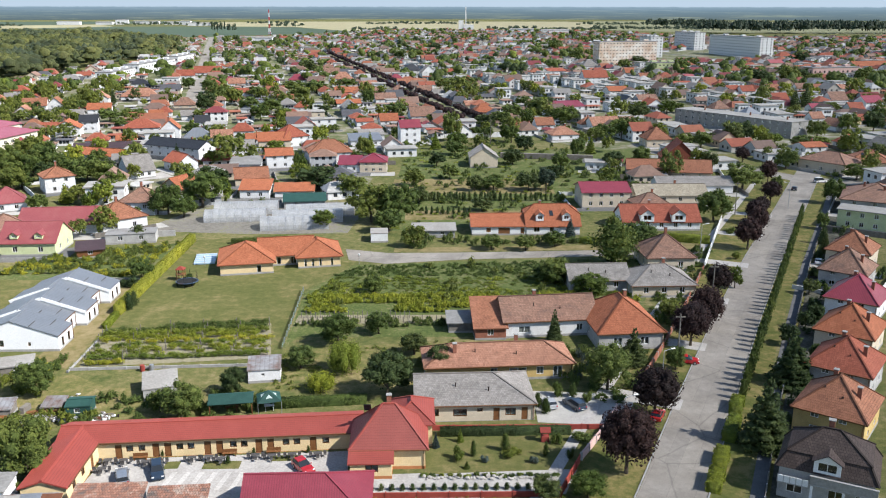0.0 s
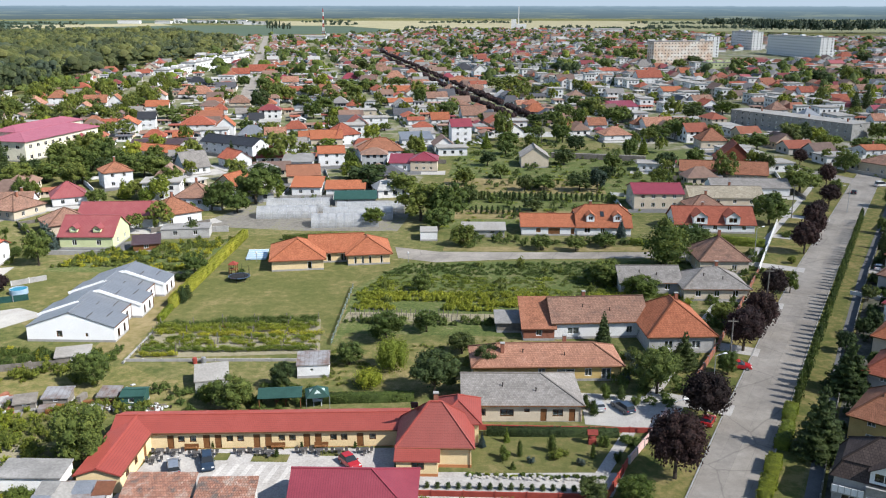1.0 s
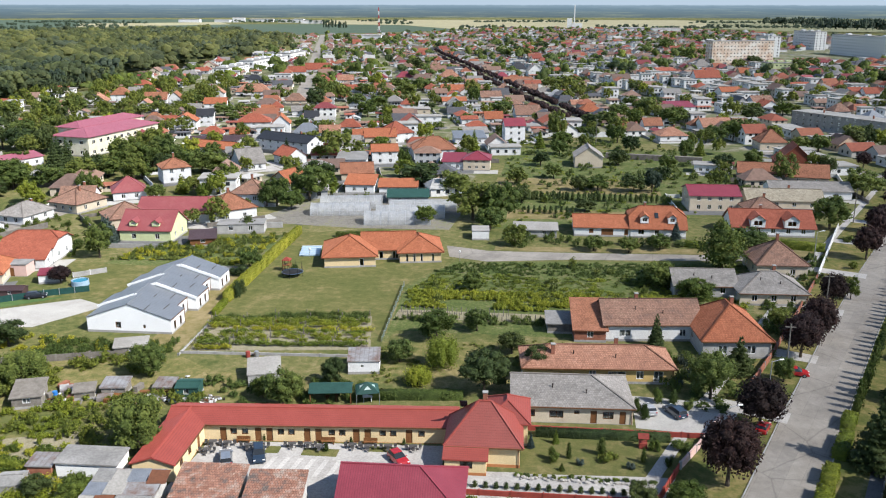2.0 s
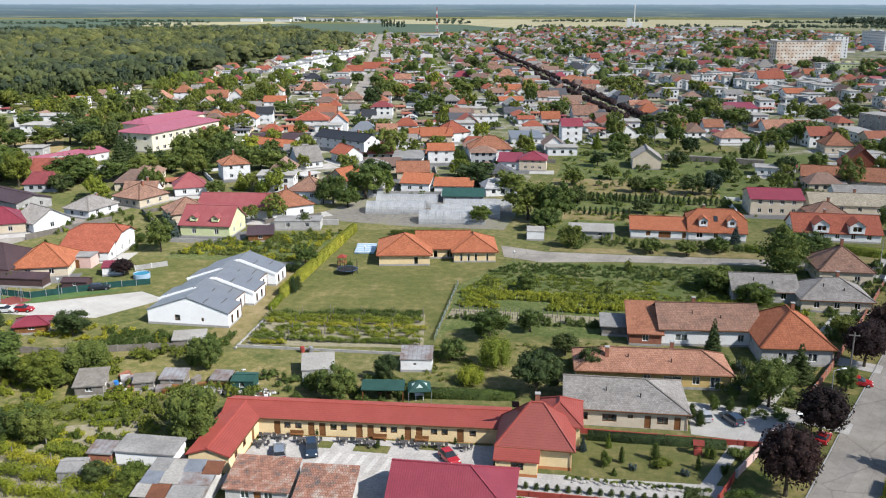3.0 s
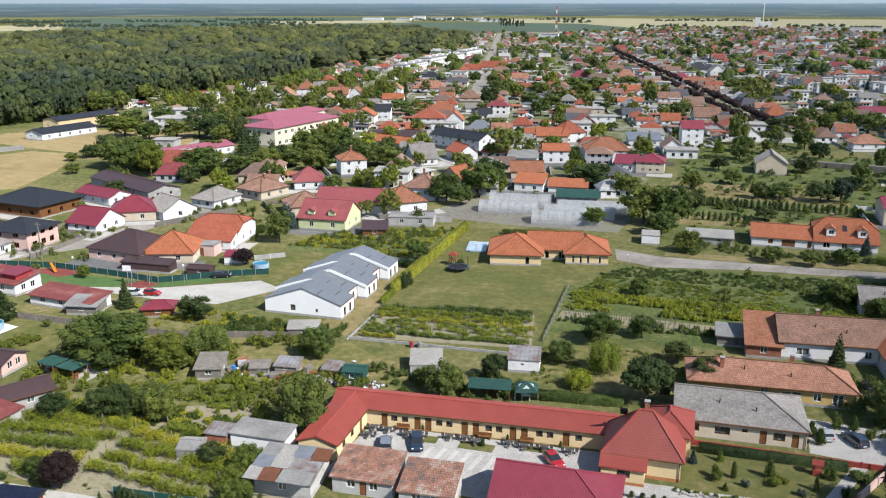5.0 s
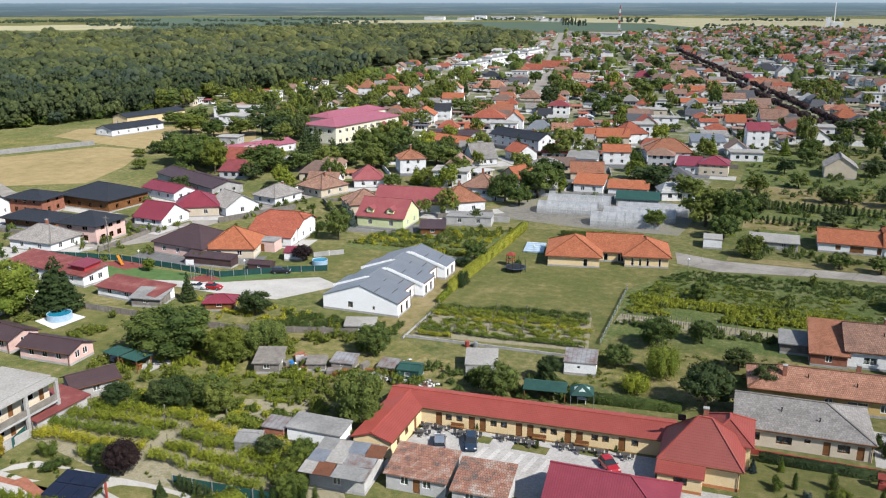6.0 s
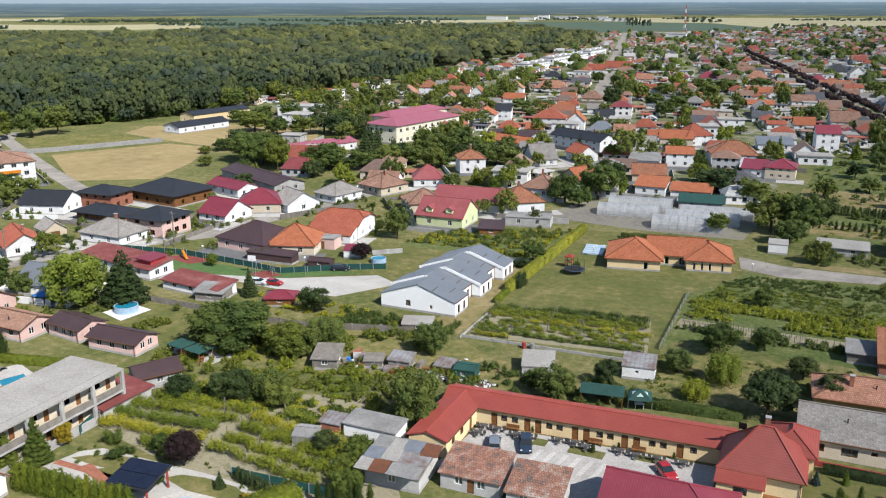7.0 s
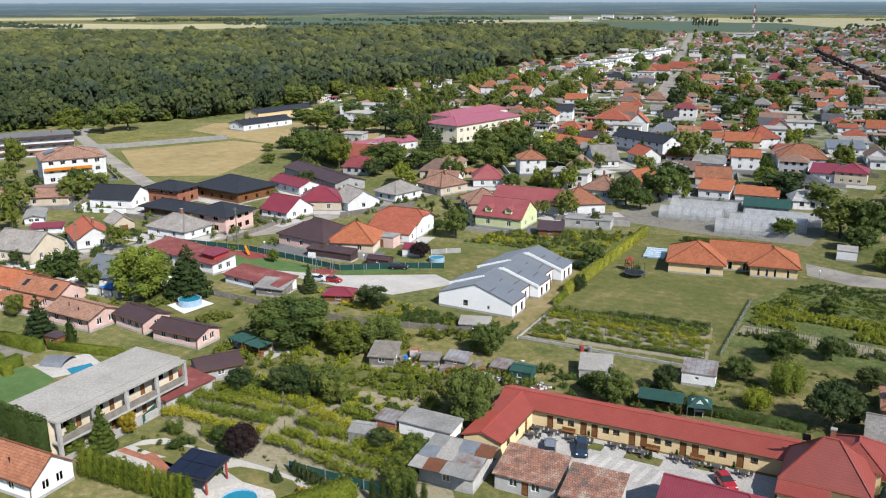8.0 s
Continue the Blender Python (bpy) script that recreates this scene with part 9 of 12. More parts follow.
tree(-34.7, 96.8, 2.8, 2.9, "leaf_fresh", "broad")
tree(-27.0, 102.0, 3.7, 3.4, "leaf_dark", "broad")
tree(-43.9, 81.6, 7.3, 6.5, "leaf", "broad")
tree(-79.6, 90.7, 6.9, 11.4, "leaf", "broad")
tree(-70.4, 92.0, 5.0, 6.0, "leaf_fresh", "broad")
tree(-66.1, 95.8, 5.3, 6.2, "leaf", "broad")
tree(-52.0, 101.4, 4.8, 4.9, "leaf", "broad")
tree(-67.0, 77.7, 4.0, 4.5, "leaf_dark", "broad")
tree(-61.5, 78.5, 4.1, 4.7, "leaf", "broad")
tree(-44.9, 70.4, 3.5, 3.8, "leaf_fresh", "broad")
tree(-49.7, 71.2, 2.9, 3.5, "leaf_dark", "broad")
tree(-45.0, 68.2, 2.6, 3.4, "leaf_fresh", "broad")
tree(33.2, 160.4, 9.2, 8.1, "leaf", "poplar")
tree(-16.6, 194.1, 9.7, 11.4, "leaf", "broad")
tree(-10.1, 192.5, 9.8, 9.7, "leaf", "broad")
tree(-12.0, 184.8, 5.8, 7.1, "leaf", "broad")
tree(-6.0, 172.4, 5.2, 5.3, "leaf", "broad")
tree(-27.0, 188.2, 4.7, 5.3, "leaf_fresh", "broad")
tree(9.9, 170.7, 3.4, 4.7, "leaf", "broad")
tree(16.9, 170.1, 3.4, 4.4, "leaf", "broad")
tree(23.2, 173.3, 3.4, 5.1, "leaf", "broad")
tree(27.5, 181.1, 4.5, 2.7, "leaf_blue", "spruce")
tree(-54.8, 150.0, 4.3, 4.6, "leaf", "broad")
tree(-90.0, 163.7, 6.5, 5.4, "leaf_blue", "spruce")
tree(-146.2, 242.3, 10.2, 7.5, "leaf_dark", "spruce")
tree(-132.1, 232.8, 8.2, 5.8, "leaf_dark", "spruce")
tree(-125.8, 244.4, 10.6, 11.7, "leaf", "broad")
tree(-127.9, 266.1, 10.1, 11.4, "leaf", "broad")
tree(-118.1, 254.9, 10.0, 10.2, "leaf", "broad")
tree(-125.5, 232.6, 6.5, 10.2, "leaf", "broad")
tree(-100.7, 240.9, 7.9, 9.9, "leaf", "broad")
tree(-145.3, 213.0, 8.7, 12.9, "leaf", "broad")
tree(-174.0, 214.4, 10.3, 14.0, "leaf", "broad")
tree(-169.0, 221.3, 8.5, 10.2, "leaf_fresh", "broad")
tree(-65.8, 201.9, 8.0, 7.4, "leaf", "broad")
tree(-59.5, 209.0, 9.8, 11.0, "leaf", "broad")
tree(-60.2, 222.0, 8.6, 9.2, "leaf_dark", "broad")
tree(-61.1, 198.6, 5.7, 6.9, "leaf", "broad")
tree(-83.7, 217.5, 6.2, 6.8, "leaf", "broad")
tree(-33.8, 230.4, 7.0, 13.9, "leaf_dark", "broad")
tree(-24.3, 221.6, 6.7, 10.3, "leaf", "broad")
tree(-64.6, 177.4, 3.6, 3.8, "leaf_dark", "thuja")
tree(-85.4, 137.6, 3.5, 4.6, "leaf_purple", "round")
tree(-68.0, 92.2, 2.3, 3.3, "leaf", "broad")
tree(-113.0, 93.8, 9.6, 10.6, "leaf_light", "broad")
tree(-107.5, 98.6, 9.5, 9.2, "leaf_dark", "spruce")
tree(-77.3, 90.8, 7.3, 11.2, "leaf", "broad")
tree(-69.4, 91.4, 4.3, 5.3, "leaf_fresh", "broad")
tree(-66.5, 97.0, 4.5, 5.6, "leaf", "broad")
tree(-68.8, 77.0, 3.9, 4.3, "leaf_dark", "broad")
tree(-63.0, 79.2, 4.2, 5.1, "leaf", "broad")
tree(-73.7, 74.6, 3.4, 3.8, "leaf_dark", "broad")
tree(-112.3, 73.7, 7.1, 5.5, "leaf_dark", "spruce")
tree(-106.0, 74.3, 3.9, 2.0, "leaf_thuja", "thuja")
tree(-78.5, 53.6, 4.7, 3.5, "leaf_fresh", "conifer")
tree(-76.9, 56.1, 5.5, 3.7, "leaf_fresh", "conifer")
tree(-77.3, 60.0, 2.9, 2.4, "leaf_gold", "broad")
tree(-62.1, 62.5, 4.2, 4.6, "leaf_purple", "round")
tree(-133.4, 93.4, 6.3, 7.7, "leaf", "broad")
tree(-125.7, 93.4, 4.7, 4.7, "leaf", "broad")
tree(-91.1, 110.4, 5.3, 3.1, "leaf_dark", "spruce")
tree(-76.8, 108.8, 4.2, 5.7, "leaf_dark", "broad")
tree(-149.5, 95.4, 3.3, 2.8, "leaf_dark", "broad")
tree(-80.8, 98.5, 4.2, 5.2, "leaf", "broad")
tree(-124.3, 77.9, 3.8, 3.6, "leaf", "broad")
tree(-42.8, 64.8, 3.2, 3.6, "leaf_fresh", "broad")
tree(-85.2, 50.6, 3.5, 3.1, "leaf_dark", "broad")
tree(-167.2, 209.1, 10.1, 11.2, "leaf", "broad")
tree(-155.5, 205.0, 10.8, 8.4, "leaf_fresh", "broad")
tree(-142.2, 212.5, 7.6, 11.1, "leaf", "broad")
tree(-239.6, 157.2, 10.2, 6.8, "leaf_fresh", "broad")
tree(-202.0, 150.0, 5.4, 6.1, "leaf", "broad")
tree(-212.8, 143.9, 3.1, 4.6, "leaf", "broad")
tree(-148.5, 180.4, 4.7, 6.1, "leaf_dark", "broad")
for x, y, h, w, mt in ((-212.9, 267.7, 7.9, 13.5, "leaf_fresh"), (-199.8, 264.4, 7.0, 10.1, "leaf"), (-191.2, 268.8, 8.1, 13.1, "leaf"), (-185.7, 275.0, 9.4, 12.0, "leaf_dark"), (-177.3, 272.8, 8.4, 10.7, "leaf_dark"),
                       (-192.1, 232.5, 7.2, 11.8, "leaf_dark"), (-180.5, 230.6, 7.2, 11.6, "leaf"), (-161.0, 212.3, 5.2, 8.6, "leaf_fresh"), (-134.8, 217.6, 6.5, 10.2, "leaf"), (-128.0, 222.1, 7.6, 9.2, "leaf"),
                       (-122.6, 183.8, 3.7, 5.0, "leaf_dark"), (-196.9, 230.0, 3.9, 4.8, "leaf"), (-195.8, 220.0, 2.8, 4.7, "leaf"), (-128.8, 231.3, 7.0, 8.8, "leaf_dark"), (-140.8, 202.6, 4.4, 7.2, "leaf_dark"),
                       (-276.0, 229.8, 11.9, 12.2, "leaf"), (-278.5, 220.2, 11.6, 12.0, "leaf"), (-283.7, 209.5, 11.4, 13.3, "leaf_fresh")):
    tree(x, y, h, w, mt, "broad", 1, "by the wood")
tree(-144.5, 236.9, 10.2, 6.4, "leaf_dark", "spruce", 1, "beside the school")

# ---- hedges, vines, beds ----
def leaf_box(rng, a, b, h, w, n, size, z0=0.0, wobble=0.12):
    """Leaf clumps and a core along a line from a to b."""
    a, b = np.array(a, float), np.array(b, float)
    d = b - a
    ln = np.linalg.norm(d)
    d /= ln
    s = np.array([-d[1], d[0]])
    t, side = rng.uniform(0, ln, n), rng.choice([0, 1, 2], n, p=[0.36, 0.28, 0.36])
    wave = 1 + wobble * np.sin(t * 1.7 + a[0]) + rng.normal(size=n) * wobble * 0.6
    off = np.where(side == 0, -w / 2, np.where(side == 2, w / 2, rng.uniform(-w / 2, w / 2, n))) * wave
    z = np.where(side == 1, h, rng.uniform(0.05, 1, n) * h) * (0.92 + 0.1 * wave - 0.02)
    c = np.stack([a[0] + d[0] * t + s[0] * off, a[1] + d[1] * t + s[1] * off, z0 + z], 1)
    nrm = np.stack([s[0] * np.sign(off) * (side != 1), s[1] * np.sign(off) * (side != 1), 1.0 * (side == 1) + 0.3], 1) + rng.normal(size=(n, 3)) * 0.55
    nrm /= np.linalg.norm(nrm, axis=1, keepdims=True)
    u = np.cross(nrm, rng.normal(size=(n, 3)))
    u /= np.linalg.norm(u, axis=1, keepdims=True)
    v = np.cross(nrm, u)
    sz = size * rng.uniform(0.6, 1.3, (n, 1))
    verts = np.stack([c - u * sz, c - v * sz * 0.7, c + u * sz, c + v * sz * 0.7], 1).reshape(-1, 3)
    quads = np.arange(4 * n).reshape(-1, 4)
    k, m = 0.48, 0.96
    box8 = np.array([[*(a + s * w * k * i + d * j), z0 + zz] for zz in (0.02, h * m) for i, j in ((-1, 0.1), (1, 0.1))] + [[*(b + s * w * k * i - d * j), z0 + zz] for zz in (0.02, h * m) for i, j in ((-1, 0.1), (1, 0.1))])
    f = np.array([(0, 1, 3, 2), (4, 6, 7, 5), (0, 2, 6, 4), (1, 5, 7, 3), (2, 3, 7, 6)])
    return joined([(verts, quads), (box8, f)])


def hedge(a, b, h, w, mat="leaf_thuja", label="clipped green hedge beside the lawn", dense=44):
    rng = np.random.default_rng(int(abs(a[0] * 31 + a[1] * 17)))
    ln = math.hypot(b[0] - a[0], b[1] - a[1])
    v, q = leaf_box(rng, a, b, h, w, int(ln * (h + w) * dense * 1.2), 0.105)
    return tagged(new("hedge", mesh_arrays("hedge", v, q, [M[mat]])), label, "hedge")


hedge((-53.0, 177.0), (-52.5, 131.5), 1.8, 1.3, "leaf_vine", "tall bright green hedge beside the lawn")
hedge((-52.4, 131.0), (-52.0, 125.0), 1.0, 0.9, "leaf_vine", "low bright green hedge beside the lawn")
hedge((-44.5, 175.0), (-33.0, 178.0), 1.1, 1.0, "leaf", "clipped green hedge behind the lawn")
hedge((46.4, 178.8), (56.2, 175.6), 1.6, 1.6, "leaf_light", "bright green hedge at the drive")
hedge((28.6, 176.4), (32.6, 175.2), 1.3, 1.4, "leaf_light", "bright green hedge at the drive")
hedge((-0.4, 91.0), (15.0, 91.5), 0.9, 1.0, "leaf_dark", "dark hedge along the red wall")
hedge((-21.5, 98.2), (-9.5, 99.6), 1.1, 1.2, "leaf", "clipped hedge in the back garden")
for a, b in (((27.6, 78.4), (29.2, 82.0)), ((29.7, 83.2), (31.2, 86.6)), ((32.6, 89.2), (35.2, 94.6)), ((35.6, 96.2), (37.2, 99.6))):
    hedge(a, b, 1.25, 1.5, "leaf_sunny", "low block of clipped hedge on the verge")
hedge((-87.4, 50.4), (-78.2, 50.3), 5.9, 1.0, "leaf_thuja", "dense green ivy over an end wall")
hedge((-108.0, 72.0), (-93.0, 76.0), 1.2, 1.0, "leaf_sunny", "clipped hedge round a pool garden")
hedge((-112.0, 66.0), (-104.0, 63.0), 1.4, 1.2, "leaf_sunny", "clipped hedge round a pool garden")
hedge((-50.4, 53.6), (-46.6, 61.6), 2.4, 2.4, "leaf_sunny", "tall bright green hedge of the pool garden")
hedge((-116.5, 70.0), (-107.6, 70.5), 1.7, 1.3, "leaf_sunny", "tall clipped hedge round a pool garden")
hedge((-106.4, 62.4), (-106.2, 66.4), 1.6, 1.3, "leaf_sunny", "clipped hedge beside a patio")
for k in range(58):
    s = k / 57
    x, y = 37.6 + s * 47.0 + 0.15 * math.sin(k * 2.1), 100.8 + s * 99.0
    if (k % 9) != 8:
        tree(x + 0.4, y - 0.2, 2.9 + 0.6 * ((k * 7) % 5) / 5, 1.15, "leaf_thuja", "thuja", 1, "in a row on the verge", "thujas along the street")
for k in range(15):
    tree(-73.6 + k * 0.98, 51.2 + 0.10 * k, 3.3 + 0.4 * ((k * 3) % 4) / 4, 1.45, "leaf_sunny", "thuja", 0, "in a dense hedge row", "thujas of the pool garden")
for k in range(16):
    tree(-7.4 + k * 1.08, 79.0 + 0.02 * k, 0.8, 0.75, "leaf_dark", "thuja", 1, "in a row along the path", "dwarf thujas along the path")
for k in range(15):
    tree(-6.1 + k * 1.6, 218.0, 2.3, 1.0, "leaf_dark", "thuja", 1, "in a row between plots", "thujas between garden plots")
for k in range(25):
    tree(-3.5 + k * 1.3, 216.7 + 0.01 * k, 2.3, 1.0, "leaf_dark", "thuja", 1, "in a row between plots", "thujas between garden plots")
for k in range(9):
    tree(-4.0 + k * 1.3, 201.9, 2.1, 0.9, "leaf_dark", "thuja", 1, "in a row between plots", "thujas between garden plots")
for x, y, h, w, mt, kd in ((3.4, 86.1, 2.0, 0.75, "leaf_thuja", "thuja"), (11.4, 86.1, 1.8, 0.7, "leaf_thuja", "thuja"), (7.0, 87.3, 2.2, 1.2, "leaf_thuja", "thuja"), (2.0, 89.3, 1.9, 0.9, "leaf_light", "conifer"),
                           (1.8, 85.3, 1.6, 1.6, "leaf_fresh", "bush"), (4.7, 84.9, 0.9, 1.0, "leaf_blue", "bush"), (9.9, 84.6, 1.0, 1.1, "leaf_blue", "bush"), (7.6, 86.2, 1.0, 2.2, "leaf_fresh", "bush"),
                           (14.0, 85.6, 1.3, 1.0, "leaf_thuja", "bush"), (13.0, 89.0, 1.6, 1.4, "leaf_fresh", "bush"), (16.0, 89.5, 1.3, 2.4, "leaf", "bush"), (-0.8, 88.0, 2.0, 1.0, "leaf_blue", "conifer"), (2.6, 83.4, 1.0, 0.8, "leaf_thuja", "conifer"),
                           (12.6, 96.6, 2.1, 1.3, "leaf_thuja", "thuja"), (11.8, 98.4, 2.0, 1.2, "leaf_thuja", "thuja"), (14.5, 101.5, 2.4, 1.6, "leaf_fresh", "bush"), (16.5, 101.2, 2.0, 1.3, "leaf_thuja", "thuja"), (18.2, 99.8, 1.4, 1.4, "leaf", "bush"),
                           (-51.5, 134.0, 3.0, 1.8, "leaf_dark", "thuja"), (-51.3, 136.0, 2.6, 1.6, "leaf_dark", "thuja"), (-56.0, 146.0, 2.2, 3.4, "leaf_dark", "bush"), (-46.5, 151.0, 1.2, 1.6, "leaf", "bush"),
                           (-31.0, 86.0, 0.9, 0.5, "leaf_thuja", "thuja"), (-23.4, 84.4, 1.0, 0.7, "leaf_thuja", "thuja"), (-21.0, 86.4, 0.9, 0.5, "leaf_thuja", "thuja"), (-15.0, 86.8, 0.9, 0.5, "leaf_thuja", "thuja"),
                           (-62.2, 58.6, 1.2, 1.5, "leaf_fresh", "bush"), (-66.0, 58.0, 1.0, 2.0, "leaf", "bush"), (-55.6, 60.6, 2.0, 1.4, "leaf_dark", "conifer"), (-52.0, 60.0, 1.1, 1.1, "leaf_gold", "bush"), (-50.6, 59.6, 1.2, 1.2, "leaf_fresh", "bush"),
                           (-70.0, 61.0, 1.0, 3.0, "leaf_thuja", "bush"), (-72.5, 63.0, 2.2, 2.2, "leaf_fresh", "bush"), (-63.5, 62.5, 2.6, 2.8, "leaf_fresh", "broad"), (-66.2, 63.5, 2.4, 2.6, "leaf", "broad")):
    tree(x, y, h, w, mt, kd, 0, "in a tended garden")
for k in range(8):
    tree(-54.6 + k * 0.75, 62.4 - 0.15 * k, 1.9, 0.8, "leaf_dark", "thuja", 1, "in a row beside vines", "thujas beside the vineyard")
for k in range(6):
    tree(-44.8 + k * 0.95, 62.5 + 0.4 * k, 2.6, 0.9, "leaf_thuja", "thuja", 0, "in a row beside sheds", "thujas beside the sheds")


def vine_row(a, b, h=1.5, w=0.9, mat="leaf_vine", dense=34, label="row of yellow-green vines on stakes", group="rows of vines", gap=0.10):
    rng = np.random.default_rng(int(abs(a[0] * 13 + a[1] * 71 + b[0])))
    ln = math.hypot(b[0] - a[0], b[1] - a[1])
    if ln < 1.5:
        return None
    row = thing("vine_row", pose((a[0] + b[0]) / 2, (a[1] + b[1]) / 2, 0), label, "vines", group)
    cx, cy = (a[0] + b[0]) / 2, (a[1] + b[1]) / 2
    pieces, t = [], 0.0
    while t < ln - 0.4:
        step = rng.uniform(0.45, 0.9)
        if rng.random() > gap:
            lump = [(a[0] - cx + (b[0] - a[0]) * (t + step / 2) / ln + rng.normal() * 0.12, a[1] - cy + (b[1] - a[1]) * (t + step / 2) / ln + rng.normal() * 0.15, h * rng.uniform(0.4, 0.8), step * rng.uniform(0.8, 1.2), w * rng.uniform(0.35, 0.7), h * rng.uniform(0.25, 0.45))]
            pieces.append(leaf_cloud(rng, lump, int(dense * step * h * 1.7), 0.085, 0.5, (0.55, 1.3)))
            pieces.append(egg(lump[0][:3], [r * 0.6 for r in lump[0][3:]], 4, 2, 2.7, rng, 0.2))
        t += step
    v, q = joined(pieces)
    part("vine_leaves", mesh_arrays("vine_leaves", v, q, [M[mat]]), None, row)
    for k in range(int(ln / 5) + 1):
        s = min(k * 5.0 / ln, 0.995)
        bm = bmesh.new()
        px, py = a[0] - cx + (b[0] - a[0]) * s, a[1] - cy + (b[1] - a[1]) * s
        add_box(bm, px - 0.045, px + 0.045, py - 0.045, py + 0.045, -0.05, h + 0.35)
        part("stake", bm, M["wood_grey"], row)
    return row


def clipped(y0, slope, x0, x1, poly, step=0.5):
    """The stretch of a slanting line that lies in a plot."""
    hits = [x for x in np.arange(x0, x1, step) if inside(x, y0 + slope * x, poly)]
    return ((hits[0], y0 + slope * hits[0]), (hits[-1], y0 + slope * hits[-1])) if len(hits) > 3 else None


VINES_LEFT = [(-78.8, 65.6), (-80.0, 71.6), (-70, 76.5), (-62.5, 76.5), (-62.5, 66.2), (-67, 63.2)]
VINES_RIGHT = [(-61.6, 66.0), (-61.6, 76.6), (-55, 76.4), (-48, 73.0), (-44.6, 67), (-49, 62.4), (-53, 63.4)]
for plot, y0, slope in ((VINES_LEFT, 73.6, 0.14), (VINES_RIGHT, 55.6, -0.09)):   # two plots, their rows at a slight angle to each other
    for k in range(9):
        seg = clipped(y0 + 2.6 * k, slope, -84, -40, plot)
        if seg:
            vine_row(*seg, 1.5, 1.45, "leaf_light" if k % 4 == 2 else "leaf_vine", dense=170)
ob = thing("sack", pose(-40.2, 123.2, 0.02, 0, 0, 20), "white plastic sack lying between vines", "sack")
bm = bmesh.new()
bmesh.ops.create_uvsphere(bm, u_segments=10, v_segments=6, radius=0.5)
for v in bm.verts:
    v.co = (v.co.x * 1.1 * (1 + 0.2 * noise.noise(v.co * 3)), v.co.y * 0.8, 0.26 + v.co.z * 0.56)
part("sack_body", bm, M["frame_white"], ob)
ob = thing("bucket", pose(-41.1, 122.9, 0.02), "red plastic bucket between vines", "bucket")
bm = bmesh.new()
add_rod(bm, (0, 0, 0), (0, 0, 0.42), 0.2, 0.28, 12)
part("bucket_body", bm, M["wall_red"], ob)
VINES_MID = [(-49.9, 110.8), (-51.5, 124.0), (-27, 127.4), (-24.8, 114.2)]
for k in range(10):   # the back rows are full and green, those in the middle thin and yellowing
    seg = clipped(116.0 + 1.5 * k, 0.1, -54, -22, VINES_MID)
    if seg:
        vine_row(*seg, 1.15 if k > 6 else 0.95, 0.85 if k > 6 else 0.62, "leaf" if k > 7 else "leaf_light" if k % 3 == 1 else "leaf_vine", dense=170, group="rows of vines in the middle plot", gap=0.42 if 1 < k < 6 else 0.08,
                 label="full row of green vines on stakes" if k > 7 else "row of yellow-green vines on stakes")

_bush_t = [template("bush", 110, 0.07, s, 4, 1, 0.7) for s in (41, 42, 43)]
_weed_t = [template("bush", 60, 0.085, s, 4, 1, 0.65) for s in (44, 45)]


def growth(name, poly, n, h, w, mat, label, seed=1, rows=None, keep=None, small=False):
    """Unnumbered shrubs and beds in a plot, loose or in rows (row spacing, slope)."""
    rng = np.random.default_rng(seed)
    xs, ys = [p[0] for p in poly], [p[1] for p in poly]
    out = []
    for _ in range(n * 6):
        x, y = rng.uniform(min(xs), max(xs)), rng.uniform(min(ys), max(ys))
        if rows:
            base = y - rows[1] * x
            y = round(base / rows[0]) * rows[0] + rows[1] * x + rng.normal() * 0.15
        if inside(x, y, poly) and (keep is None or noise.noise((x * 0.13, y * 0.13, seed)) > keep):
            out.append((x, y, rng.uniform(*h), rng.uniform(*w)))
            if len(out) >= n:
                break
    if out:
        stand_of(name, out, _weed_t if small else _bush_t, mat, label, "plants")


growth("wall_climbers", [(-8.5, 75.3), (21, 75.6), (21, 74.0), (-8.5, 73.8)], 90, (1.2, 1.9), (1.0, 2.0), "leaf_vine", "bright climbing shrubs along the red wall", 61)
growth("front_conifers", [(14, 104), (22, 103), (24.5, 112), (19, 116), (15, 112)], 26, (1.2, 3.0), (1.0, 2.2), "leaf", "dense front garden shrubs", 62)
growth("front_conifers_blue", [(14, 104), (22, 103), (24.5, 112), (19, 116), (15, 112)], 10, (1.2, 2.6), (1.0, 1.8), "leaf_blue", "silver-blue front garden conifers", 63)
BEDS = [(-22.6, 132), (-23.4, 143), (-17, 158.6), (44, 165), (34, 134), (28, 131), (4, 131)]
growth("potato_bed", [(-20, 152.5), (-16, 158.4), (42, 164.4), (40, 156), (8, 152)], 620, (0.35, 0.6), (0.8, 1.3), "leaf", "dense rows of low dark green vegetables", 2, (1.1, 0.06), -0.5, True)
growth("bed_plants", [(-22.8, 140), (-20, 152), (8, 151), (36, 154), (34, 141)], 300, (0.3, 0.8), (0.8, 1.7), "leaf_light", "rows of light green vegetables", 44, (2.0, 0.05), -0.05)
growth("bed_weeds", [(-22.8, 140), (-20, 152), (8, 151), (36, 154), (34, 141)], 420, (0.15, 0.45), (0.9, 1.8), "leaf_fresh", "overgrown green beds", 3, (1.3, 0.05), -0.3, True)
growth("bed_vines", [(-22.6, 131.6), (-23, 140), (34, 141.4), (31, 132.4)], 420, (0.8, 1.4), (1.1, 1.9), "leaf_vine", "dense rows of yellow-green vines", 42, (2.3, 0.02), -0.25)
growth("orchard_shrubs", BEDS, 22, (1.2, 2.6), (1.6, 3.2), "leaf", "fruit shrubs among the beds", 4)
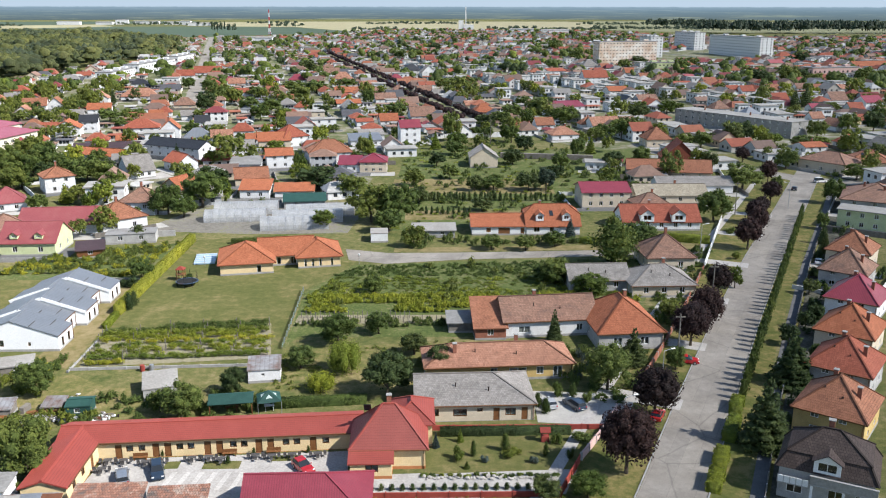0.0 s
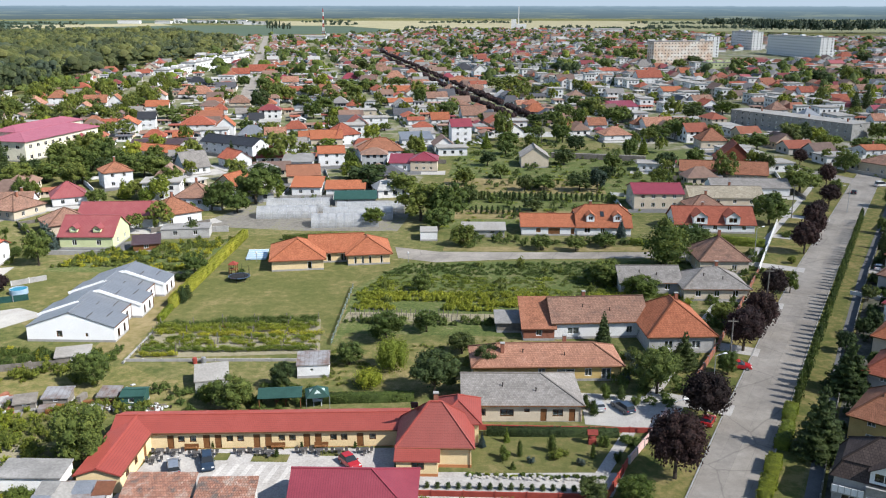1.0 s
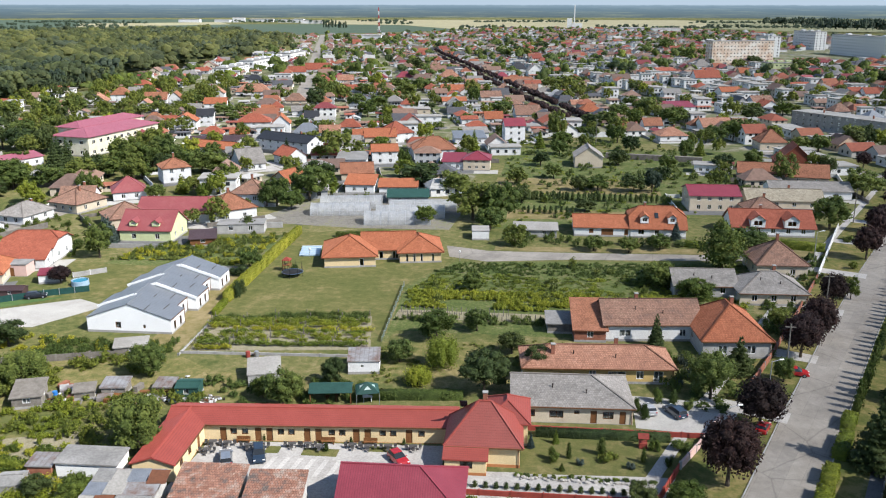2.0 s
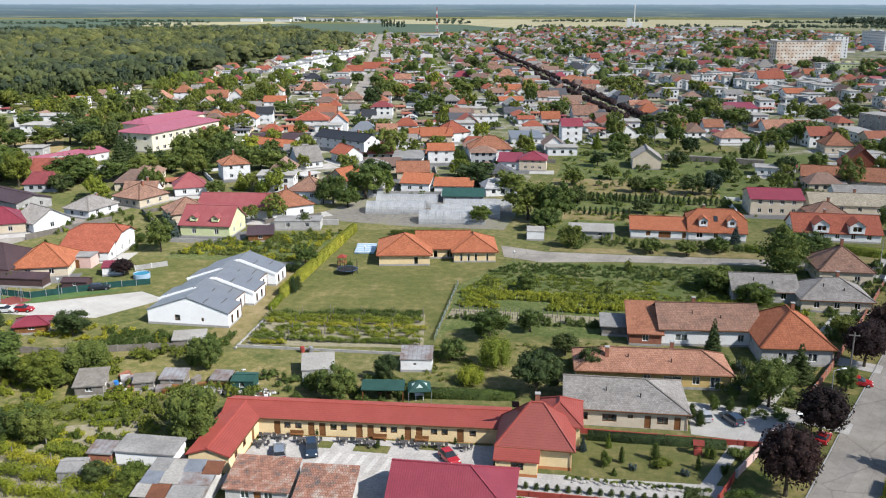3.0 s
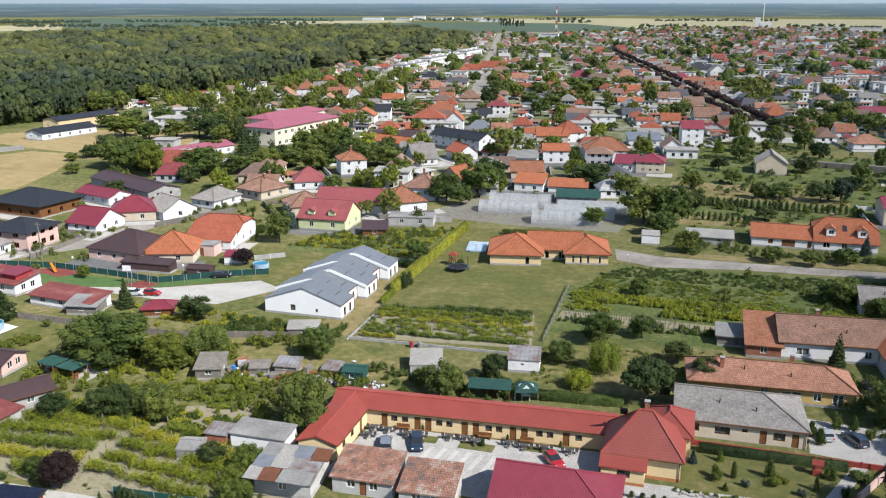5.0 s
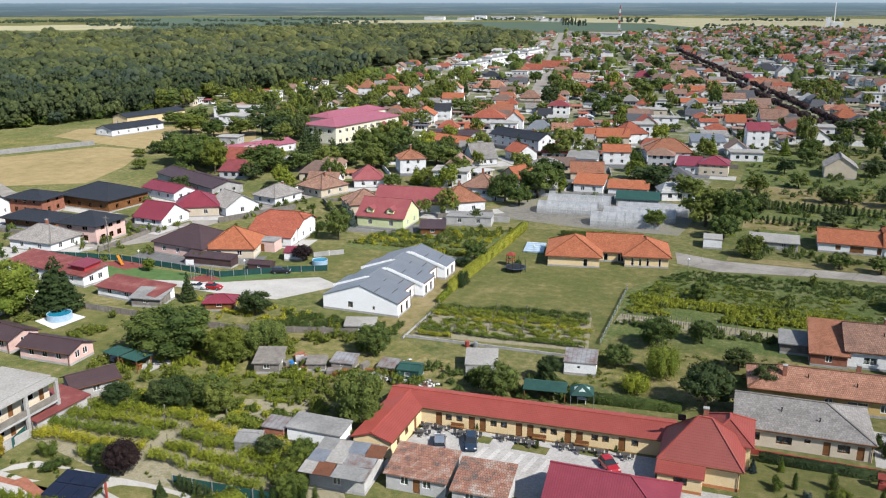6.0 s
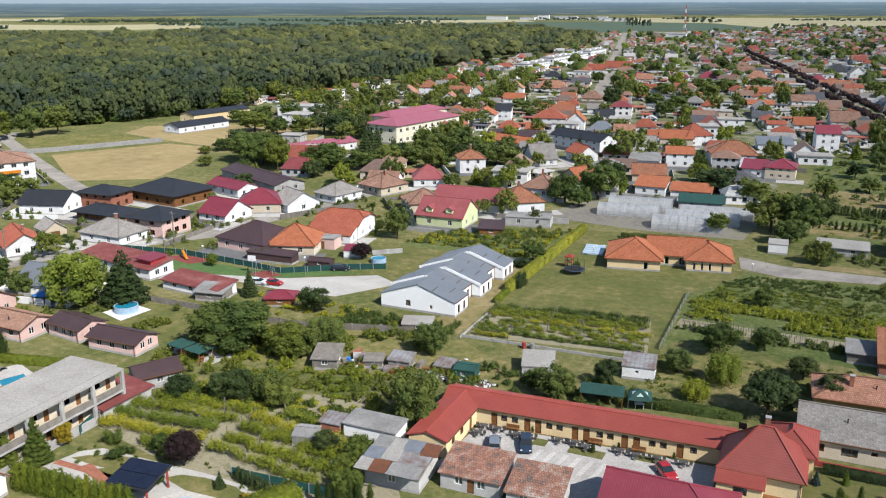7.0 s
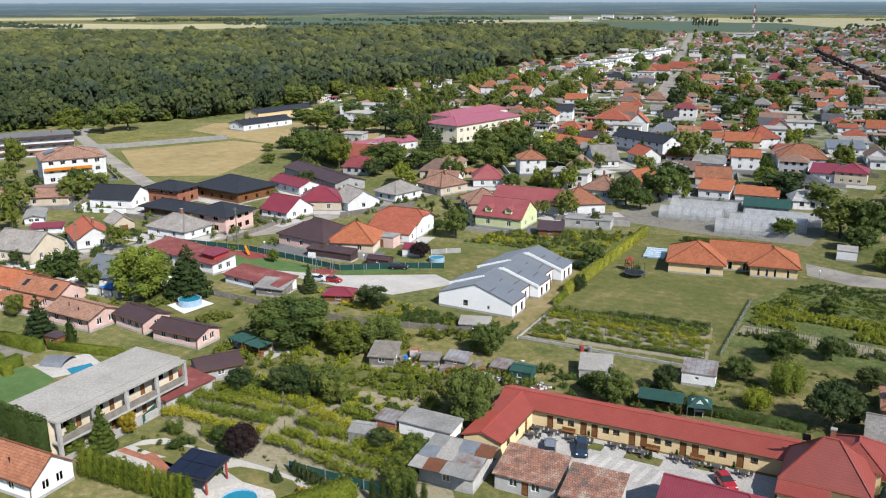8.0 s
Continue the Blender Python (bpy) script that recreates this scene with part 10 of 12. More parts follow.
growth("meadow_weeds", [(-23, 103), (-23.2, 116), (4, 121), (2, 112), (-6, 103)], 160, (0.2, 0.6), (0.6, 1.4), "leaf", "tufts of rough grass", 5, None, -0.1, True)
growth("fence_shrubs", [(-23.2, 127.6), (6, 128.4), (6, 126.2), (-23, 125.4)], 60, (0.6, 1.5), (1.0, 2.0), "leaf", "shrubs along the stakes", 6)
growth("left_garden", [(-100, 86), (-98, 100), (-58, 106.5), (-46, 106), (-40, 92), (-46, 80), (-58, 80.5), (-76, 79)], 230, (0.6, 2.0), (1.0, 2.8), "leaf_fresh", "mixed shrubs of a wild garden", 7, None, 0.0)
growth("left_garden_light", [(-84, 79), (-80, 92), (-58, 94), (-46, 92), (-46, 80), (-58, 80.5)], 210, (0.5, 1.5), (0.8, 1.8), "leaf_vine", "yellow-green shrubs of a wild garden", 8, None, -0.05)
growth("terrace_shrubs", [(-74, 104.5), (-73, 111.5), (-53, 112.5), (-53, 108)], 120, (0.5, 1.5), (0.9, 2.0), "leaf", "shrubs below the new houses", 9)
growth("terrace_shrubs_light", [(-92, 104), (-90, 113), (-53, 112.5), (-53, 108)], 90, (0.5, 1.3), (0.9, 1.8), "leaf_vine", "light shrubs below the new houses", 10, None, -0.1)
growth("red_house_beds", [(-84, 151), (-57, 152), (-54.5, 175), (-66, 172), (-80, 163)], 170, (0.6, 1.6), (1.0, 2.2), "leaf", "rows of shrubs in vegetable beds", 11, (2.6, 0.1))
growth("red_house_beds_light", [(-84, 151), (-57, 152), (-54.5, 175), (-66, 172), (-80, 163)], 110, (0.6, 1.5), (1.0, 2.0), "leaf_vine", "rows of light green vegetables", 12, (2.6, 0.1))
growth("far_garden", [(-14, 186), (-12, 318), (30, 326), (50, 285), (42, 262), (60, 234), (32, 200), (5, 188)], 260, (0.7, 2.6), (1.2, 3.4), "leaf", "shrubs and low fruit trees of long garden plots", 13, (5.5, 0.02), -0.35)
growth("far_garden_light", [(-14, 186), (-12, 318), (30, 326), (50, 285), (42, 262), (60, 234), (32, 200), (5, 188)], 260, (0.3, 0.9), (1.0, 2.4), "leaf_light", "light green beds of long garden plots", 14, (4.2, 0.02), -0.1)
growth("street_gardens", [(21, 96), (36, 126), (56, 170), (49, 172), (34, 136), (18, 104)], 130, (0.7, 2.0), (1.0, 2.4), "leaf", "front garden shrubs along the street", 15)
growth("drive_shrubs", [(-10, 169.5), (-8, 184), (5, 179), (32, 178.4), (32, 175), (2, 173)], 70, (0.8, 2.0), (1.2, 2.4), "leaf", "shrubs along the drive", 16)
for x, y, h, w, mt, kd in ((63.4, 142.1, 3.0, 2.8, "leaf_dark", "broad"), (61.1, 134.5, 2.4, 2.4, "leaf_dark", "bush"), (56.1, 125.7, 3.2, 3.0, "leaf_dark", "broad"), (79.8, 175.5, 5.2, 2.6, "leaf_dark", "conifer"), (85.0, 188.0, 4.2, 3.0, "leaf", "broad"), (50.8, 118.7, 3.6, 3.0, "leaf_dark", "broad"), (68.6, 152.0, 2.6, 2.2, "leaf_dark", "bush"), (74.2, 164.0, 3.0, 2.2, "leaf_dark", "conifer")):
    tree(x, y, h, w, mt, kd, 1, "in a shaded front garden", "front garden trees of the street houses")
growth("row_gardens", [(38, 88), (88, 190), (94, 186), (46, 84)], 120, (0.8, 2.2), (1.0, 2.2), "leaf_dark", "front garden shrubs of the street houses", 17)
growth("corner_scrub", [(-130, 84), (-126, 100), (-104, 101), (-100, 88)], 60, (0.6, 1.8), (1.0, 2.4), "leaf", "garden shrubs between the bungalows", 18)
growth("vine_weeds", [(-76, 74.5), (-74, 80), (-58, 81), (-50, 80), (-48, 75), (-56, 75.4), (-69, 76)], 90, (0.4, 1.5), (0.9, 2.2), "leaf_fresh", "weeds and shrubs above the vine rows", 23)
growth("vine_weeds_light", [(-76, 74.5), (-74, 80), (-58, 81), (-50, 80), (-48, 75), (-56, 75.4), (-69, 76)], 60, (0.4, 1.2), (0.9, 2.0), "leaf_vine", "yellow-green shrubs above the vine rows", 24)
growth("pool_garden", [(-74, 54), (-62, 60), (-50, 62), (-60, 64), (-76, 62.5)], 34, (0.2, 0.7), (0.5, 1.0), "leaf_fresh", "ornamental shrubs of the pool garden", 19)
growth("side_gardens", [(-165, 90), (-168, 128), (-136, 132), (-118, 124), (-124, 92)], 150, (0.6, 2.2), (1.0, 2.6), "leaf", "garden shrubs along the side street", 20)
growth("shed_scrub", [(-52, 66), (-46, 80), (-41, 79), (-42, 66)], 34, (0.8, 2.0), (1.2, 2.4), "leaf", "scrub beside the sheds", 21)
growth("shed_scrub_back", [(-44, 91.6), (-44, 100), (-22, 104), (-22, 95), (-30, 92)], 70, (0.6, 1.8), (1.0, 2.4), "leaf", "scrub behind the guesthouse", 22)
for i in range(5):
    (x0, y0), (x1, y1) = WOOD[i], WOOD[i + 1]
    growth("wood_edge", [(x0 - 4, y0), (x1 - 4, y1), (x1 + 5, y1 - 4), (x0 + 5, y0 - 4)], 30, (2, 6), (3.5, 8), "leaf_fresh" if i % 2 else "leaf", "shrubs and low boughs along the edge of the wood", 50 + i)
growth("yard_shrubs", [(-150, 128), (-140, 150), (-118, 152), (-104, 136), (-118, 128), (-138, 126)], 60, (0.8, 2.2), (0.9, 1.9), "leaf", "clipped shrubs in the yards of the side street", 71)
growth("yard_shrubs_light", [(-112, 152), (-96, 150), (-86, 158), (-92, 172), (-112, 186), (-120, 170)], 60, (0.8, 2.2), (1.0, 2.0), "leaf_fresh", "garden shrubs between the houses", 72)
_mid = np.random.default_rng(77)
_spots = [(o.location.x, o.location.y) for o in scene.objects if o.type == "EMPTY" and o.get("category") not in ("tree", "shrub", "vines")]
_n = 0
for _ in range(900):
    x, y = _mid.uniform(-175, 60), _mid.uniform(150, 330)
    if _n < 40 and not inside(x, y, CLEAR[2]) and not (-180 < x < -116 and y < 182) and (x < -60 or y > 222) and all((x - a) ** 2 + (y - b) ** 2 > 64 for a, b in _spots) and not (-20 < x < 34 and y < 300):
        _n += 1
        tree(x, y, _mid.uniform(4, 7.5), _mid.uniform(4, 6.5), ["leaf", "leaf_fresh", "leaf", "leaf_light"][_n % 4], "spruce" if _n % 8 == 3 else "broad", 1, "between houses", "trees between the houses")

# ---- vehicles ----
def paint(name, c):
    m, n, l, b = node_mat(name, 0.3, 0.1, 0.5)
    t = noise_tex(n, l, 2.0, 3, 0.6, world_of(n))
    r = ramp(n, [(0.3, tuple(x * 0.85 for x in c)), (0.7, tuple(min(1, x * 1.1) for x in c))])
    l.new(t.outputs[0], r.inputs[0])
    l.new(r.outputs[0], b.inputs["Base Color"])
    b.inputs["Coat Weight"].default_value = 0.6
    return m


PAINT = {"red": paint("red_car_paint", (0.45, 0.02, 0.025)), "black": paint("black_car_paint", (0.02, 0.022, 0.03)), "grey": paint("grey_blue_car_paint", (0.22, 0.25, 0.29)), "silver": paint("silver_car_paint", (0.42, 0.43, 0.44)),
         "white": paint("white_car_paint", (0.72, 0.72, 0.72)), "blue": paint("dark_blue_car_paint", (0.03, 0.05, 0.08))}
_car_mesh = {}


def prism(profile, half, taper=1.0):
    """A side profile (x, z) drawn across a width; the upper corners may be drawn in."""
    bm = bmesh.new()
    zs = [p[1] for p in profile]
    lo, hi = min(zs), max(zs)
    sides = []
    for s in (-1, 1):
        sides.append([bm.verts.new((x, s * half * (1 - (1 - taper) * (z - lo) / (hi - lo)), z)) for x, z in profile])
    bm.faces.new(sides[0]), bm.faces.new(sides[1][::-1])
    for i in range(len(profile)):
        j = (i + 1) % len(profile)
        bm.faces.new((sides[0][i], sides[0][j], sides[1][j], sides[1][i]))
    bmesh.ops.recalc_face_normals(bm, faces=bm.faces)
    return bm


def car(x, y, rot, colour, say, kind="hatch"):
    """A parked car, its nose towards its own +x."""
    ob = thing("car", pose(x, y, 0.03, 0, 0, rot) @ Matrix.Scale(1 / PLAN, 4), say, "car")
    L, h = {"hatch": (3.8, 1.45), "estate": (4.4, 1.48), "van": (4.8, 1.95)}[kind]
    f, r = L / 2, -L / 2
    bm = prism([(r, 0.35), (r + 0.05, 0.85), (r + 0.2, 0.95), (f - 1.15, 0.93), (f - 0.3, 0.78), (f, 0.55), (f - 0.02, 0.28), (r + 0.1, 0.26)], 0.88, 0.94)
    bmesh.ops.bevel(bm, geom=bm.edges[:], offset=0.05, segments=2, affect="EDGES")
    body = part("body", bm, PAINT[colour], ob)
    back = r + (0.12 if kind != "hatch" else 0.25)
    bm = prism([(back, 0.93), (back + 0.22, h - 0.07), (f - 2.05, h - 0.06), (f - 1.2, 0.93)], 0.80, 0.80)
    part("glasshouse", bm, M["dark_glass"], ob, "dark tinted car windows")
    bm = prism([(back + 0.18, h - 0.08), (back + 0.3, h), (f - 2.2, h), (f - 2.0, h - 0.07)], 0.66, 0.94)
    part("roof", bm, PAINT[colour], ob)
    for wx in (f - 0.82, r + 0.78):
        for s in (-1, 1):
            bm2 = bmesh.new()
            add_rod(bm2, (wx, s * 0.70, 0.31), (wx, s * 0.90, 0.31), 0.32, 0.32, 16)
            wheel = part("wheel", bm2, M["rubber"], ob)
            bm2 = bmesh.new()
            add_rod(bm2, (wx, s * 0.89, 0.31), (wx, s * 0.912, 0.31), 0.21, 0.19, 12)
            part("rim", bm2, M["steel"], wheel)
    for s in (-1, 1):
        part("headlight", box(f - 0.22, f - 0.04, s * 0.62 - 0.16, s * 0.62 + 0.16, 0.62, 0.74, 0.02), M["frame_white"], ob)
        part("tail_light", box(r - 0.01, r + 0.06, s * 0.68 - 0.12, s * 0.68 + 0.12, 0.68, 0.86, 0.01), PAINT["red"], ob)
        part("mirror", box(f - 1.45, f - 1.3, s * 0.98 - 0.1, s * 0.98 + 0.08, 0.9, 1.02, 0.02), PAINT[colour], ob)
    part("number_plate", box(r - 0.022, r - 0.012, -0.26, 0.26, 0.45, 0.56), M["frame_white"], ob)
    return ob


car(-33.7, 81.0, 112, "grey", "blue-grey estate car parked in the courtyard", "estate")
car(-30.4, 82.2, -70, "blue", "dark blue car parked in the courtyard", "estate")
car(-15.0, 83.1, -52, "red", "red hatchback parked in the courtyard")
car(13.2, 98.6, 104, "silver", "silver hatchback parked beside the house")
car(16.4, 98.4, 118, "blue", "dark blue car parked beside the house", "estate")
car(34.3, 112.2, -12, "red", "red hatchback parked on the driveway")
car(26.0, 95.4, 64, "red", "red car parked under a purple tree")
car(107.0, 241.5, 20, "white", "white van parked at the corner", "van")
car(95.6, 231.0, 64, "black", "dark car standing at the crossing")
car(73.0, 161.0, 64, "white", "white car parked by a hedge")
car(63.5, 124.0, -30, "silver", "silver car in a house yard", "estate")
car(-85.2, 129.6, 25, "black", "black car parked on the gravel road", "estate")
car(-134.9, 131.6, 12, "silver", "silver van parked on the side street", "van")
car(-91.0, 117.2, 10, "red", "red car parked by the playground")
car(-93.6, 116.4, 10, "white", "white car parked by the playground")
car(-158.0, 128.0, 60, "white", "white car parked between houses", "estate")
car(-176.0, 150.0, 40, "blue", "blue car parked by a house", "estate")
car(-179.0, 153.0, 40, "silver", "silver car parked by a house")
car(-172.5, 147.0, 40, "white", "white car parked by a house")


# ---- fences and walls ----
def fence(pts, h, mat, label, bay=2.4, thick=0.06, name="fence", post="wood_grey", cap=0.0):
    h = h / PLAN
    cx, cy = pts[0]
    ob = thing(name, pose(cx, cy, 0), label, name)
    for a, b in zip(pts[:-1], pts[1:]):
        ln = math.hypot(b[0] - a[0], b[1] - a[1])
        n = max(1, round(ln / bay))
        ang = math.degrees(math.atan2(b[1] - a[1], b[0] - a[0]))
        w = ln / n
        key = (round(w, 2), h, mat, thick)
        if key not in _car_mesh:
            bm = box(0.05, w - 0.05, -thick / 2, thick / 2, -0.05, h)
            me = bpy.data.meshes.new("panel")
            bm.to_mesh(me)
            bm.free()
            me.materials.append(M[mat])
            bm = box(-0.06, 0.06, -0.06 - thick / 2, 0.06 + thick / 2, -0.1, h + 0.08)
            mp = bpy.data.meshes.new("post")
            bm.to_mesh(mp)
            bm.free()
            mp.materials.append(M[post])
            _car_mesh[key] = me, mp
        me, mp = _car_mesh[key]
        for k in range(n):
            m = pose(a[0] - cx + (b[0] - a[0]) * k / n, a[1] - cy + (b[1] - a[1]) * k / n, 0, 0, 0, ang)
            part("panel", me, None, ob, m=m)
            part("post", mp, None, ob, m=m)
    return ob


fence([(-1.7, 92.2), (19.4, 92.6)], 0.8, "fence_red", "low red painted garden wall", 3.0, 0.2, "garden_wall", "fence_red")
fence([(-9.0, 77.5), (10.4, 77.9)], 0.8, "fence_red", "low red painted garden wall", 3.0, 0.15, "garden_wall", "fence_red")
fence([(12.0, 77.9), (15.0, 84.8)], 1.3, "fence_red", "red painted fence beside the pavement", 1.8, 0.1, "fence", "fence_red")
fence([(15.2, 85.2), (19.6, 93.0), (21.5, 97.5)], 1.2, "plaster_pink", "rough pink garden wall beside the pavement", 2.2, 0.2, "garden_wall", "concrete")
fence([(26.8, 106.5), (31.6, 116.5), (40.4, 136.0), (49.5, 157.0)], 1.2, "brick", "low brick garden wall along the pavement", 2.8, 0.18, "garden_wall", "concrete")
fence([(49.9, 158.0), (65.0, 196.4)], 1.4, "plaster_white", "white garden wall along the pavement", 2.8, 0.18, "garden_wall", "plaster_white")
fence([(-51.0, 109.4), (-23.4, 111.2)], 0.5, "concrete", "low concrete edging of the vineyard", 2.5, 0.15, "garden_wall", "concrete")
fence([(-51.0, 108.6), (-51.5, 124.6)], 0.35, "concrete", "low pale concrete fence base", 2.5, 0.15, "garden_wall", "steel")
fence([(-104.0, 101.0), (-76.0, 101.8), (-58.2, 107.4)], 1.3, "wood_grey", "weathered grey board fence", 2.4)
fence([(-135.0, 121.6), (-118.0, 124.9), (-105.7, 124.3), (-94.2, 123.3), (-84.4, 130.6), (-78.0, 134.0)], 1.4, "screen_teal", "teal screen fence of the playground", 2.5, 0.04, "fence", "steel")
fence([(-89.0, 66.5), (-79.8, 68.2), (-77.6, 62.4)], 1.5, "screen_teal", "teal screen fence at the vineyard", 2.5, 0.04, "fence", "steel")
fence([(x + 7.9, y - 3.6) for x, y in STREET[1:6]], 1.1, "wood_grey", "low grey garden fence along the shaded pavement", 2.6, 0.05, "fence", "steel")
fence([(-4.3, 326.5), (12.0, 328.1), (29.9, 331.2)], 2.0, "plaster_white", "long white plastered garden wall", 3.2, 0.18, "garden_wall", "plaster_white")
fence([(-56.0, 63.0), (-44.5, 64.0)], 1.4, "screen_teal", "teal screen fence behind thujas", 2.5, 0.04, "fence", "steel")
fence([(0.5, 327.0), (33.0, 335.0)], 2.0, "plaster_white", "long white wall behind the gardens", 4.0, 0.2, "garden_wall", "concrete")
fence([(-259.8, 181.0), (-243.6, 201.4), (-227.0, 233.0)], 2.0, "concrete", "pale concrete wall around a plot", 4.0, 0.2, "garden_wall", "concrete")
fence([(-68.0, 150.5), (-54.6, 150.0)], 0.5, "concrete", "low concrete wall between gardens", 3.0, 0.15, "garden_wall", "concrete")
fence([(-72.0, 179.0), (-58.0, 181.5)], 1.6, "plaster_grey", "grey garden wall behind greenhouses", 3.0, 0.2, "garden_wall", "concrete")
fence([(19.0, 283.0), (48.6, 277.6)], 2.2, "wood_grey", "row of old wooden lean-to sheds", 4.0, 1.6, "shed_row", "wood_grey")
fence([(-85.0, 141.0), (-80.5, 145.0)], 1.2, "plaster_grey", "grey garden wall behind the red house", 2.6, 0.18, "garden_wall", "plaster_white")
fence([(-24.4, 143.6), (-23.4, 117.0)], 1.0, "wire_green", "pale green wire mesh fence beside the lawn", 2.6, 0.02, "fence", "steel")
for row, (y0, x0, x1) in enumerate(((128.2, -22, 2), (130.2, -22.6, -4))):
    ob = thing("stake_row", pose(x0, y0, 0), "row of grey weathered vine stakes", "stakes")
    for k in range(int((x1 - x0) / 0.75)):
        bm = box(k * 0.75 - 0.05, k * 0.75 + 0.05, -0.05, 0.05, -0.05, 1.05 + 0.12 * ((k * 5) % 3))
        part("stake", bm, M["wood_grey"], ob)


# ---- small things outdoors ----
def lamp_post(x, y, h, rot, label="grey street lamp with a bent arm"):
    ob = thing("street_lamp", pose(x, y, 0, 0, 0, rot), label, "lamp")
    bm = bmesh.new()
    add_rod(bm, (0, 0, -0.1), (0, 0, h), 0.09, 0.05)
    add_rod(bm, (0, 0, h - 0.03), (1.2, 0, h + 0.15), 0.04, 0.035)
    part("pole", bm, M["steel"], ob)
    part("lamp_head", box(1.05, 1.65, -0.12, 0.12, h + 0.1, h + 0.22, 0.03), M["frame_white"], ob)


def globe_lamp(x, y, h=3.4):
    ob = thing("park_lamp", pose(x, y, 0), "pale park lamp with a white globe", "lamp")
    bm = bmesh.new()
    add_rod(bm, (0, 0, -0.1), (0, 0, h), 0.05, 0.04)
    part("pole", bm, M["steel"], ob)
    bm = bmesh.new()
    bmesh.ops.create_uvsphere(bm, u_segments=10, v_segments=8, radius=0.22, matrix=Matrix.Translation((0, 0, h + 0.15)))
    part("globe", bm, M["frame_white"], ob)


lamp_post(20.9, 90.6, 5.0, 20)
lamp_post(28.6, 104.0, 5.2, 20)
lamp_post(51.9, 168.0, 6.0, 20)
lamp_post(85.3, 208.6, 6.4, 160)
for x, y in ((-111.5, 122.3), (-89.5, 124.4), (-16.2, 160.2), (-45.6, 158.6)):
    globe_lamp(x, y, 3.2 if x < -60 else 1.8)


def pole_wood(x, y, h):
    ob = thing("utility_pole", pose(x, y, 0), "wooden utility pole with a crossarm", "pole")
    bm = bmesh.new()
    add_rod(bm, (0, 0, -0.2), (0, 0, h), 0.13, 0.09)
    part("pole", bm, M["wood_grey"], ob)
    part("crossarm", box(-0.7, 0.7, -0.06, 0.06, h - 0.5, h - 0.38), M["wood_grey"], ob)


for x, y, h in ((33.0, 113.0, 7.0), (17.2, 312.7, 9.0), (-124.5, 128.5, 7.5), (-143.0, 104.0, 7.5), (-160, 70, 7.5), (45.0, 137.0, 7.0), (70.0, 202.0, 8.0)):
    pole_wood(x, y, h)


ob = thing("antenna_pole", pose(-42.6, 80.0, 0), "slim grey steel antenna pole beside the guesthouse", "pole")
bm = bmesh.new()
add_rod(bm, (0, 0, -0.2), (0, 0, 5.6), 0.05, 0.04)
part("pole", bm, M["steel"], ob)


def round_pool(x, y, r, h):
    ob = thing("round_pool", pose(x, y, 0.04), "round above-ground pool with blue water", "pool")
    bm = bmesh.new()
    for a, b, z0, z1 in ((r, r, 0, h), (r, r - 0.12, h, h), (r - 0.12, r - 0.12, h, 0)):
        q = [[bm.verts.new((p * math.cos(t), p * math.sin(t), z)) for t in np.arange(28) * 2 * math.pi / 28] for p, z in ((a, z0), (b, z1))]
        for i in range(28):
            bm.faces.new((q[0][i], q[0][(i + 1) % 28], q[1][(i + 1) % 28], q[1][i]))
    bmesh.ops.remove_doubles(bm, verts=bm.verts, dist=0.001)
    part("pool_wall", bm, M["blue_cover"], ob)
    bm = bmesh.new()
    bmesh.ops.create_circle(bm, cap_ends=True, segments=28, radius=r - 0.11, matrix=Matrix.Translation((0, 0, h - 0.15)))
    part("water", bm, M["water"], ob)


patch("pool_slab", [(-107.4, 93.6), (-106.0, 98.8), (-101.2, 98.0), (-101.8, 92.0)], "frame_white", 0.045, label="white tiled slab around the pool", category="terrace")
round_pool(-104.4, 95.8, 1.9, 1.05)
round_pool(-81.5, 137.2, 1.5, 0.9)
patch("pool_terrace", [(-62, 53.0), (-57.5, 60.5), (-53.0, 59.0), (-51.5, 53.5), (-55, 50)], "stone", 0.03, label="pale sandstone pool terrace", category="terrace")
patch("pool_lawn", [(-57.0, 60.8), (-54.5, 61.2), (-49.6, 58.6), (-50.0, 55.6), (-53.4, 58.0)], "lawn", 0.036, label="curved garden lawn", category="lawn")
patch("pool_lawn_upper", [(-70.5, 57.4), (-66.5, 60.6), (-62.8, 59.6), (-64.5, 56.6)], "lawn", 0.036, label="curved garden lawn", category="lawn")
patch("pool_path", [(-71.4, 58.4), (-63.0, 55.4), (-62.6, 54.2), (-72.0, 57.2)], "brick", 0.062, label="red brick garden path", category="path")
round_pool(-56.4, 55.8, 1.9, 0.25)
patch("garden_pool_slab", [(-104.6, 66.8), (-101.6, 73.6), (-95.4, 71.6), (-98.4, 65.6)], "paving", 0.035, label="pale paved terrace round a pool", category="terrace")
ob = thing("pool_cover", pose(-101.6, 69.6, 0.04, 0, 0, 20), "arched grey pool cover", "pool cover")
bm = bmesh.new()
arc = [(1.7 * math.cos(t), 0.75 * math.sin(t)) for t in np.linspace(0, math.pi, 11)]
for x0, x1 in ((-2.6, -0.9), (-0.88, 0.85)):
    q = [[bm.verts.new((x, p, z)) for p, z in arc] for x in (x0, x1)]
    for i in range(10):
        bm.faces.new((q[0][i], q[0][i + 1], q[1][i + 1], q[1][i]))
part("cover_shell", bm, M["steel"], ob)
patch("pool_water", [(-99.4, 68.4), (-98.2, 71.4), (-96.2, 70.6), (-97.4, 67.6)], "water", 0.045, label="green-blue pool water", category="pool")

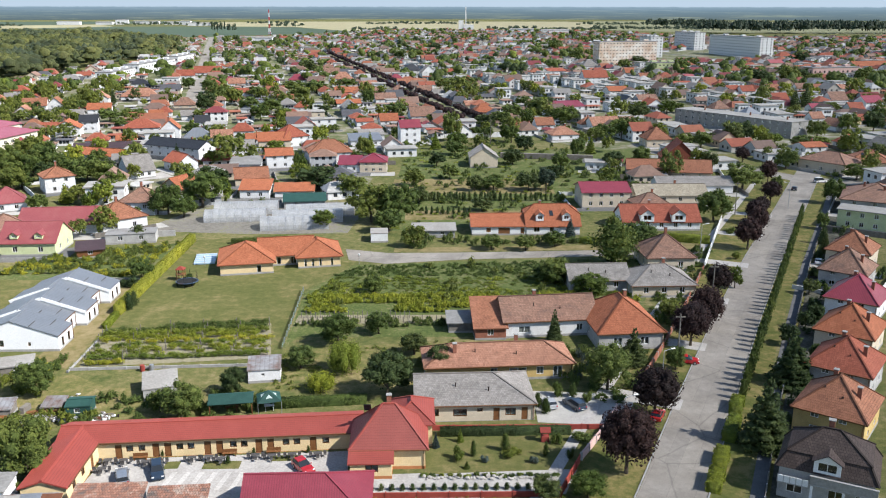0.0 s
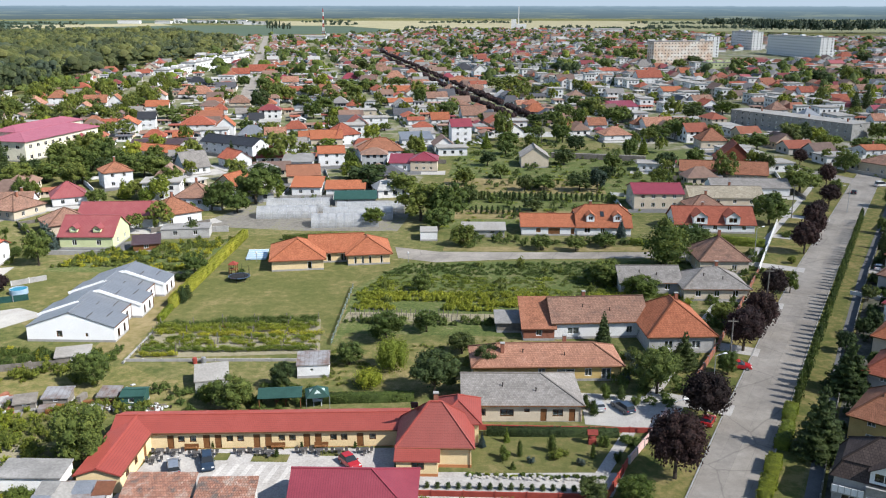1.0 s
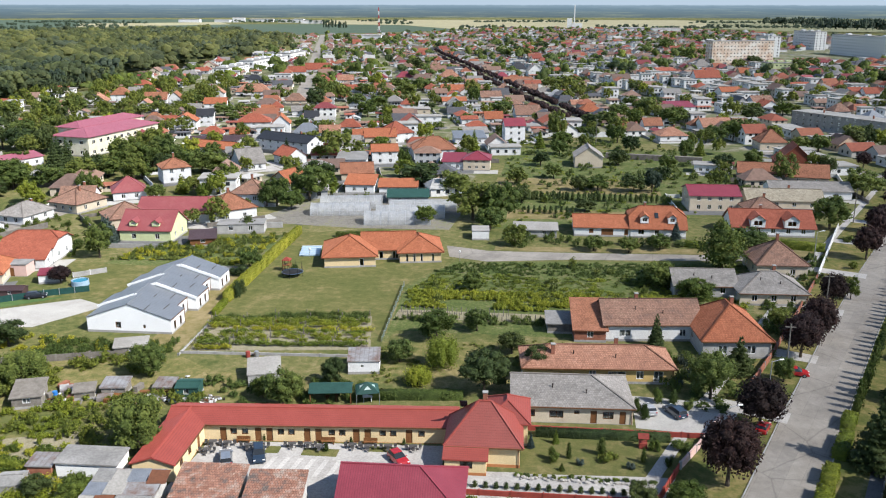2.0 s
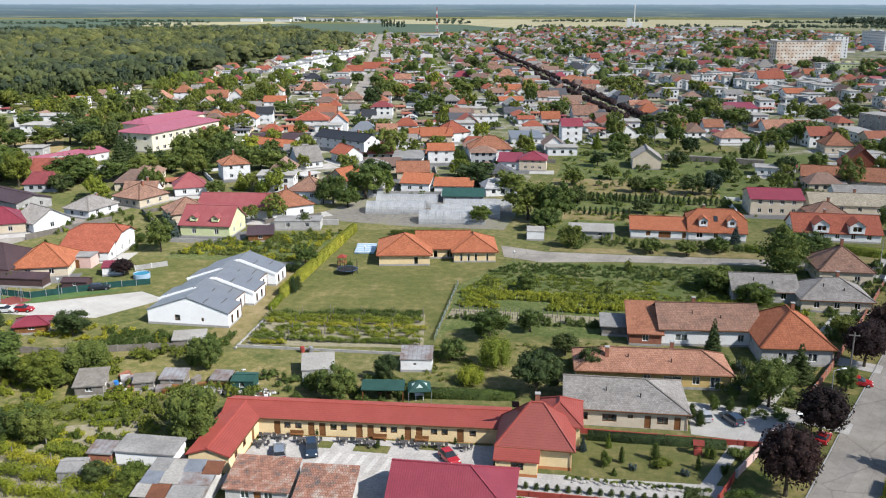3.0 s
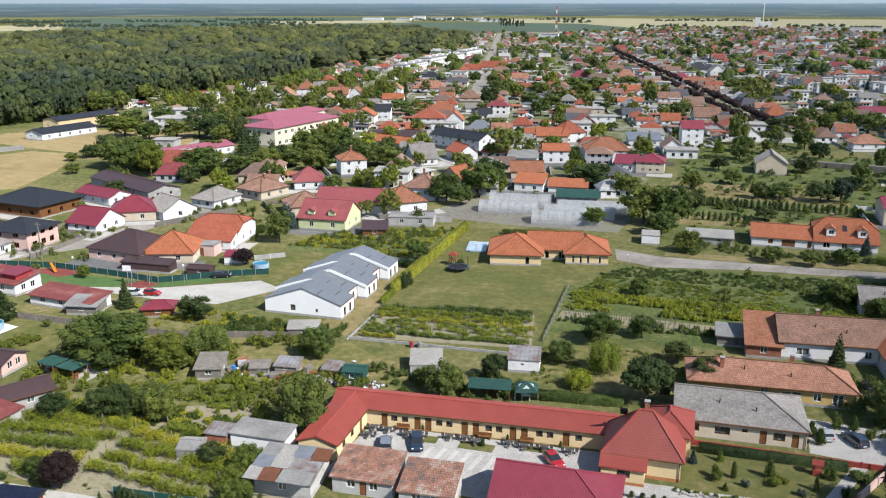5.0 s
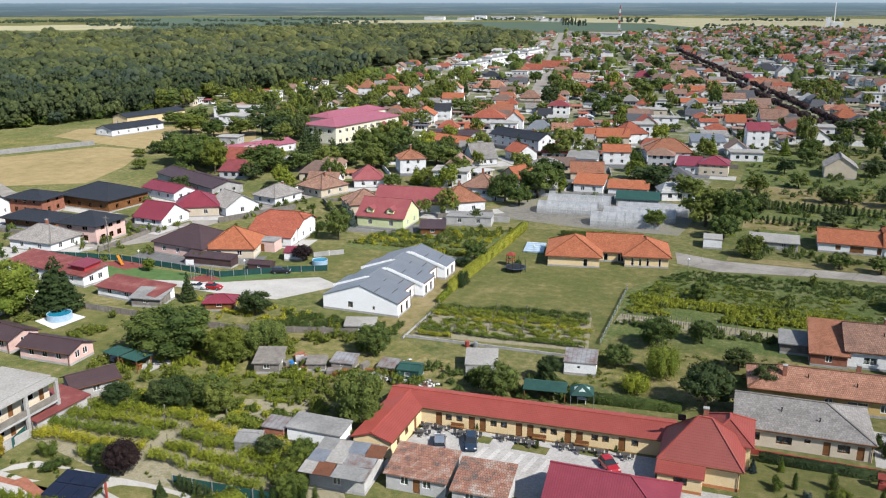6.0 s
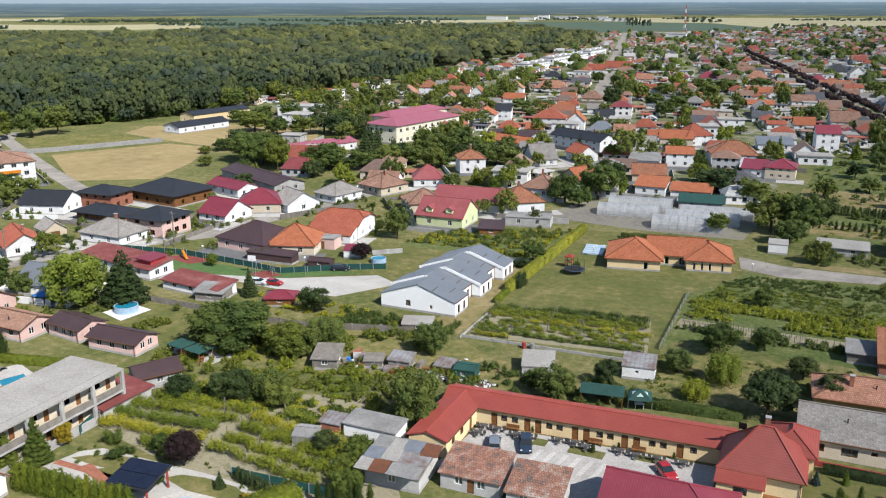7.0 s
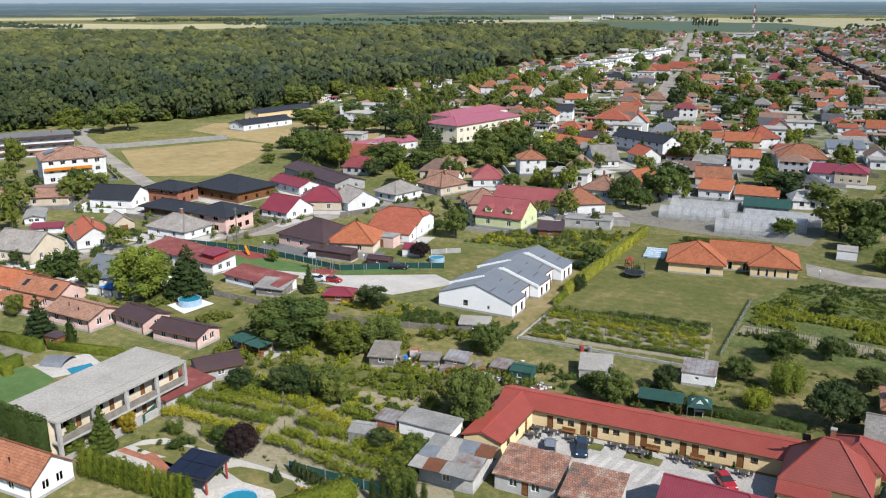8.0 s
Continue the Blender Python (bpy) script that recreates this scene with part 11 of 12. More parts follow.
ob = thing("pool_cover", pose(-46.6, 163.0, 0.04, 0, 0, 10), "pale blue pool cover with white bars", "pool cover")
part("sheet", box(-2.0, 2.0, -3.2, 3.2, 0, 0.35, 0.05), M["blue_cover"], ob)
for k in range(5):
    part("bar", box(-2.05, 2.05, -3.1 + k * 1.55 - 0.05, -3.1 + k * 1.55 + 0.05, 0.352, 0.42), M["frame_white"], ob)

ob = thing("trampoline", pose(-45.6, 146.8, 0.03), "round black trampoline with a safety net", "trampoline")
bm = bmesh.new()
bmesh.ops.create_circle(bm, cap_ends=True, segments=24, radius=1.75, matrix=Matrix.Translation((0, 0, 0.85)))
part("mat", bm, M["rubber"], ob)
bm = bmesh.new()
ring = [(1.85 * math.cos(t), 1.85 * math.sin(t)) for t in np.arange(25) * 2 * math.pi / 24]
for a, b in zip(ring[:-1], ring[1:]):
    add_beam(bm, (*a, 0.86), (*b, 0.86), 0.3, 0.06)
part("rim_pad", bm, PAINT["blue"], ob)
for k in range(8):
    t = k * math.pi / 4
    bm = bmesh.new()
    add_rod(bm, (1.9 * math.cos(t), 1.9 * math.sin(t), -0.02), (1.9 * math.cos(t), 1.9 * math.sin(t), 2.5), 0.03, 0.03, 6)
    part("net_post", bm, M["rubber"], ob)
ob = thing("play_tower", pose(-47.6, 150.0, 0.03), "small wooden play tower with red roof", "play tower")
for sx in (-0.6, 0.6):
    for sy in (-0.6, 0.6):
        part("post", box(sx - 0.06, sx + 0.06, sy - 0.06, sy + 0.06, -0.05, 2.3), M["wood_brown"], ob)
part("deck", box(-0.7, 0.7, -0.7, 0.7, 1.1, 1.2), M["wood_brown"], ob)
part("roof", roof_mesh(1.3, 1.3, 2.2, 35, "hip", 0.15, 0.05)[0], M["fence_red"], ob)


def canopy(x, y, rot, L, W, h, mat, label, name="pavilion"):
    ob = thing(name, pose(x, y, 0, 0, 0, rot), label, name)
    part("canopy", roof_mesh(L, W, h, 22, "hip" if name != "market_tent" else "gable", 0.1, 0.06)[0], M[mat], ob)
    for sx in (-1, 1):
        for sy in (-1, 1):
            part("post", box(sx * (L / 2 - 0.1) - 0.05, sx * (L / 2 - 0.1) + 0.05, sy * (W / 2 - 0.1) - 0.05, sy * (W / 2 - 0.1) + 0.05, -0.05, h + 0.02), M["wood_brown"], ob)
    part("table", box(-0.8, 0.8, -0.4, 0.4, 0.68, 0.75), M["wood_brown"], ob)
    part("table_leg", box(-0.6, -0.5, -0.3, 0.3, 0.0, 0.68), M["wood_brown"], ob)
    part("table_leg", box(0.5, 0.6, -0.3, 0.3, 0.0, 0.68), M["wood_brown"], ob)


canopy(-25.9, 97.0, 9, 5.2, 3.0, 1.8, "teal_cloth", "dark teal canvas garden tent", "market_tent")
def peaked_tent(x, y, rot, w, h, top):
    """A pop-up tent of four cloth panels, every panel with a pale printed shape."""
    ob = thing("garden_tent", pose(x, y, 0, 0, 0, rot), "teal pop-up garden tent with pale printed panels", "tent")
    a = w / 2
    c = [(-a, -a), (a, -a), (a, a), (-a, a)]
    for k in range(4):
        (x0, y0), (x1, y1) = c[k], c[(k + 1) % 4]
        mid = [(x0 * (1 - s) + x1 * s, y0 * (1 - s) + y1 * s) for s in (0, 0.25, 0.5, 0.75, 1)]
        for q, mt, up in ((1.0, "teal_cloth", 0.0), (0.52, "tent_print", 0.025)):
            bm = bmesh.new()
            ring = [bm.verts.new((px * (0.74 if q < 1 else 1), py * (0.74 if q < 1 else 1), (h if q == 1 else h + (top - h) * 0.24) - 0.06 * math.sin(i * math.pi / 4) + up)) for i, (px, py) in enumerate(mid)][(0 if q == 1 else 1):(5 if q == 1 else 4)]
            tip = bm.verts.new((0, 0, top + up)) if q == 1 else bm.verts.new(((x0 + x1) * 0.18, (y0 + y1) * 0.18, h + (top - h) * 0.62 + up))
            for i in range(len(ring) - 1):
                bm.faces.new((ring[i], ring[i + 1], tip))
            bm.normal_update()
            bmesh.ops.solidify(bm, geom=bm.faces[:], thickness=0.012)
            part("cloth_panel" if q == 1 else "print", bm, M[mt], ob)
    for px, py in c:
        part("post", box(px * 0.97 - 0.03, px * 0.97 + 0.03, py * 0.97 - 0.03, py * 0.97 + 0.03, -0.05, h), M["steel"], ob)
    part("table", box(-0.6, 0.6, -0.4, 0.4, 0.7, 0.75), M["frame_white"], ob)
    for sx in (-0.5, 0.44):
        part("table_leg", box(sx, sx + 0.06, -0.3, 0.3, 0, 0.7), M["frame_white"], ob)


peaked_tent(-21.4, 97.4, 15, 2.9, 1.7, 2.7)
# rubbish heaped between the shacks
_j = random.Random(31)
for mt, say, n in (("frame_white", "white sacks, pots and broken chairs", 90), ("metal_rust", "rusty sheets and old iron", 70), ("wood_grey", "grey planks and boards", 90), ("tile_brown", "stacked old roof tiles and bricks", 60), ("tile_dark", "dark buckets and pieces of foil", 50)):
    bm = bmesh.new()
    for k in range(n):
        cx, cy = _j.choice(((-52.6, 94.2), (-49.0, 94.6), (-46.0, 95.0), (-60.5, 93.0), (-41.4, 95.0), (-47.0, 99.4), (-56.0, 108.2), (-64.0, 106.6), (-42.4, 70.0)))
        x, y = cx + _j.gauss(0, 1.1), cy + _j.gauss(0, 0.7)
        m = pose(x, y, _j.uniform(0.02, 0.35), _j.uniform(-15, 15), _j.uniform(-15, 15), _j.uniform(0, 180))
        L, W, H = (_j.uniform(0.6, 1.6), _j.uniform(0.1, 0.25), 0.05) if mt == "wood_grey" else (_j.uniform(0.15, 0.6), _j.uniform(0.12, 0.45), _j.uniform(0.08, 0.35))
        n0 = len(bm.verts)
        add_box(bm, -L / 2, L / 2, -W / 2, W / 2, -H / 2, H / 2)
        bm.verts.ensure_lookup_table()
        for v in bm.verts[n0:]:
            v.co = m @ v.co
    tagged(part("rubbish", bm, M[mt]), say + " heaped between garden shacks", "rubbish", kind="stuff")
patch("grill_slab", [(-88.0, 86.0), (-84.5, 91.0), (-76.6, 89.0), (-77.5, 85.0)], "paving", 0.034, label="pale concrete slab with garden tables", category="terrace")
canopy(-83.4, 85.6, -8, 3.0, 2.6, 1.9, "teal_cloth", "teal roofed garden table shelter")
canopy(-79.9, 85.2, -8, 3.0, 2.6, 1.9, "teal_cloth", "teal roofed garden table shelter")
canopy(-119.6, 92.6, 10, 2.4, 2.4, 1.6, "cloth_blue", "small bright blue garden canopy")


def bench(x, y, rot):
    ob = thing("bench", pose(x, y, 0.03, 0, 0, rot) @ Matrix.Scale(1 / PLAN, 4), "orange wooden bench at the yellow wall", "bench", "benches in the courtyard")
    part("seat", box(-1.0, 1.0, -0.25, 0.2, 0.42, 0.48), M["wood_brown"], ob)
    part("backrest", box(-1.0, 1.0, 0.2, 0.26, 0.5, 0.95), M["wood_brown"], ob)
    for sx in (-0.8, 0.8):
        part("leg", box(sx - 0.05, sx + 0.05, -0.2, 0.18, 0, 0.42), M["wood_brown"], ob)


def picnic(x, y, rot):
    ob = thing("patio_table", pose(x, y, 0.03, 0, 0, rot) @ Matrix.Scale(1 / PLAN, 4), "dark metal patio table with chairs", "table", "patio tables in the courtyard")
    part("tabletop", box(-0.6, 0.6, -0.4, 0.4, 0.7, 0.74, 0.01), M["patio"], ob)
    for sx in (-0.5, 0.5):
        for sy in (-0.3, 0.3):
            part("leg", box(sx - 0.025, sx + 0.025, sy - 0.025, sy + 0.025, 0, 0.7), M["patio"], ob)
    for sx, sy in ((-1.0, 0), (1.0, 0), (0, -0.8)):
        bm = bmesh.new()
        add_box(bm, sx - 0.22, sx + 0.22, sy - 0.22, sy + 0.22, 0.42, 0.46)
        add_box(bm, sx - 0.22, sx + 0.22, sy + 0.18, sy + 0.22, 0.46, 0.9)
        add_box(bm, sx - 0.03, sx + 0.03, sy - 0.03, sy + 0.03, 0.0, 0.42)
        part("chair", bm, M["patio"], ob)


for x, y in ((-33.2, 85.2), (-23.6, 86.1), (-18.8, 86.5)):
    bench(x, y, 5)
for x, y in ((-36.4, 84.2), (-34.7, 84.2), (-32.2, 83.9), (-30.8, 84.2), (-27.4, 84.8), (-25.6, 85.0), (-24.2, 84.6), (-20.6, 85.4), (-18.8, 85.3), (-16.6, 85.6), (-13.8, 85.8), (-36.4, 82.4)):
    picnic(x, y, 8)
for x0, x1, y0, y1 in ((-30.2, -28.6, 83.2, 84.8), (-26.0, -22.0, 83.2, 84.9), (-18.8, -15.8, 84.9, 86.2)):
    patch("lawn_strip", [(x0, y0), (x1, y0 + 0.1), (x1, y1 + 0.1), (x0, y1)], "lawn", 0.035, label="small lawn in the courtyard", category="lawn")
for k in range(11):
    x = -29.4 + k * 1.45
    patch("paving_band", [(x, 79.0), (x + 0.55, 79.0), (x + 1.05, 82.6), (x + 0.5, 82.6)], "paving_light", 0.036, label="light paving band in the courtyard", category="paving")
for k in range(46):
    rr = random.Random(k)
    bm = bmesh.new()
    s = rr.uniform(0.14, 0.32)
    bmesh.ops.create_icosphere(bm, subdivisions=1, radius=s)
    for v in bm.verts:
        v.co *= rr.uniform(0.75, 1.15)
        v.co.z *= 0.7
    ob = part("stone", bm, M["stone"])
    ob.location = (-2.0 + k * 0.31, 81.4 + rr.uniform(-0.35, 0.35), s * 0.45 + 0.03)
    tagged(ob, "pale rockery stone beside the path", "stone", "rockery stones")
    if k % 3 == 0:
        tree(-2.0 + k * 0.31, 81.7 + rr.uniform(-0.2, 0.3), rr.uniform(0.35, 0.6), rr.uniform(0.6, 1.0), ["leaf", "leaf_dark", "leaf_light"][k % 9 // 3], "bush", 1, "between rockery stones")
ob = thing("wishing_well", pose(11.7, 89.6, 0.03), "small red wooden wishing well ornament", "garden ornament")
part("tub", box(-0.45, 0.45, -0.4, 0.4, 0, 0.7, 0.04), M["fence_red"], ob)
for sx in (-0.4, 0.4):
    part("post", box(sx - 0.05, sx + 0.05, -0.05, 0.05, 0.7, 1.5), M["fence_red"], ob)
part("roof", roof_mesh(0.9, 0.8, 1.4, 38, "gable", 0.15, 0.05)[0], M["fence_red"], ob)

# playground
patch("play_surface", [(-121.5, 122.0), (-117.8, 125.4), (-110.0, 124.6), (-113.5, 120.4)], "play_red", 0.04, label="dark red play surface", category="play surface")
patch("play_surface_swing", [(-99.5, 120.4), (-97.5, 123.6), (-93.2, 122.4), (-95.2, 119.4)], "play_red", 0.04, label="dark red play surface", category="play surface")
ob = thing("slide", pose(-116.6, 122.8, 0.04, 0, 0, -30), "orange playground slide with steel ladder", "slide")
bm = bmesh.new()
add_beam(bm, (-1.2, 0, 1.45), (1.3, 0, 0.2), 0.5, 0.1)
part("chute", bm, M["play_orange"], ob)
for sy in (-0.2, 0.2):
    bm = bmesh.new()
    add_rod(bm, (-1.6, sy, 0), (-1.2, sy, 1.9), 0.03, 0.03, 6)
    part("ladder_rail", bm, M["steel"], ob)
ob = thing("swing", pose(-96.4, 121.6, 0.04, 0, 0, 20), "steel swing frame on a red surface", "swing")
for sx in (-1.6, 1.6):
    for sy in (-0.8, 0.8):
        bm = bmesh.new()
        add_rod(bm, (sx, sy, 0), (sx, 0, 2.4), 0.05, 0.05, 6)
        part("leg", bm, M["steel"], ob)
bm = bmesh.new()
add_rod(bm, (-1.7, 0, 2.4), (1.7, 0, 2.4), 0.05, 0.05, 6)
part("crossbar", bm, M["steel"], ob)
for sx in (-0.7, 0.7):
    part("swing_seat", box(sx - 0.22, sx + 0.22, -0.1, 0.1, 0.5, 0.54), M["rubber"], ob)
    bm = bmesh.new()
    for e in (-0.2, 0.2):
        add_rod(bm, (sx + e, 0, 0.54), (sx + e, 0, 2.4), 0.012, 0.012, 4)
    part("chain", bm, M["steel"], ob)
ob = thing("basketball_hoop", pose(-98.6, 120.8, 0.04, 0, 0, 15), "white basketball backboard on a pole", "hoop")
bm = bmesh.new()
add_rod(bm, (0, 0, -0.05), (0, 0, 3.0), 0.06, 0.06)
part("pole", bm, M["steel"], ob)
part("backboard", box(-0.75, 0.75, -0.15, -0.1, 2.5, 3.5), M["frame_white"], ob)
bm = bmesh.new()
for k in range(12):
    t0, t1 = k * math.pi / 6, (k + 1) * math.pi / 6
    add_rod(bm, (0.23 * math.cos(t0), -0.4 + 0.23 * math.sin(t0), 2.75), (0.23 * math.cos(t1), -0.4 + 0.23 * math.sin(t1), 2.75), 0.015, 0.015, 4)
part("hoop_ring", bm, M["play_orange"], ob)
tree(-108.6, 121.4, 2.6, 2.4, "leaf_light", "broad", 0, "on the playground lawn")

# rain barrel, stacked clutter in the back gardens
for x, y, c in ((-41.0, 109.2, "fence_red"), (-39.8, 109.4, "steel"), (-60.8, 93.6, "cloth_blue"), (-46.5, 96.4, "steel")):
    bm = bmesh.new()
    add_rod(bm, (0, 0, 0), (0, 0, 0.9), 0.32, 0.32, 14)
    bmesh.ops.bevel(bm, geom=[e for e in bm.edges if abs(e.verts[0].co.z - e.verts[1].co.z) < 0.01], offset=0.05, segments=1, affect="EDGES")
    ob = part("barrel", bm, M[c])
    ob.location = (x, y, 0.02)
    tagged(ob, "rain barrel standing in a back garden", "barrel")
for k in range(26):
    rr = random.Random(100 + k)
    x, y = -62.0 + rr.uniform(0, 15.0), 93.0 + rr.uniform(0, 4.5)
    sx, sy, sz = rr.uniform(0.3, 1.0), rr.uniform(0.3, 0.8), rr.uniform(0.2, 0.9)
    ob = part("crate", box(-sx, sx, -sy, sy, 0, sz, 0.03), M[rr.choice(["wood_grey", "brick", "flat_grey", "metal_rust", "plaster_grey", "wood_brown"])])
    ob.matrix_world = pose(x, y, 0.02, 0, 0, rr.uniform(0, 180))
    tagged(ob, "stacked crate or board pile in a back yard", "crate", "clutter in the back yard")

# pavilion with solar panels
ob = thing("pavilion", pose(-62.3, 56.4, 0, 0, 0, 8), "open garden pavilion with dark solar panel roof", "pavilion")
for sx in (-2.1, 2.1):
    for sy in (-1.7, 1.7):
        part("post", box(sx - 0.09, sx + 0.09, sy - 0.09, sy + 0.09, 0, 1.95), M["fence_red"], ob)
part("roof", roof_mesh(4.6, 3.9, 1.9, 7, "mono", 0.2, 0.14)[0], M["metal_black"], ob)
for i in range(3):
    for j in range(2):
        part("solar_panel", box(-2.4 + i * 1.6, -0.86 + i * 1.6, 0.05 + j * 2.05, 2.0 + j * 2.05, 0.03, 0.07), M["solar"], ob, m=pose(0, -2.05, 1.98, 7, 0, 0))

# ---- greenhouses ----
def greenhouse(x, y, rot, L, W, h, bays, label):
    """An arched tunnel with milky sheets between hoops."""
    ob = thing("greenhouse", pose(x, y, 0, 0, 0, rot), label, "greenhouse")
    arc = [(-W / 2 * math.cos(t), 0.5 + (h - 0.5) * math.sin(t)) for t in np.linspace(0, math.pi, 11)]
    arc = [(-W / 2, 0.0)] + arc + [(W / 2, 0.0)]
    for k in range(bays):
        x0, x1 = -L / 2 + L * k / bays + 0.04, -L / 2 + L * (k + 1) / bays - 0.04
        bm = bmesh.new()
        q = [[bm.verts.new((xx, p, z)) for p, z in arc] for xx in (x0, x1)]
        for i in range(len(arc) - 1):
            bm.faces.new((q[0][i], q[0][i + 1], q[1][i + 1], q[1][i]))
        part("sheet", bm, M["greenhouse"], ob)
    for k in range(bays + 1):
        xx = -L / 2 + L * k / bays
        bm = bmesh.new()
        for (p0, z0), (p1, z1) in zip(arc[:-1], arc[1:]):
            add_beam(bm, (xx, p0, z0 + 0.02), (xx, p1, z1 + 0.02), 0.08, 0.08)
        part("hoop", bm, M["steel"], ob)
    for s in (-1, 1):
        bm = bmesh.new()
        bm.faces.new([bm.verts.new((s * (L / 2 - 0.06), p, z)) for p, z in arc])
        part("end_wall", bm, M["greenhouse"], ob)


greenhouse(-47.5, 204.5, 8, 15.0, 7.0, 2.6, 8, "milky plastic greenhouse tunnel")
greenhouse(-48.5, 197.0, 8, 14.0, 6.0, 2.4, 8, "milky plastic greenhouse tunnel")
greenhouse(-33.5, 189.5, 8, 15.0, 6.0, 2.6, 8, "milky plastic greenhouse tunnel")
greenhouse(-31.5, 196.0, 8, 16.0, 6.2, 2.6, 8, "milky plastic greenhouse tunnel")
greenhouse(-29.5, 202.5, 8, 16.0, 6.0, 2.5, 8, "milky plastic greenhouse tunnel")
house("long shed with teal sheet roof", -34.5, 211.0, 8.0, 10.0, 5.0, 2.3, "mono", 10, "teal_cloth", "plaster_grey", front=2, right=0, left=0, chimneys=(), name="shed")
house("grey lean-to roof on the brick shed", 3.6, 125.6, 3.0, 5.6, 3.6, 2.2, "mono", 8, "flat_grey", "wood_grey", front=0, right=0, left=0, chimneys=(), name="shed")
house("low white garage with flat roof", -13.6, 178.4, 5.0, 3.6, 4.4, 2.4, "flat", 0, "flat_light", "plaster_white", front=0, right=0, left=0, chimneys=(), name="garage", ov=0.1)
house("long low open shed with pale roof", -2.0, 182.0, 2.0, 9.0, 4.0, 2.2, "mono", 8, "flat_light", "plaster_grey", front=2, right=0, left=0, chimneys=(), name="shed")
house("flat-roofed store beside the crimson house", -66.0, 177.5, 12.0, 10.0, 5.0, 2.5, "flat", 0, "flat_grey", "plaster_grey", front=2, right=0, left=0, chimneys=(), name="garage", ov=0.15)
house("carport with dark red roof", -70.5, 166.5, 20.0, 5.0, 4.6, 2.2, "mono", 8, "metal_brown", "wood_brown", front=1, right=0, left=0, chimneys=(), name="carport")


# ---- tall buildings far off ----
def flats(x, y, rot, L, W, H, floors, cols, wall, label, balcony=None):
    ob = thing("apartment_block", pose(x, y, 0, 0, 0, rot), label, "apartment block", "blocks of flats")
    part("wall", box(-L / 2, L / 2, -W / 2, W / 2, -0.3, H), M[wall], ob)
    bm = bmesh.new()
    add_box(bm, -L / 2 - 0.2, L / 2 + 0.2, -W / 2 - 0.2, W / 2 + 0.2, H + 0.003, H + 0.5)
    part("roof", bm, M["flat_grey"], ob)
    for k in (-0.3, 0.05, 0.35):
        part("lift_house", box(k * L - 2, k * L + 2, -2, 2, H + 0.503, H + 1.8), M[wall], ob)
    st = H / floors
    glass, rails = bmesh.new(), bmesh.new()
    for f in range(floors):
        for c in range(cols):
            u, z = -L / 2 + L * (c + 0.5) / cols, f * st + 0.9
            ww = L / cols * 0.17
            add_box(glass, u - ww, u + ww, -W / 2 - 0.04, -W / 2 + 0.1, z + 0.2, z + st * 0.36)
            if balcony and c % 3 == 1:
                add_box(rails, u - L / cols * 0.48, u + L / cols * 0.48, -W / 2 - 0.45, -W / 2 - 0.05, z - 0.9, z + 0.1)
        for c in range(3):
            v, z = -W / 2 + W * (c + 0.5) / 3, f * st + 0.9
            for s in (-1, 1):
                add_box(glass, s * L / 2 - 0.04, s * L / 2 + 0.04, v - 0.6, v + 0.6, z, z + st * 0.45)
    tagged(part("glazing", glass, M["dark_glass"], ob), kind="stuff")
    if balcony:
        tagged(part("railing", rails, M[balcony], ob), kind="stuff")
    else:
        rails.free()


flats(155.5, 758.0, 14.0, 53.0, 13.0, 19.4, 7, 18, "plaster_peach", "long seven-storey white and peach block of flats")
flats(207.0, 884.0, -76.0, 24.0, 13.0, 19.4, 7, 7, "plaster_white", "grey seven-storey end of a block of flats")
flats(288.0, 1040.0, -76.0, 47.0, 13.0, 19.6, 7, 14, "plaster_white", "seven-storey pale block of flats")
flats(300.0, 898.0, -76.0, 92.0, 14.0, 19.4, 7, 26, "plaster_white", "long seven-storey grey-white block of flats")
flats(169.0, 684.0, 6.0, 21.0, 12.0, 6.5, 2, 7, "plaster_green", "low green hall between trees")
flats(264.0, 602.0, 14.0, 36.0, 14.0, 8.4, 2, 10, "plaster_pink", "long pink two-storey building with faded roof")
for k in range(4):  # the white row by the wood, stepping back
    flats(-226.0 + 2.0 * (k % 2), 608.0 + 48.0 * k, 90.0, 46.0, 11.0, (5.4, 7.4, 6.2, 7.8)[k], 2, 13, "plaster_white", "white row of two-storey terraced buildings")
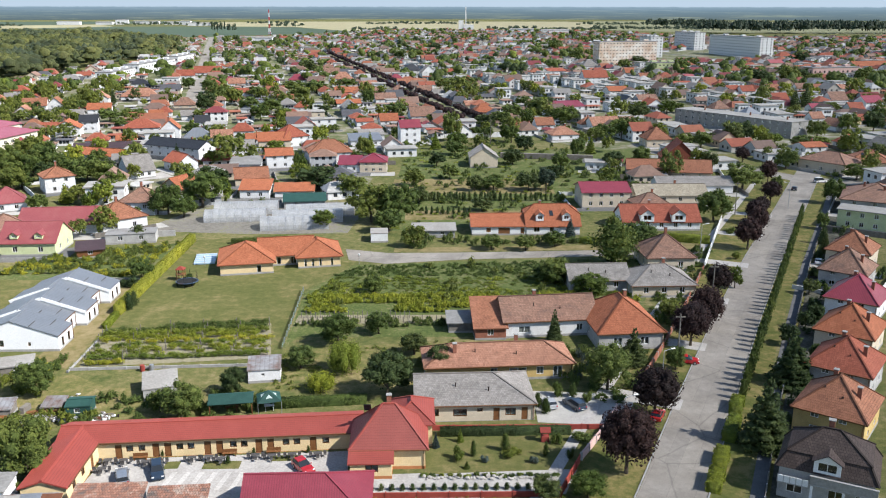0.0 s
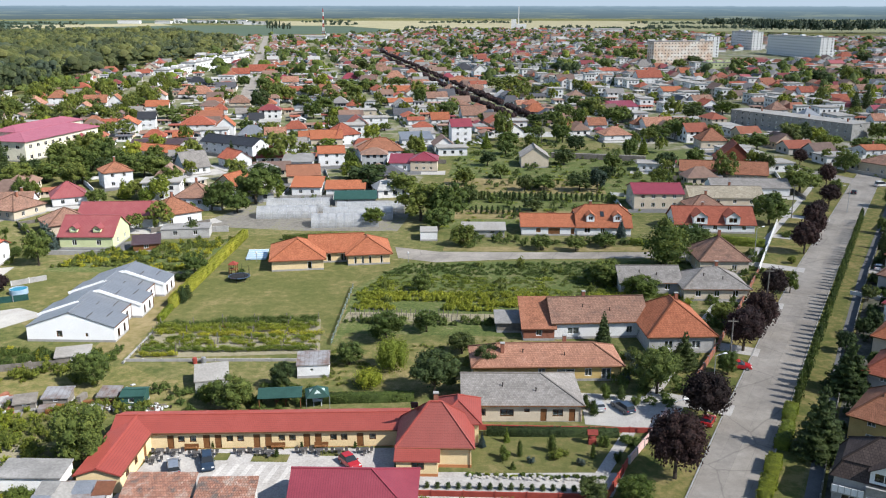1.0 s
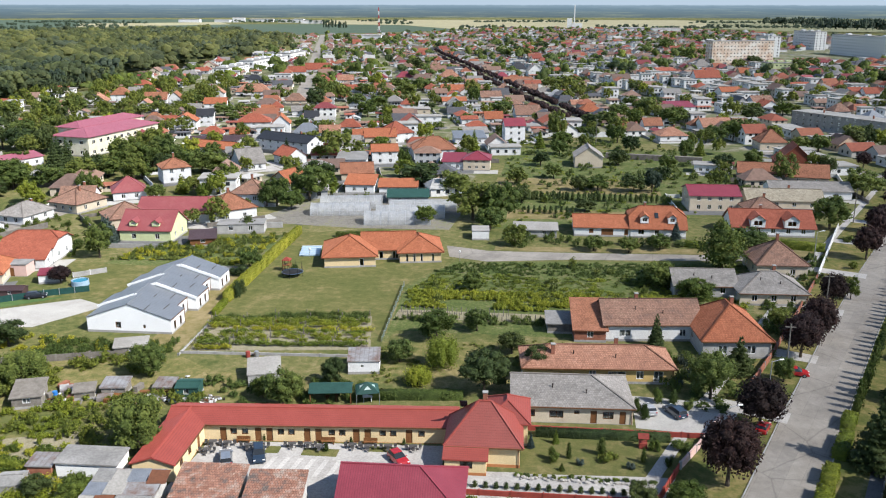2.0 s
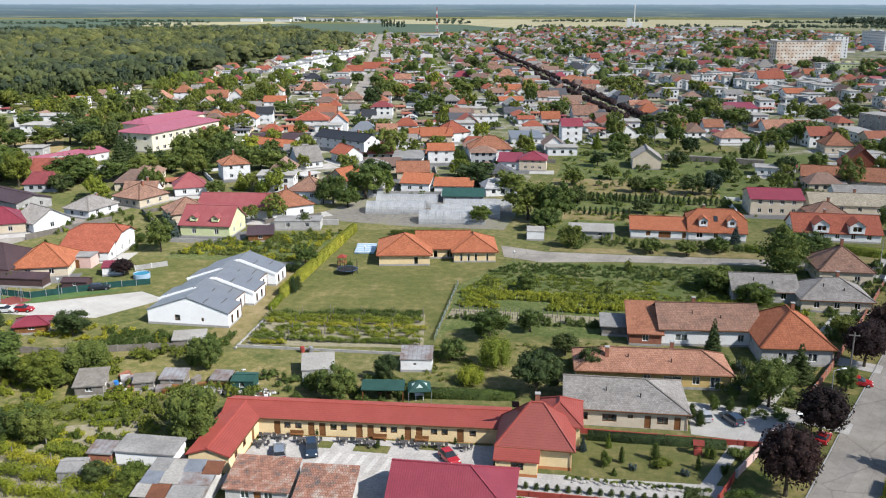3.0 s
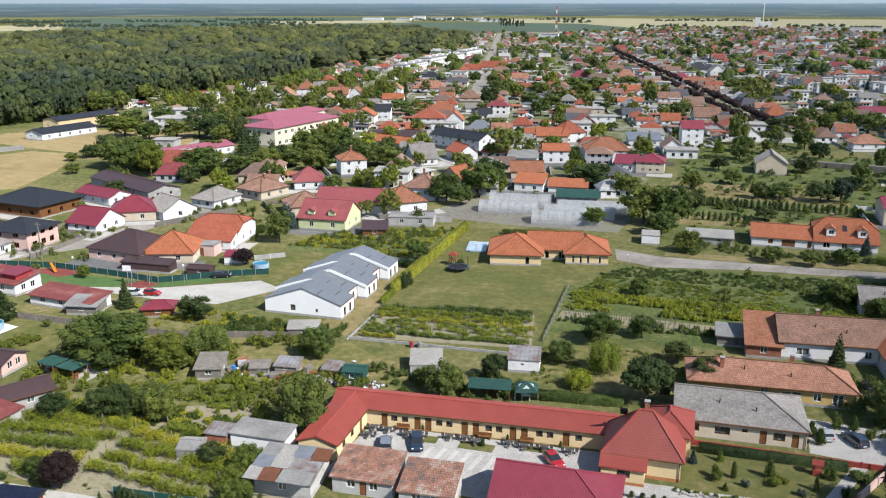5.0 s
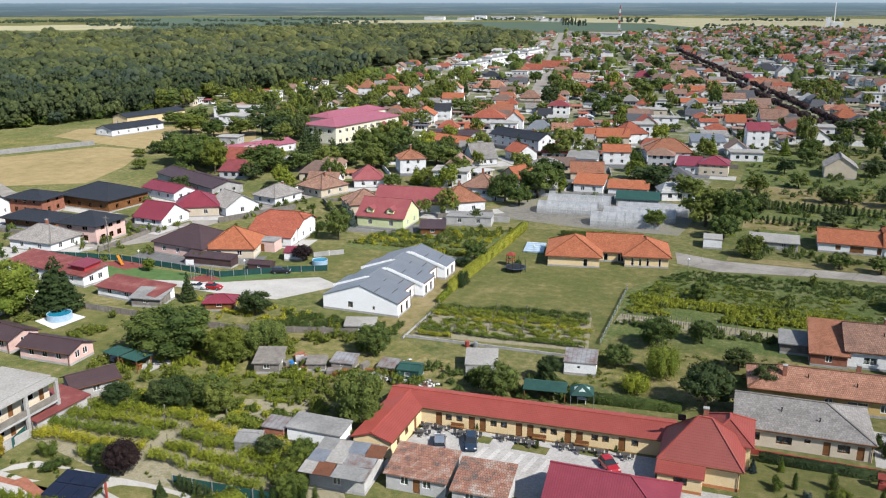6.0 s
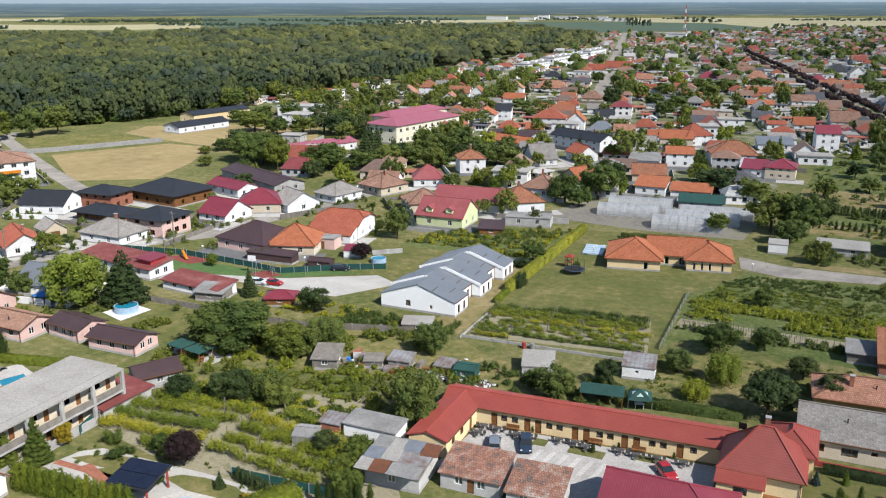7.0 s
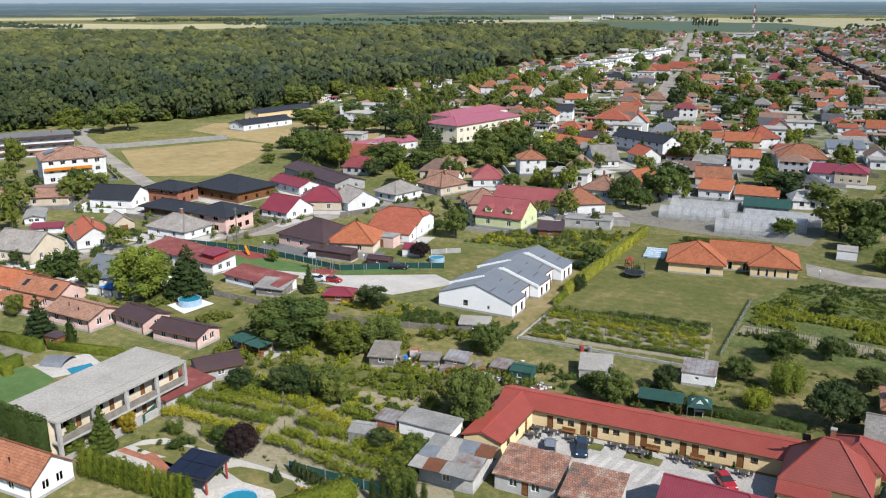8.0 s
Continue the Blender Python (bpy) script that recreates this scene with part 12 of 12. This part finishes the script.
ob = thing("radio_mast", pose(-262.0, 1346.0, 0), "tall red and white lattice radio mast", "mast")
for k in range(8):
    bm = bmesh.new()
    z0, z1 = k * 5.5, (k + 1) * 5.5
    for sx, sy in ((-1, -1), (1, -1), (0, 1)):
        w0, w1 = 1.7 - 0.17 * k, 1.7 - 0.17 * (k + 1)
        add_rod(bm, (sx * w0, sy * w0, z0), (sx * w1, sy * w1, z1), 0.28, 0.28, 5)
        add_rod(bm, (sx * w0, sy * w0, z0), (-sx * w1 if sx else w1, sy * w1, z1), 0.12, 0.12, 4)
    part("mast_section", bm, PAINT["red"] if k % 2 else M["frame_white"], ob)
part("platform", box(-2.6, 2.6, -2.6, 2.6, 8, 10), M["steel"], ob)
ob = thing("grain_silo", pose(37.0, 1860.0, 0), "tall white grain silo with side hall", "silo")
part("tower", box(-5, 5, -5, 5, 0, 21), M["plaster_white"], ob)
part("hall", box(5.1, 26, -6, 6, 0, 12), M["plaster_white"], ob)
part("chimney", box(9, 11, -1, 1, 12.02, 48), M["plaster_white"], ob)
for k, (x, y, L, W, h) in enumerate(((-1010, 2413, 60, 18, 8), (-915, 2418, 46, 16, 7), (-880, 2450, 34, 14, 12), (-829, 2500, 70, 18, 8), (-735, 2440, 50, 16, 7), (-690, 2400, 28, 14, 10), (-629, 2300, 60, 16, 7), (150, 1700, 44, 18, 7), (206, 1650, 52, 20, 7), (-240, 1195, 24, 12, 8), (-262, 1270, 40, 12, 6))):
    ob = thing("factory_hall", pose(x, y, 0, 0, 0, (4, -6, 9, -3)[k % 4]), "far pale industrial hall at the fields", "hall", "far halls")
    part("wall", box(-L / 2, L / 2, -W / 2, W / 2, -0.2, h), M["plaster_white"], ob)
    part("roof", roof_mesh(L, W, h, 8, "gable", 0.5, 0.3)[0], M["flat_light"], ob)

# ---- from plan units to metres ----
bpy.context.view_layer.update()
for ob in [o for o in scene.objects if o.parent is None and o.type in ("MESH", "EMPTY", "CURVE", "FONT")]:
    ob.matrix_world = Matrix.Scale(PLAN, 4) @ ob.matrix_world
